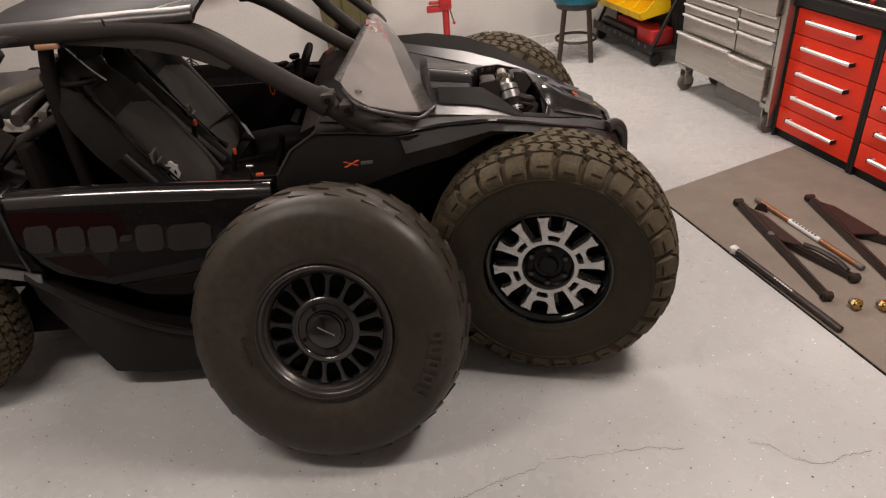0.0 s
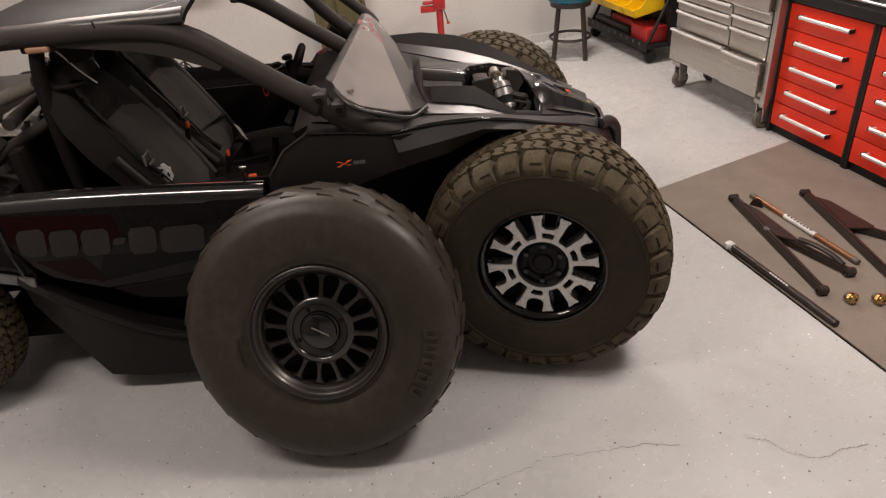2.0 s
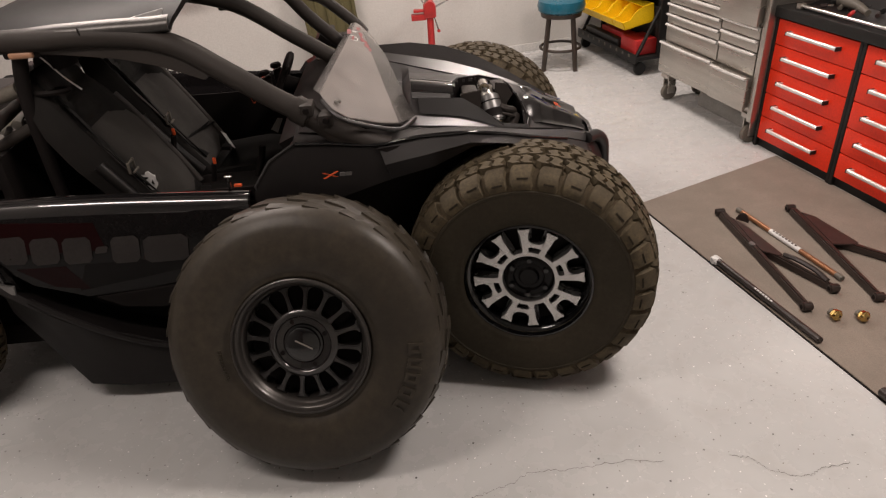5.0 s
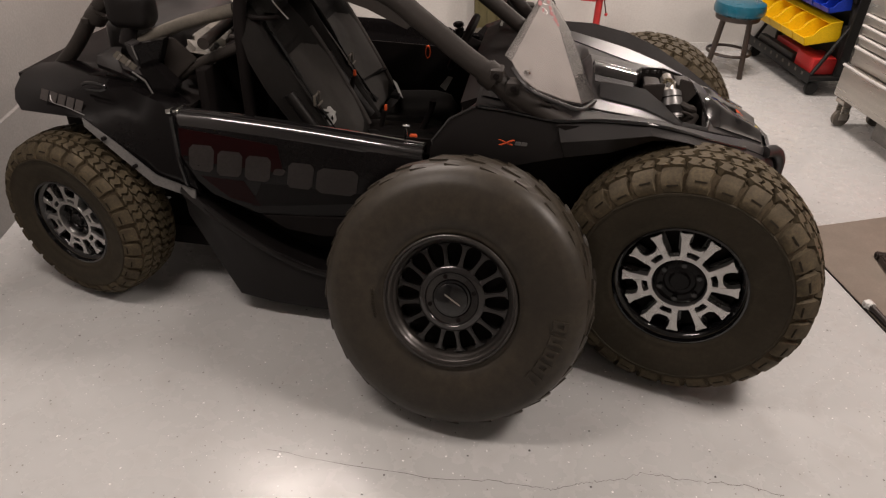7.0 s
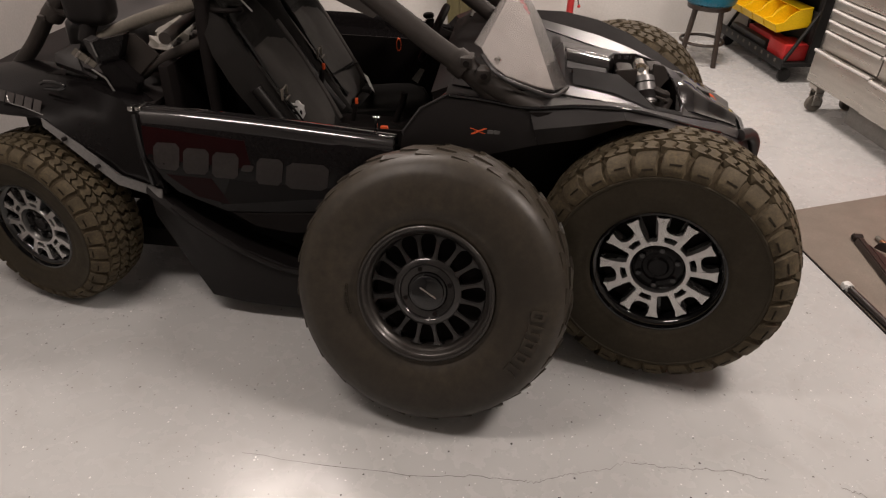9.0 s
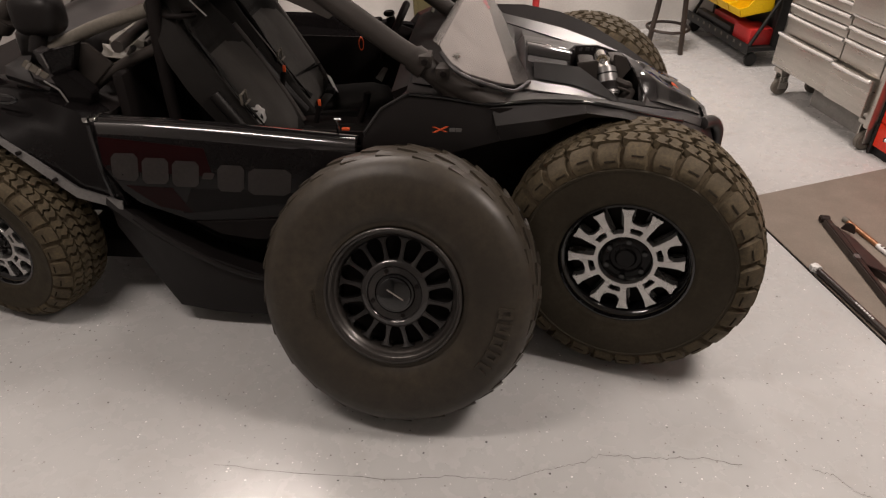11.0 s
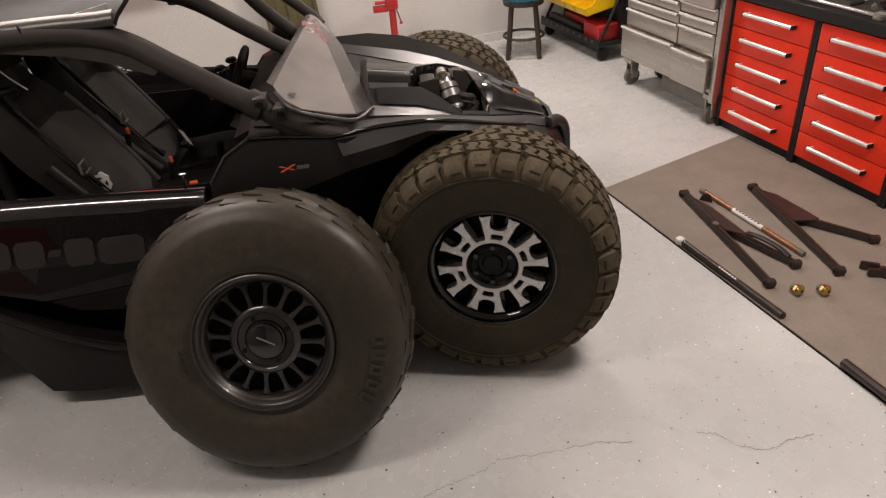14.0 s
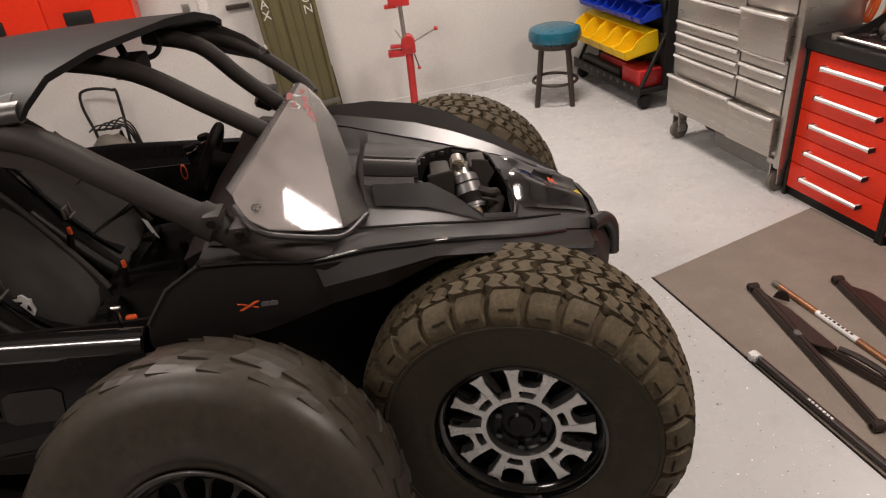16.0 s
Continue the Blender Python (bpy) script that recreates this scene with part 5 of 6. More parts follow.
def seat_strip(y0, path, width, lift, thick=0.004):
    rows = []
    for s, v in path:
        w = np.interp(s, np.linspace(0, 1, 7), SEATW)
        rows.append([on_seat(y0, s, v + k * width / w / 2, lift) for k in (-1, -0.5, 0, 0.5, 1)])
    return grid(rows, thick)


def seat(y0):
    s = empty("seat")
    s.parent = buggy
    s.matrix_parent_inverse = BASE
    tagged(s, label="black bucket seat with harness")
    rows = []
    for i in range(22):
        k = i / 21
        rows.append([on_seat(y0, k, -1 + j / 10) for j in range(21)])
    part("backrest", grid(rows, 0.03), SEATM, s, "black fabric backrest", 60)
    # the back is covered by a long lower panel and a shorter one at the shoulders, with a seam between
    for name, k0, k1, wide, lift in (("back_pad", 0.01, 0.58, 0.78, 0.014), ("shoulder_pad", 0.605, 0.76, 0.66, 0.010)):
        rows = []
        for i in range(11):
            u = i / 10
            k = k0 + (k1 - k0) * u
            rows.append([on_seat(y0, k, wide * (-1 + j / 6) * (1 - 0.14 * (2 * u - 1) ** 4), lift - 0.012 * (abs(j - 6) / 6) ** 4 - 0.010 * (abs(2 * u - 1)) ** 6 + 0.002 * noise.noise((k * 9, j * 0.6, y0))) for j in range(13)])
        part(name, grid(rows, 0.012), PADM if name == "back_pad" else SEATM, s, "grey-black padded seat panel", 60)
    rows = []
    for i in range(7):
        k = 0.80 + 0.185 * i / 6
        rows.append([on_seat(y0, k, 0.8 * (-1 + j / 5), 0.03 - 0.02 * (abs(j - 5) / 5) ** 3 - 0.015 * (abs(2 * i / 6 - 1)) ** 4) for j in range(11)])
    part("head_pad", grid(rows, 0.02), BELT, s, "black headrest pad", 60)
    part("strap_slot", seat_strip(y0, [(0.70, -0.12), (0.715, 0.12)], 0.09, 0.013), MATTEB, s)
    cush = []
    w = 0.20
    for x, z, d in ((0.90, 0.50, 0.06), (0.96, 0.505, 0.07), (1.04, 0.505, 0.075), (1.12, 0.52, 0.07), (1.20, 0.54, 0.055), (1.27, 0.545, 0.035), (1.30, 0.52, 0.01), (1.305, 0.48, 0.0)):
        row = []
        for j in range(17):
            v = -1 + j / 8
            a = min(1, max(0, (abs(v) - 0.45) / 0.35))
            b = min(1, max(0, (abs(v) - 0.84) / 0.16))
            row.append((x, y0 + v * w, z + d * (a * a * (3 - 2 * a) - 1.6 * b * b)))
        cush.append(row)
    part("cushion", grid(cush, 0.05), SEATM, s, "black fabric seat cushion", 60)
    part("shoulder_strap", seat_strip(y0, [(0.80, -0.30), (0.72, -0.46), (0.62, -0.60), (0.50, -0.70), (0.38, -0.74), (0.26, -0.72), (0.15, -0.60), (0.06, -0.40)], 0.046, 0.020), BELT, s, "black harness strap")
    part("shoulder_cover", seat_strip(y0, [(0.74, -0.42), (0.66, -0.55), (0.56, -0.66), (0.47, -0.72)], 0.058, 0.026, 0.008), BELT, s, "padded strap cover")
    c = on_seat(y0, 0.36, -0.74, 0.026)
    part("adjuster", join(cyl(c + Vector((0, -0.024, 0.0)), c + Vector((0, 0.024, 0.0)), 0.004, 8), cyl(c + Vector((0.016, -0.024, -0.03)), c + Vector((0.016, 0.024, -0.03)), 0.004, 8), box(c.x - 0.002, c.x + 0.008, c.y - 0.028, c.y - 0.022, c.z - 0.034, c.z + 0.008, 0.002), box(c.x - 0.002, c.x + 0.008, c.y + 0.022, c.y + 0.028, c.z - 0.034, c.z + 0.008, 0.002)), DUSTY, s, "grey metal strap adjuster")
    part("bolster_roll", tube([on_seat(y0, k, -0.94, 0.0) for k in (0.04, 0.14, 0.26, 0.36, 0.44)], 0.022, 12), BOLST, s, "rounded black bolster")
    part("bolster_roll", tube([on_seat(y0, k, 0.90, 0.008) for k in (0.03, 0.14, 0.26, 0.38, 0.50, 0.62)], 0.013, 12), CAGE, s, "dusty rolled seat edge")
    for e in (-1, 1):
        part("lap_strap", tube([(0.99, y0 + e * 0.17, 0.56), (1.02, y0 + e * 0.10, 0.60), (1.03, y0 + e * 0.03, 0.605)], 0.020, 8, flat=0.2), BELT, s, "black lap strap")
    part("harness_clip", join(box(1.01, 1.05, y0 - 0.022, y0 + 0.022, 0.595, 0.622, 0.006)), ROOFM, s)
    return s


near_seat = seat(-0.265)
far_seat = seat(0.215)
# added filler that darkens the bright gap between the headrests
bp("seat_gap_filler", box(0.50, 0.56, -0.135, 0.035, 0.85, 1.16, 0.02), SEATM, "dark filler added to close the gap between the seats")
part("lap_strap", seat_strip(0.215, [(0.20, -0.72), (0.19, -0.30), (0.17, 0.10), (0.15, 0.55), (0.13, 0.95)], 0.060, 0.022), BELT, far_seat, "loose black lap strap")
for x, y, z in ((0.913, -0.06, 0.804), (1.051, -0.08, 0.672)):
    bp("belt_button", box(x - 0.006, x + 0.006, y - 0.006, y + 0.006, z - 0.013, z + 0.013, 0.003), ORANGE, "red belt release button")
    bp("belt_stalk", cyl((x - 0.004, y, z - 0.014), (x - 0.03, y + 0.01, z - 0.12), 0.011, 8), MATTEB)
part("strap_tag", join(tube([(0.827, -0.430, 0.838), (0.834, -0.430, 0.808), (0.830, -0.428, 0.786), (0.844, -0.428, 0.781)], 0.0045, 8), tube([(0.830, -0.430, 0.818), (0.817, -0.429, 0.793), (0.820, -0.428, 0.781)], 0.0035, 8)), ORANGE, near_seat, "small orange strap tag")
KX, KY, KZ = 0.905, -0.405, 0.752


def buckle_ring(points, y):
    return [(KX + a * 0.00104, y, KZ + b * 0.00104) for a, b in points]


plate = poly(buckle_ring([(-6, 34), (4, 36), (16, 22), (24, 20), (22, 6), (26, -14), (14, -34), (-4, -36), (-8, -26), (-22, -20), (-26, -6), (-16, 4), (-2, 8), (0, 16), (-22, 18), (-26, 24), (-10, 24)], KY), 0.006, (0, -1, 0))
part("buckle", plate, WHITE, near_seat, "white-silver stamped buckle plate")
part("buckle_strap", tube([(0.83, -0.35, 0.755), (0.86, -0.375, 0.754), (0.886, -0.395, 0.753)], 0.012, 8, flat=0.4), BELT, near_seat)
part("buckle_hole", join(poly(buckle_ring([(-16, -6), (-6, -4), (-6, -14), (-15, -15)], KY - 0.0065), 0.002, (0, -1, 0)), poly(buckle_ring([(6, -6), (12, 6), (16, -10), (12, -16)], KY - 0.0065), 0.002, (0, -1, 0))), MATTEB, near_seat)
part("white_card", poly([(1.01, 0.25, 0.675), (1.03, 0.25, 0.66), (1.065, 0.22, 0.60), (1.045, 0.22, 0.62)], 0.003), WHITE, far_seat, "small pale card")
bp("white_card", poly([(1.225, 0.30, 0.645), (1.262, 0.31, 0.695), (1.285, 0.31, 0.69), (1.255, 0.29, 0.63)], 0.003), CARD, "pale paper card beside the dash")
bp("dashboard", grid([[(1.42, -0.52, 0.90), (1.42, YC, 0.92), (1.42, 0.42, 0.90)], [(1.50, -0.52, 0.935), (1.48, YC, 0.96), (1.50, 0.42, 0.935)], [(1.64, -0.52, 0.92), (1.66, YC, 0.965), (1.64, 0.42, 0.92)]], 0.04), MATTEB, "black dashboard")
bp("dash_front", box(1.42, 1.64, -0.5, 0.4, 0.45, 0.90, 0.03), MATTEB)
bp("centre_console", box(0.95, 1.45, -0.12, 0.02, 0.24, 0.58, 0.03), MATTEB)
wheel = bp("steering_wheel", lathe([(0.118 + 0.016 * math.cos(a), 0.016 * math.sin(a)) for a in (i * math.pi / 4 for i in range(8))], 32, True), MATTEB, "black steering wheel")
wheel.data.transform(BASE.inverted())
wheel.data.transform(BASE @ Matrix.Translation((1.34, 0.18, 0.90)) @ Euler((0, radians(25), 0)).to_matrix().to_4x4() @ Euler((0, 0, radians(90))).to_matrix().to_4x4())
bp("steering_hub", cyl((1.345, 0.18, 0.898), (1.45, 0.18, 0.86), 0.035, 12), MATTEB)
bp("steering_spoke", join(box(1.325, 1.345, 0.07, 0.29, 0.885, 0.91, 0.006)), MATTEB)
for x, y, z in ((1.258, 0.27, 0.905), (1.305, 0.31, 0.925)):
    bp("gauge", join(cyl((x, y, z - 0.05), (x, y, z), 0.020, 16, 0.004), cyl((x - 0.006, y, z + 0.004), (x - 0.008, y, z + 0.022), 0.024, 18, 0.004)), MATTEB, "round black cap on the far side")
    bp("gauge_ring", cyl((x, y, z), (x - 0.002, y, z + 0.004), 0.0235, 18), CHROME)
bp("pull_strap", lathe([(0.022 + 0.004 * math.cos(a), 0.004 * math.sin(a)) for a in (i * math.pi / 3 for i in range(6))], 16, True), ORANGE, "orange pull loop").data.transform(BASE @ Matrix.Translation((1.136, 0.47, 0.749)) @ Matrix.Diagonal((0.5, 1, 1.3, 1)) @ BASE.inverted())
bp("shift_lever", tube([(1.20, -0.05, 0.56), (1.24, -0.05, 0.66), (1.25, -0.05, 0.71)], 0.014, 10), MATTEB)
bp("door_latch", join(cyl((1.240, -0.585, 0.742), (1.240, -0.585, 0.821), 0.006, 10), cyl((1.229, -0.585, 0.821), (1.254, -0.585, 0.821), 0.006, 10, 0.002)), CHROME, "bright latch pin")
bp("latch_tag", box(1.252, 1.278, -0.582, -0.567, 0.773, 0.787, 0.003), ORANGE, "small orange-red tab")

bp("far_door_lining", grid([[(0.52, 0.535, 0.870), (0.9, 0.54, 0.870), (1.36, 0.54, 0.84), (1.5, 0.53, 0.82)], [(0.52, 0.52, 0.85), (0.9, 0.525, 0.85), (1.36, 0.525, 0.83), (1.5, 0.52, 0.81)], [(0.52, 0.50, 0.45), (0.9, 0.50, 0.45), (1.36, 0.50, 0.45), (1.5, 0.50, 0.45)]], 0.012), DOORB, "black inner lining of the far door")

# ---- buggy: half windscreen ----
SA, SB, SC = Vector((1.583, -0.51, 1.06)), Vector((1.70, 0.42, 1.075)), Vector((1.862, -0.35, 0.925))
SN = (SB - SA).cross(SC - SA).normalized()


def on_screen(x, y, lift=0.0):
    return Vector((x, y, SA.z - (SN.x * (x - SA.x) + SN.y * (y - SA.y)) / SN.z + lift))


TIPL, TIPR, FOLD = (1.672, 0.34), (1.692, 0.335), (1.838, -0.492)
screen = bp("windscreen", poly([on_screen(*q) for q in ((1.584, -0.51), (1.60, -0.55), (1.63, -0.592), (1.675, -0.605), (1.777, -0.548), FOLD, TIPR, TIPL)], 0.004, (0, 0, 1), 0.001), HAZED, "scuffed half windscreen, main facet hazed paler for reflected light, with tape remnants")
wing = [on_screen(*TIPR), on_screen(1.735, 0.30, -0.012), on_screen(1.790, 0.18, -0.024), on_screen(1.862, -0.17, -0.028), on_screen(1.896, -0.335, -0.022), on_screen(*FOLD)]
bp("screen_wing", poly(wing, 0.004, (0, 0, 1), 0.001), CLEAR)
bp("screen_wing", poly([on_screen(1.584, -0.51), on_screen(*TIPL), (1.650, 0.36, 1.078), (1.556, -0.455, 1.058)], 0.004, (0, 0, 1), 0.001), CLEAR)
bp("screen_edge", tube([on_screen(1.592, -0.545, -0.004), on_screen(1.63, -0.598, -0.006), on_screen(1.675, -0.612, -0.008), on_screen(1.777, -0.556, -0.012), on_screen(1.84, -0.50, -0.014), on_screen(1.892, -0.36, -0.016)], 0.008, 8), SATINB)
bp("screen_bolt", cyl(on_screen(1.641, -0.535, 0.003), on_screen(1.641, -0.535, 0.014), 0.013, 10, 0.003), CHROME, "bright screen bolt")
for k in range(10):
    rnd = random.Random(k + 40)
    x, y = 1.665 + 0.008 * k * rnd.random(), 0.22 - 0.03 * k * rnd.random()
    a = rnd.uniform(0, 3)
    dx, dy = 0.012 * math.cos(a), 0.02 * math.sin(a)
    bp("scuff", poly([on_screen(x - dx, y - dy, 0.0046), on_screen(x + dy * 0.1, y - dx * 0.1, 0.0046), on_screen(x + dx, y + dy, 0.0046), on_screen(x - dy * 0.12, y + dx * 0.12, 0.0046)], 0.0006, (0, 0, 1)), WHITE)
for k, (x, y, a, b) in enumerate(((1.650, 0.190, 0.010, 0.045), (1.668, 0.135, 0.007, 0.030), (1.684, 0.270, 0.007, 0.030), (1.696, 0.205, 0.011, 0.040), (1.704, 0.165, 0.012, 0.030), (1.722, 0.110, 0.010, 0.028), (1.734, 0.082, 0.007, 0.020), (1.716, 0.150, 0.012, 0.014))):
    rnd = random.Random(k)
    ring = []
    for n in range(9):
        w = 2 * math.pi * n / 9
        r = rnd.uniform(0.45, 1.15)
        ring.append(on_screen(x + a * r * math.cos(w), y + b * r * math.sin(w), 0.0045))
    bp("tape_scrap", poly(ring, 0.0008, (0, 0, 1)), TAPE, "ragged scrap of red tape")


# ---- tool cabinets ----
def red_cabinet(v0, v1):
    c = empty("drawer_cabinet", ROOM, label="red five-drawer steel tool cabinet in a black frame", category="cabinet", group="red cabinets under one worktop")
    part("body", box(0.012, 0.55, v0, v1, 0.0, 0.775, 0.004), BLACKP, c, "black steel frame")
    for a in (v0, v1 - 0.0195):
        part("stile", box(-0.011, 0.0115, a, a + 0.0195, 0.002, 0.773, 0.002), BLACKP, c, "black steel stile")
    n, z0, z1 = 5, 0.055, 0.768
    hgt = (z1 - z0) / n
    for i in range(n):
        a, b = z0 + i * hgt, z0 + (i + 1) * hgt
        d = part("drawer", box(-0.008, 0.03, v0 + 0.022, v1 - 0.022, a + 0.0025, b - 0.0025, 0.003), RED, c, "red enamel drawer front")
        zc = a + hgt * 0.60
        w = (v1 - v0) * 0.29
        vm = (v0 + v1) / 2
        part("handle", join(cyl((-0.037, vm - w, zc), (-0.037, vm + w, zc), 0.0115, 14, 0.0015), box(-0.03, -0.006, vm - w, vm - w + 0.016, zc - 0.008, zc + 0.008, 0.002), box(-0.03, -0.006, vm + w - 0.016, vm + w, zc - 0.008, zc + 0.008, 0.002)), HANDLE, d, "straight bright metal handle")
        for e in (-1, 1):
            part("end_cap", box(-0.049, -0.0085, *sorted((vm + e * (w + 0.0005), vm + e * (w + 0.004))), zc - 0.0115, zc + 0.0115, 0.0015), BLACKP, d, "black handle end cap")
    return c


for v0, v1 in ((-0.61, 0.0), (-1.20, -0.612), (-1.80, -1.202)):
    red_cabinet(v0, v1)
tagged(part("worktop", box(-0.03, 0.60, -1.83, 0.02, 0.777, 0.835, 0.008), BLACKP, None, "black worktop running over the red cabinets", m=ROOM), category="worktop")

ss = empty("rolling_tool_chest", ROOM, label="stainless steel rolling tool chest, two drawers ajar", category="tool chest")
U0 = -0.06
part("body", box(U0 + 0.02, 0.30, 0.0, 0.985, 0.19, 1.16, 0.006), STEEL, ss, "brushed stainless body")
part("side_post", box(U0 - 0.005, U0 + 0.03, -0.005, 0.035, 0.15, 1.16, 0.004), STEEL, ss)


def steel_drawer(v0, v1, z0, z1, out=0.0):
    d = part("drawer", join(box(U0 - out, U0 + 0.02 - out, v0, v1, z0, z1, 0.004), box(U0 + 0.02 - out, U0 + 0.03, v0 + 0.02, v1 - 0.02, z0 + 0.015, z1 - 0.03, 0)), STEEL, ss, "stainless drawer front" if not out else "stainless drawer front pulled slightly out")
    part("handle", tube([(U0 - out - 0.008, v0 + 0.006, z1 - 0.008), (U0 - out - 0.016, (v0 + v1) / 2, z1 - 0.008), (U0 - out - 0.008, v1 - 0.006, z1 - 0.008)], 0.010, 10, 3), HANDLE, d, "rolled bright drawer lip")


for z0, z1 in ((0.430, 0.545), (0.550, 0.613), (0.618, 0.681), (0.686, 0.749), (0.754, 0.890), (0.895, 1.0), (1.005, 1.13)):
    steel_drawer(0.40, 0.965, z0, z1)
for z0, z1, o in ((0.425, 0.555, 0), (0.560, 0.630, 0), (0.635, 0.705, 0), (0.710, 0.920, 0.035), (0.925, 1.13, 0)):
    steel_drawer(0.05, 0.39, z0, z1, o)
steel_drawer(0.405, 0.985, 0.205, 0.422, 0.02)
steel_drawer(0.05, 0.395, 0.205, 0.415, 0.032)
for u, v in ((U0 + 0.05, 0.05), (U0 + 0.05, 0.93), (0.25, 0.05), (0.25, 0.93)):
    c = part("caster", cyl((u, v - 0.02, 0.058), (u, v + 0.02, 0.058), 0.058, 20, 0.006), DUSTY, ss, "grey caster wheel")
    part("caster_fork", join(box(u - 0.03, u + 0.03, v - 0.034, v - 0.024, 0.05, 0.16, 0.003), box(u - 0.03, u + 0.03, v + 0.024, v + 0.034, 0.05, 0.16, 0.003), box(u - 0.045, u + 0.045, v - 0.045, v + 0.045, 0.16, 0.19, 0.004)), STEEL, c)
tagged(part("leaning_board", box(0.10, 0.13, 0.16, 0.72, 0.0, 0.17, 0.004), CARD, None, "weathered grey board standing under the tool chest", m=ROOM), category="board")

# ---- bin rack in the corner ----
rack = empty("bin_rack", ROOM, label="black rolling rack with yellow and blue parts bins", category="rack")
RU = 0.10
for v in (1.53, 2.40):
    part("post", box(RU + 0.14, RU + 0.18, v - 0.02, v + 0.02, 0.12, 1.2, 0.004), BLACKP, rack)
for z in (0.40, 0.62, 0.76, 0.90, 1.05):
    part("rail", box(RU + 0.12, RU + 0.14, 1.51, 2.42, z + 0.05, z + 0.11, 0.003), BLACKP, rack)
part("base_shelf", box(RU - 0.06, RU + 0.34, 1.47, 2.46, 0.12, 0.15, 0.006), BLACKP, rack, "black steel base shelf")
part("back_panel", box(RU + 0.185, RU + 0.195, 1.53, 2.42, 0.2, 1.2, 0.0), BLACKP, rack)
part("front_lip", box(RU - 0.066, RU - 0.060, 1.47, 2.46, 0.10, 0.175, 0.002), BLACKP, rack, "punched black front lip")
# no holes are cut: pale squares paint the bright background behind them
for k in range(9):
    part("lip_hole_light", box(RU - 0.0675, RU - 0.0665, 1.56 + k * 0.098, 1.585 + k * 0.098, 0.135, 0.160, 0.0), DUSTY, rack, "pale square standing for the light through a punched hole")
part("end_strip", box(RU + 0.13, RU + 0.20, 1.475, 1.495, 0.15, 1.25, 0.003), BLACKP, rack, "tall black strip at the rack's end")
for v in (1.51, 2.42):
    part("caster", cyl((RU, v - 0.016, 0.05), (RU, v + 0.016, 0.05), 0.05, 18, 0.005), BLACKP, rack)
    part("side_brace", tube([(RU - 0.04, v, 0.14), (RU + 0.06, v, 0.34), (RU + 0.15, v, 0.52)], 0.014, 8), BLACKP, rack)


def bin_at(u, v, z, w, d, hgt, material):
    """An open-fronted parts bin with sloped cheeks and a low front lip, tipped forward."""
    t = 0.006
    cheek = [(-d, 0), (0, 0), (0, hgt), (-d * 0.34, hgt), (-d * 0.62, hgt * 0.80), (-d * 0.80, hgt * 0.48), (-d * 1.06, hgt * 0.44)]
    b = join(box(-d, 0, 0, w, 0, t, 0), box(-t, 0, 0, w, 0, hgt, 0), poly([(x, 0, y) for x, y in cheek], t, (0, 1, 0)), poly([(x, w - t, y) for x, y in cheek], t, (0, 1, 0)),
             poly([(-d, 0, 0), (-d, w, 0), (-d * 1.06, w, hgt * 0.44), (-d * 1.06, 0, hgt * 0.44)], t, (1, 0, 0)), box(-d * 0.36, 0, -0.004, w + 0.004, hgt - 0.006, hgt + 0.002, 0.002))
    part("bin", b, material, rack, m=Matrix.Translation((u, v, z)) @ Euler((0, radians(-9), 0)).to_matrix().to_4x4())


for i in range(5):
    bin_at(RU + 0.12, 1.545 + i * 0.176, 0.40, 0.168, 0.26, 0.14, YELLOW)
for z in (0.62, 0.76, 0.90):
    for i in range(8):
        bin_at(RU + 0.12, 1.54 + i * 0.110, z, 0.104, 0.16, 0.085, BLUE)
tagged(part("red_tool", join(box(RU - 0.04, RU + 0.16, 1.52, 1.76, 0.151, 0.27, 0.012), box(RU + 0.03, RU + 0.14, 1.76, 2.2, 0.151, 0.25, 0.006)), REDB, None, "red power tool lying on the rack's base", m=ROOM), category="tool")
tagged(part("black_case", box(RU - 0.04, RU + 0.02, 1.80, 2.36, 0.151, 0.22, 0.012), SATINB, None, "black plastic case on the rack's base", m=ROOM), category="case")

# ---- stool ----
stool = empty("stool", Matrix.Translation((3.165, 2.95, 0)), label="round teal vinyl stool on dark wooden legs", category="stool")
prof = [(0.0005, 0.46), (0.17, 0.46), (0.19, 0.475), (0.195, 0.51), (0.185, 0.55), (0.15, 0.565), (0.0005, 0.57)]
turn = Euler((radians(90), 0, 0)).to_matrix().to_4x4()
part("seat", lathe(prof, 40), TEAL, stool, "teal vinyl padded seat", m=turn)
part("seat_ring", lathe([(0.0005, 0.425), (0.165, 0.425), (0.17, 0.46), (0.0005, 0.46)], 32), STOOLW, stool, m=turn)
for i in range(4):
    a = i * math.pi / 2 + 0.55
    part("leg", tube([(0.135 * math.cos(a), 0.135 * math.sin(a), 0.43), (0.185 * math.cos(a), 0.185 * math.sin(a), 0.0)], 0.02, 8), STOOLW, stool)
part("foot_ring", lathe([(0.165 + 0.012 * math.cos(w), 0.17 + 0.012 * math.sin(w)) for w in (k * math.pi / 4 for k in range(8))], 32, True), STOOLW, stool, "round wooden footrest", m=turn)

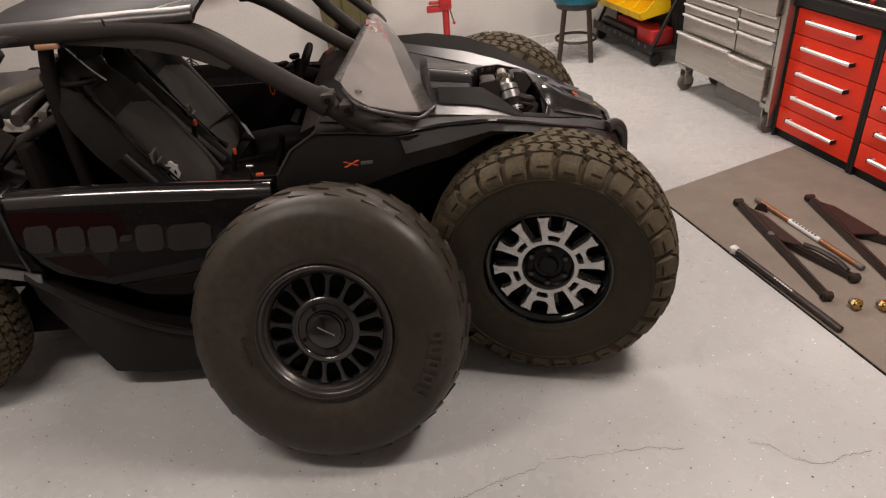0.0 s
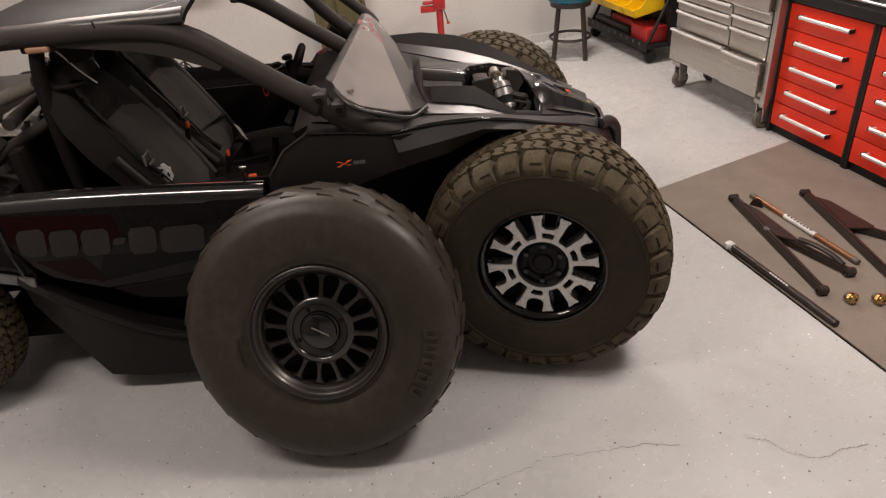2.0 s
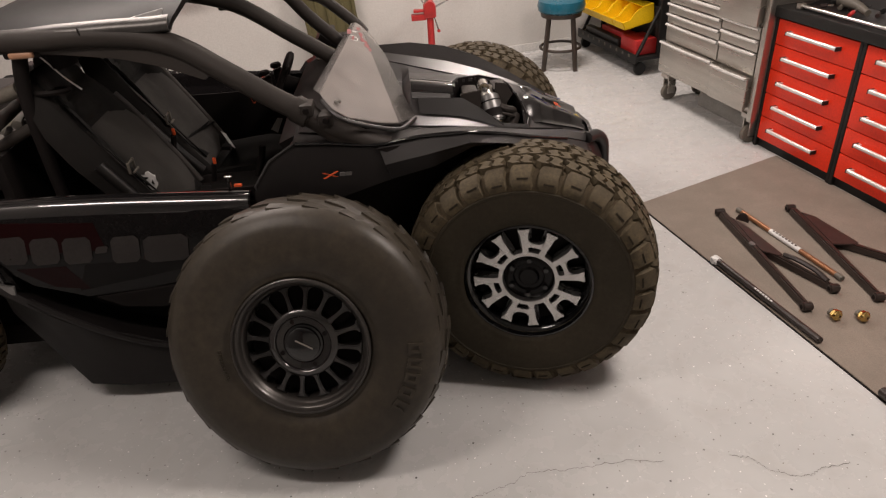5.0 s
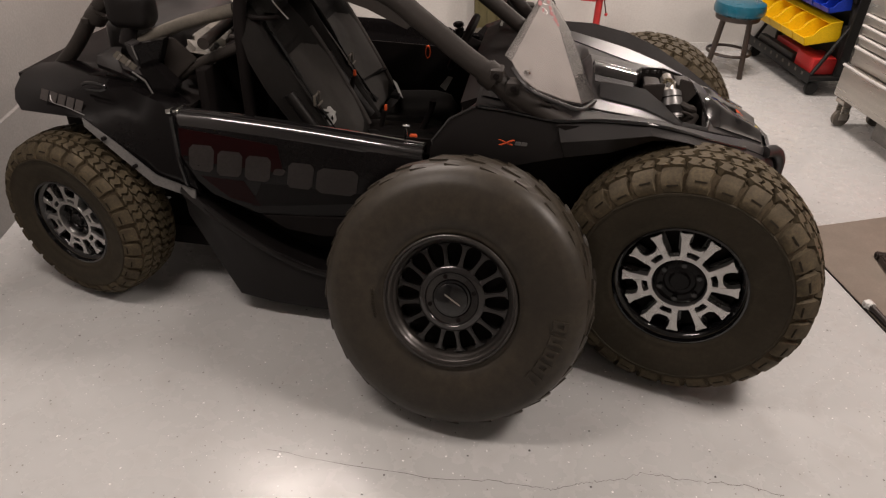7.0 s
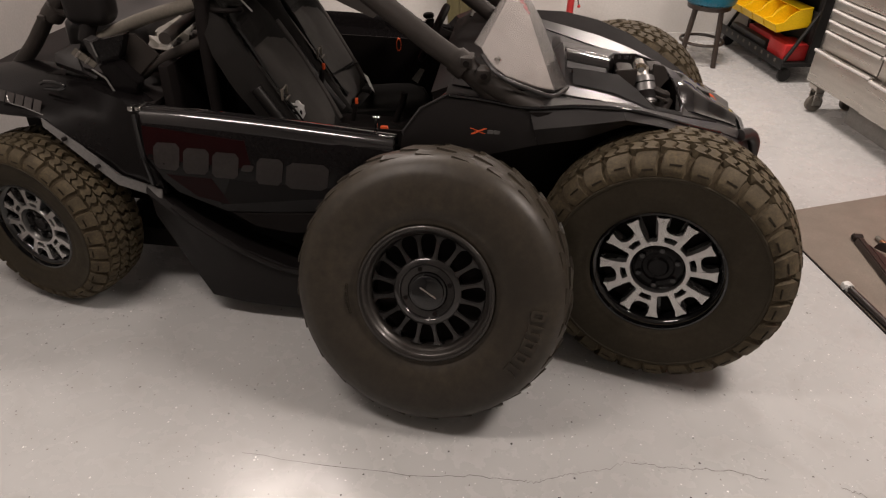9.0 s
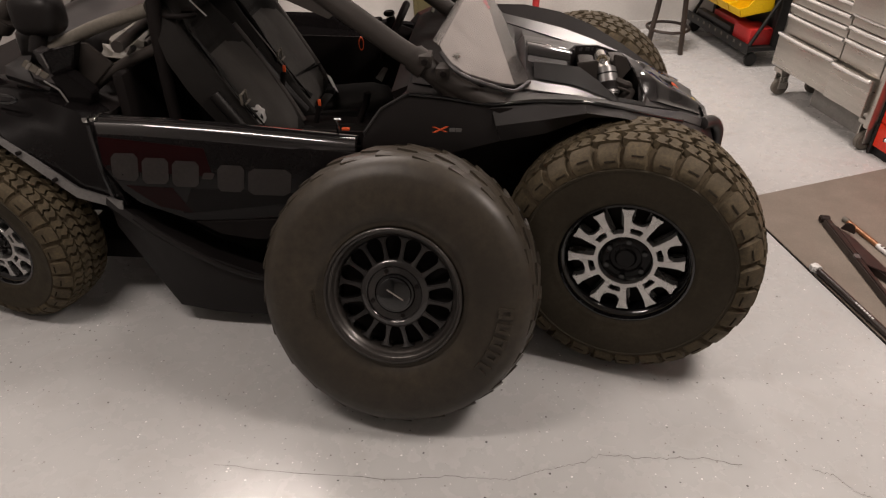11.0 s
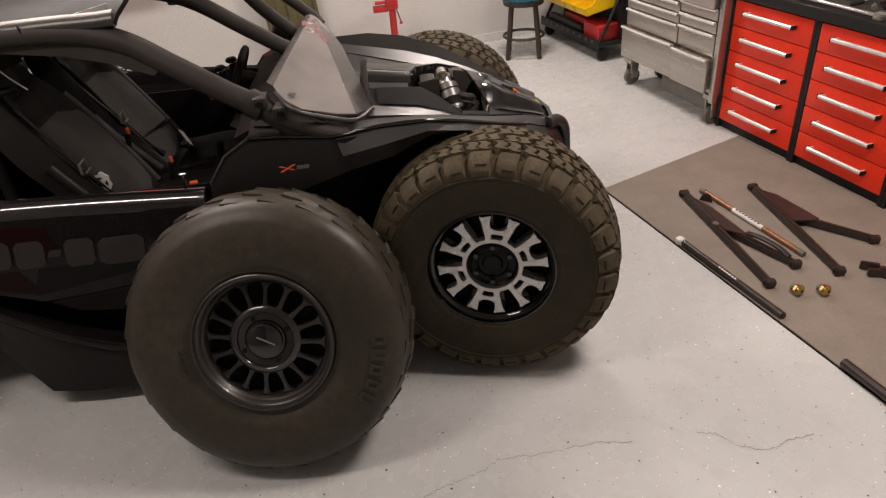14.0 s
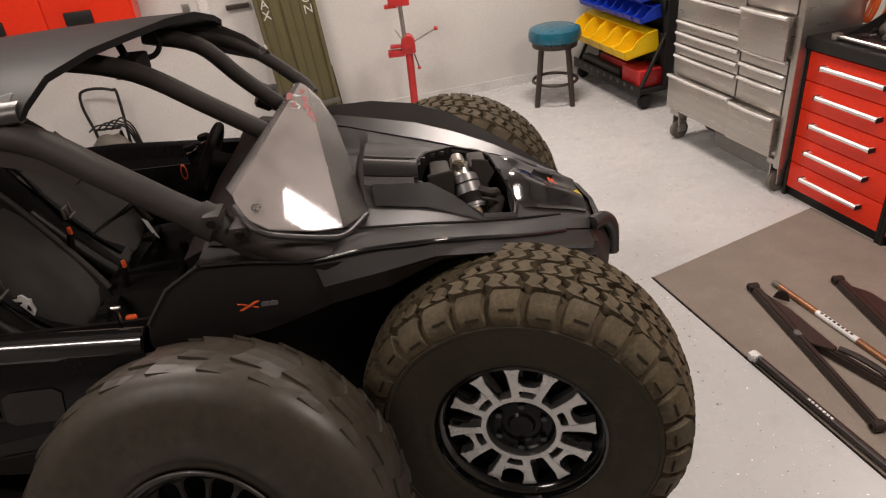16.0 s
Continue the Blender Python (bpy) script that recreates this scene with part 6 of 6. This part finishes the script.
# ---- red clamp stand ----
st = empty("clamp_stand", Matrix.Translation((2.09, 2.9, 0)), label="red steel clamp stand with a chrome post", category="stand")
part("pole", cyl((0, 0, 0.02), (0, 0, 0.52), 0.028, 14), REDB, st, "red steel pole")
for i in range(3):
    a = i * 2.09 + 0.4
    part("foot", tube([(0, 0, 0.05), (0.2 * math.cos(a), 0.2 * math.sin(a), 0.025), (0.34 * math.cos(a), 0.34 * math.sin(a), 0.022)], 0.02, 8), REDB, st)
head = part("clamp_head", join(box(-0.05, 0.05, -0.04, 0.04, 0.50, 0.60, 0.012), box(-0.15, -0.03, -0.035, 0.035, 0.485, 0.53, 0.008), box(-0.13, -0.03, -0.03, 0.03, 0.545, 0.565, 0.006), cyl((0.0, -0.05, 0.585), (0.0, 0.05, 0.585), 0.045, 16)), REDB, st, "red cast clamp head")
part("post", cyl((-0.02, 0, 0.59), (-0.035, 0, 0.98), 0.016, 12), STEEL, st, "grey steel post")
part("upper_head", join(box(-0.11, 0.04, -0.03, 0.03, 0.83, 0.90, 0.01), box(-0.14, -0.05, -0.025, 0.025, 0.82, 0.845, 0.006)), REDB, st, "red upper clamp")
part("lever", cyl((0.04, -0.03, 0.58), (0.20, -0.05, 0.66), 0.007, 8), CHROME, st)
part("lever_knob", lathe([(0.0005, -0.016), (0.011, -0.011), (0.016, 0), (0.011, 0.011), (0.0005, 0.016)], 12), REDB, st, m=Matrix.Translation((0.205, -0.05, 0.663)))
part("lever", cyl((0.03, -0.03, 0.52), (0.06, -0.05, 0.41), 0.006, 8), CHROME, st)
part("lever_knob", lathe([(0.0005, -0.014), (0.010, -0.010), (0.014, 0), (0.010, 0.010), (0.0005, 0.014)], 12), REDB, st, m=Matrix.Translation((0.062, -0.05, 0.40)))
part("lever", cyl((-0.05, -0.03, 0.62), (-0.08, -0.05, 0.68), 0.006, 8), CHROME, st)

# ---- olive cases against the wall ----
def olive_case(u, text):
    c = empty("steel_case", ROOM @ Matrix.Translation((u, 2.42, 0)) @ Euler((radians(-3), radians(-4), 0)).to_matrix().to_4x4(), label="tall olive steel case with pale stencilled letters, standing upright", category="case", group="olive cases on the back wall")
    part("body", box(0, 0.20, 0.0, 0.06, 0.0, 1.45, 0.012), OLIVE, c, "olive painted steel body")
    part("edge_rail", box(-0.006, 0.024, -0.016, 0.02, 0.0, 1.45, 0.004), OLIVE, c)
    part("edge_rail", box(0.178, 0.206, -0.016, 0.02, 0.0, 1.45, 0.004), OLIVE, c)
    part("panel_rib", box(0.095, 0.11, -0.008, 0.004, 0.02, 1.43, 0.003), OLIVE, c)
    part("foot_band", box(-0.008, 0.208, -0.02, 0.02, 0.16, 0.20, 0.004), DUSTY, c, "dusty end band")
    for i, ch in enumerate(text):
        word("letter", ch, 0.085, Matrix.Translation((0.062 if ch in "AX" else 0.145, -0.0095, 0.925 - i * 0.075)) @ Euler((radians(90), 0, 0)).to_matrix().to_4x4(), STENCIL, c, "pale stencilled letter")
    return c


olive_case(-2.345, "AX")
olive_case(-2.135, "ON")
tagged(part("thin_stick", tube([(-1.915, 2.46, 0.0), (-1.95, 2.53, 0.42)], 0.011, 8), STOOLW, None, "thin brown stick leaning on the wall", m=ROOM), category="stick")
tagged(part("wall_hook", box(-2.60, -2.44, 2.52, VB, 0.915, 0.945, 0.004), STOOLW, None, "short brown wooden peg on the wall", m=ROOM), category="peg")

# ---- far corner: red chest, cart, wall plates ----
chest = empty("wall_cabinet", ROOM @ Matrix.Translation((-4.17, VB - 0.32, 0.95)), label="large red steel wall cabinet with black latch plates", category="cabinet")
part("body", box(0, 1.02, 0.0, 0.315, 0.0, 0.75, 0.01), RED, chest, "red enamel body")
for a, b in ((0.015, 0.505), (0.515, 1.005)):
    d = part("door", box(a, b, -0.014, 0.002, 0.015, 0.735, 0.005), RED, chest, "red steel door")
    part("latch", box(a + 0.10, a + 0.26, -0.034, -0.012, 0.06, 0.14, 0.008), BLACKP, d, "black latch plate")

cart = empty("hand_truck", Matrix.Translation((-0.17, 2.6, 0)), label="black tubular hand truck parked by the wall", category="hand truck")
part("frame", tube([(0.05, 0, 0.05), (0.03, 0.01, 0.26), (0.0, 0.02, 0.42), (0.0, 0.03, 0.51), (0.03, 0.03, 0.55), (0.12, 0.03, 0.56), (0.22, 0.03, 0.54), (0.25, 0.03, 0.49), (0.22, 0.02, 0.0), (0.20, 0.01, 0.26), (0.18, 0, 0.05)], 0.010, 8), BLACKP, cart, "black tube frame")
part("cross_bar", cyl((0.02, 0.01, 0.28), (0.21, 0.01, 0.28), 0.008, 8), BLACKP, cart)
part("toe_plate", box(0.0, 0.25, -0.16, 0.0, 0.0, 0.012, 0.003), BLACKP, cart)
for x in (0.0, 0.21):
    part("wheel", cyl((x, 0.06, 0.07), (x + 0.03, 0.06, 0.07), 0.07, 18, 0.01), MATTEB, cart)

rnd = random.Random(21)
bm = bmesh.new()
bmesh.ops.create_icosphere(bm, subdivisions=3, radius=1)
for v in bm.verts:
    k = 1 + 0.16 * noise.noise(v.co * 2.2) + 0.06 * noise.noise(v.co * 6.0)
    v.co = Vector((v.co.x * 0.15 * k, v.co.y * 0.07 * k, max(v.co.z * 0.16 * k, -0.15)))
tagged(part("cloth_bag", bm, DUSTY, None, "slumped grey cloth bag standing before the hand truck", 60, m=Matrix.Translation((0.03, 2.40, 0.15))), category="bag")
for k in range(4):
    tagged(part("cable", tube([(-0.14 + 0.05 * k, 2.52, 0.30), (-0.06 + 0.05 * k, 2.50, 0.345 + 0.01 * k), (0.04 + 0.03 * k, 2.49, 0.335 + 0.012 * k), (0.13 + 0.015 * k, 2.50, 0.29), (0.17 + 0.01 * k, 2.53, 0.006)], 0.006, 6), BLACKP, None, "thin black cable draped over the hand truck"), category="cable")

WB = ROOM @ Matrix.Translation((0, VB, 0))
tagged(part("wall_plate", box(-2.885, -2.835, -0.008, 0.0, 0.905, 0.995, 0.003), STEEL, None, "small steel outlet plate on the wall", m=WB), category="wall plate")
tagged(part("wall_plate", box(-2.775, -2.712, -0.008, 0.0, 0.888, 1.01, 0.003), WHITE, None, "small white switch plate on the wall", m=WB), category="wall plate")

# ---- cord and things on the worktop ----
rnd = random.Random(11)
for i in range(9):
    a, b = rnd.uniform(-0.13, 0.05), rnd.uniform(0.02, 0.07)
    tagged(part("extension_cord", tube([(0.34, -0.02 + a * 0.3, 1.35), (0.335, -0.02 + a * 0.6, 1.08), (0.33, 0.01 + a, 0.95), (0.32, 0.01 + a + b * 0.4, 0.865), (0.33, 0.0 + a + b, 0.846), (0.335, -0.02 + a + b * 0.9, 0.90), (0.34, -0.02 + a * 0.5, 1.02)], 0.0065, 6), CORD, None, "hanging loop of orange extension cord", m=ROOM), category="cord")
tray = empty("parts_tray", ROOM, label="long black tray full of hand tools on the worktop", category="tray")
part("tray_body", box(0.03, 0.30, -0.93, -0.12, 0.836, 0.842, 0.002), SATINB, tray, "black tray floor")
part("tray_back", poly([(0.285, -0.10, 0.838), (0.285, -0.96, 0.838), (0.31, -0.96, 0.915), (0.31, -0.10, 0.925)], 0.012, (1, 0, 0), 0.003), SATINB, tray, "raised black tray back")
part("tray_end", poly([(0.04, -0.115, 0.838), (0.285, -0.115, 0.838), (0.31, -0.115, 0.92), (0.20, -0.115, 0.875)], 0.008, (0, 1, 0), 0.002), SATINB, tray)
part("front_rail", cyl((0.02, -0.13, 0.852), (0.005, -0.93, 0.852), 0.011, 12, 0.002), CHROME, tray, "bright front rail")
part("rail_end", box(-0.01, 0.035, -0.945, -0.90, 0.836, 0.868, 0.005), STEEL, tray, "steel rail bracket")
part("rail_end", box(0.0, 0.04, -0.145, -0.115, 0.836, 0.866, 0.005), STEEL, tray, "steel rail bracket")
for k in range(16):
    u, v, t = rnd.uniform(0.08, 0.25), -0.18 - 0.045 * k, rnd.uniform(-0.9, 0.9)
    ln = rnd.uniform(0.05, 0.11)
    e = Vector((math.cos(t) * ln, math.sin(t) * ln * 0.7, rnd.uniform(0.0, 0.02)))
    c = Vector((u, v, 0.862))
    tool = empty("hand_tool", ROOM, label="small hand tool lying in the black tray", category="hand tool", group="tools in the tray")
    part("handle", cyl(c - e * 0.5, c + e * 0.1, rnd.uniform(0.009, 0.014), 10, 0.003), (BLACKP, MAROON, DUSTY, BLACKP, ROOFM, REDB)[k % 6], tool)
    part("shank", cyl(c + e * 0.1, c + e * 0.6, 0.005, 8), (CHROME, STEEL)[k % 2], tool)
bundle = empty("wrapped_bundle", ROOM, label="grey cloth bundle lying on the tray", category="bundle")
part("cloth", tube([(0.20, -0.22, 0.872), (0.16, -0.30, 0.885), (0.15, -0.38, 0.880), (0.12, -0.47, 0.868)], 0.028, 12, 5, (0.032, 0.016)), DUSTY, bundle, "grey wrapped cloth")
for v, z, k in ((0.01, 0.888, 0.052), (-0.37, 0.745, 0.046)):
    o = empty("wall_plate", ROOM @ Matrix.Translation((UR, v, z)), label="small steel outlet plate on the light wall" if k > 0.05 else "small pale outlet plate on the light wall", category="wall plate")
    part("cover", box(-0.008, 0.0, -k, k, -0.05, 0.05, 0.003), STEEL if k > 0.05 else WHITE, o, "steel cover plate" if k > 0.05 else "white cover plate")
    for e in (-1, 1):
        part("socket", box(-0.011, -0.007, e * 0.024 - 0.015, e * 0.024 + 0.015, -0.03, 0.03, 0.003), WHITE, o, "white socket insert")


# ---- parts on the mat ----
def beam(p, q, w0, w1, hgt, bevel=0.006):
    """A box section from p to q, its width changing from w0 to w1."""
    p, q = Vector(p), Vector(q)
    n = Vector((-(q - p).y, (q - p).x, 0)).normalized()
    up = Vector((0, 0, hgt / 2))
    bm = bmesh.new()
    block(bm, [p - n * w0 - up, p + n * w0 - up, q + n * w1 - up, q - n * w1 - up, p - n * w0 * 0.8 + up, p + n * w0 * 0.8 + up, q + n * w1 * 0.8 + up, q - n * w1 * 0.8 + up])
    bmesh.ops.bevel(bm, geom=bm.edges[:], offset=bevel, segments=2, affect="EDGES")
    return bm


MZ = 0.0065
rod = empty("steel_rod", label="long black steel rod with a taped end, on the mat", category="rod")
P0, P1 = Vector((3.225, -0.19, MZ + 0.0145)), Vector((3.378, -0.785, MZ + 0.0145))
part("shaft", cyl(P0, P1, 0.0145, 14, 0.004), ARMM, rod, "black steel shaft")
part("taped_end", join(cyl(P0.lerp(P1, -0.055), P0.lerp(P1, 0.015), 0.020, 9, 0.005), box(P0.x - 0.028, P0.x + 0.002, P0.y + 0.0, P0.y + 0.03, MZ, MZ + 0.03, 0.008)), WHITE, rod, "crumpled white taped end")
for k in range(7):
    a, b = P0.lerp(P1, 0.40 + k * 0.026), P0.lerp(P1, 0.417 + k * 0.026)
    part("print_bar", poly([a + Vector((-0.009, -0.003, 0.0128)), b + Vector((-0.009, -0.003, 0.0128)), b + Vector((-0.002, -0.001, 0.0146)), a + Vector((-0.002, -0.001, 0.0146))], 0.0008), WHITE, rod)


def control_arm(a, k, b, c, extra, label):
    """A welded A-shaped arm: pivot a, fork k, feet b and c."""
    o = empty("control_arm", label=label, category="control arm", group="suspension arms on the mat")
    z = MZ + 0.020
    a, k, b, c = (Vector((p[0], p[1], z)) for p in (a, k, b, c))
    part("long_leg", beam(a.lerp(b, 0.03), b, 0.0205, 0.0135, 0.036), ARMM, o, "black box-section leg")
    part("short_leg", beam(a.lerp(b, 0.36), c, 0.024, 0.012, 0.034), ARMM, o, "black box-section leg")
    e = a.lerp(b, 0.10)
    m = k.lerp(c, 0.35)
    part("web_plate", poly([e + Vector((0.012, 0, 0.012)), a.lerp(b, 0.2) * 0.55 + Vector((extra[0].x, extra[0].y, z)) * 0.45 + Vector((0, 0, 0.012)), a.lerp(b, 0.36).lerp(c, 0.42) + Vector((0.014, 0.016, 0.012)), a.lerp(b, 0.36).lerp(c, 0.40) + Vector((-0.004, -0.006, 0.012)), a.lerp(b, 0.50) + Vector((0.006, 0, 0.012))], 0.008, (0, 0, 1), 0.003), MAROON, o, "worn maroon gusset plate")
    for p, r in ((a, 0.0195), (b, 0.0195), (c, 0.0195)):
        d = (b - a).normalized().cross(Vector((0, 0, 1)))
        part("bushing", cyl(p - d * 0.022, p + d * 0.022, r, 16, 0.004), ARMM, o, "round steel bushing")
        part("bore", cyl(p - d * 0.0224, p + d * 0.0224, r * 0.5, 12), MATTEB, o)
    if extra[1]:
        q = extra[1]
        part("shock_mount", poly([(q[0] - 0.024, q[1] + 0.024, z), (q[0] + 0.024, q[1] - 0.024, z), (q[0] + 0.018, q[1] - 0.012, z + 0.034), (q[0] + 0.004, q[1] + 0.004, z + 0.044), (q[0] - 0.012, q[1] + 0.016, z + 0.034)], 0.012, (0.7, 0.7, 0), 0.003), ARMM, o, "upright shock mount tab")
        g = a.lerp(b, 0.42)
        part("badge", cyl(g + Vector((0, 0, 0.012)), g + Vector((0, 0, 0.0195)), 0.0165, 18), EDGEM, o, "oval grey badge")
        r0, r1 = a.lerp(b, 0.36).lerp(c, 0.45), a.lerp(b, 0.36).lerp(c, 0.94)
        part("rail", tube([r0 + Vector((0.01, 0.02, 0.02)), r0.lerp(r1, 0.3) + Vector((0.012, 0.014, 0.030)), r0.lerp(r1, 0.7) + Vector((0.012, 0.012, 0.026)), r1 + Vector((0.0, 0.01, 0.015))], 0.012, 8), ARMM, o, "raised limit strap rail")
    return o


control_arm((3.415, 0.245), (3.475, -0.13), (3.432, -0.575), (3.605, -0.47), (Vector((3.535, 0.0, 0)), (3.478, 0.135)), "black welded control arm lying on the mat")
control_arm((3.773, 0.225), (3.885, -0.03), (3.748, -0.555), (4.03, -0.365), (Vector((3.90, 0.12, 0)), None), "maroon-worn black control arm lying on the mat")
tie = empty("tie_rod", label="copper-coloured tie rod with a white label", category="rod")
Q0, Q1 = Vector((3.52, 0.268, MZ + 0.013)), Vector((3.684, -0.399, MZ + 0.013))
part("shaft", cyl(Q0, Q1, 0.012, 12, 0.002), COPPER, tie, "copper-toned shaft")
part("end_cap", cyl(Q0.lerp(Q1, -0.005), Q0.lerp(Q1, 0.05), 0.0135, 12, 0.002), DUSTY, tie)
part("end_cap", cyl(Q0.lerp(Q1, 0.95), Q0.lerp(Q1, 1.005), 0.0135, 12, 0.002), DUSTY, tie)
lab = part("label", cyl(Q0.lerp(Q1, 0.35), Q0.lerp(Q1, 0.64), 0.0128, 12), WHITE, tie, "white printed label")
for k in range(8):
    a, b = Q0.lerp(Q1, 0.375 + k * 0.03), Q0.lerp(Q1, 0.392 + k * 0.03)
    part("print_bar", poly([a + Vector((-0.006, -0.002, 0.0118)), b + Vector((-0.006, -0.002, 0.0118)), b + Vector((0.002, 0, 0.0134)), a + Vector((0.002, 0, 0.0134))], 0.0006), MAROON, lab)
for x, y in ((3.513, -0.648), (3.612, -0.672)):
    nut = empty("brass_fitting", Matrix.Translation((x, y, 0.0)) @ Euler((0, 0, 0.4)).to_matrix().to_4x4(), label="small brass fitting standing on the mat", category="fitting", group="brass fittings")
    part("flange", lathe([(0.006, -0.018), (0.016, -0.0175), (0.020, -0.013), (0.0235, -0.010), (0.0235, -0.004), (0.020, 0.0), (0.006, 0.0)], 24, True), BRASS, nut, m=Matrix.Translation((0, 0, 0.0302)))
    part("hexagon", cyl((0, 0.0, 0.0302), (0, 0.014, 0.0302), 0.021, 6, 0.002), BRASS, nut)
    part("thread", cyl((0, 0.014, 0.0302), (0, 0.030, 0.0302), 0.016, 16, 0.003), DUSTY, nut, "dull threaded end")
    part("bore", cyl((0, -0.0185, 0.0302), (0, -0.004, 0.0302), 0.0062, 14), MATTEB, nut)
tagged(part("short_bar", cyl((3.437, -1.07, MZ + 0.018), (3.56, -1.62, MZ + 0.018), 0.018, 12, 0.003), ARMM, None, "black steel bar lying along the mat's edge"), category="bar")
fork = empty("forked_bracket", label="black forked steel bracket lying on the mat", category="bracket")
part("arm", beam((3.90, -0.585, MZ + 0.02), (4.06, -0.80, MZ + 0.02), 0.022, 0.024, 0.04), ARMM, fork)
part("prong", beam((3.855, -0.53, MZ + 0.02), (3.915, -0.57, MZ + 0.02), 0.010, 0.014, 0.034, 0.003), ARMM, fork)
part("prong", beam((3.85, -0.59, MZ + 0.02), (3.905, -0.605, MZ + 0.02), 0.010, 0.014, 0.034, 0.003), ARMM, fork)
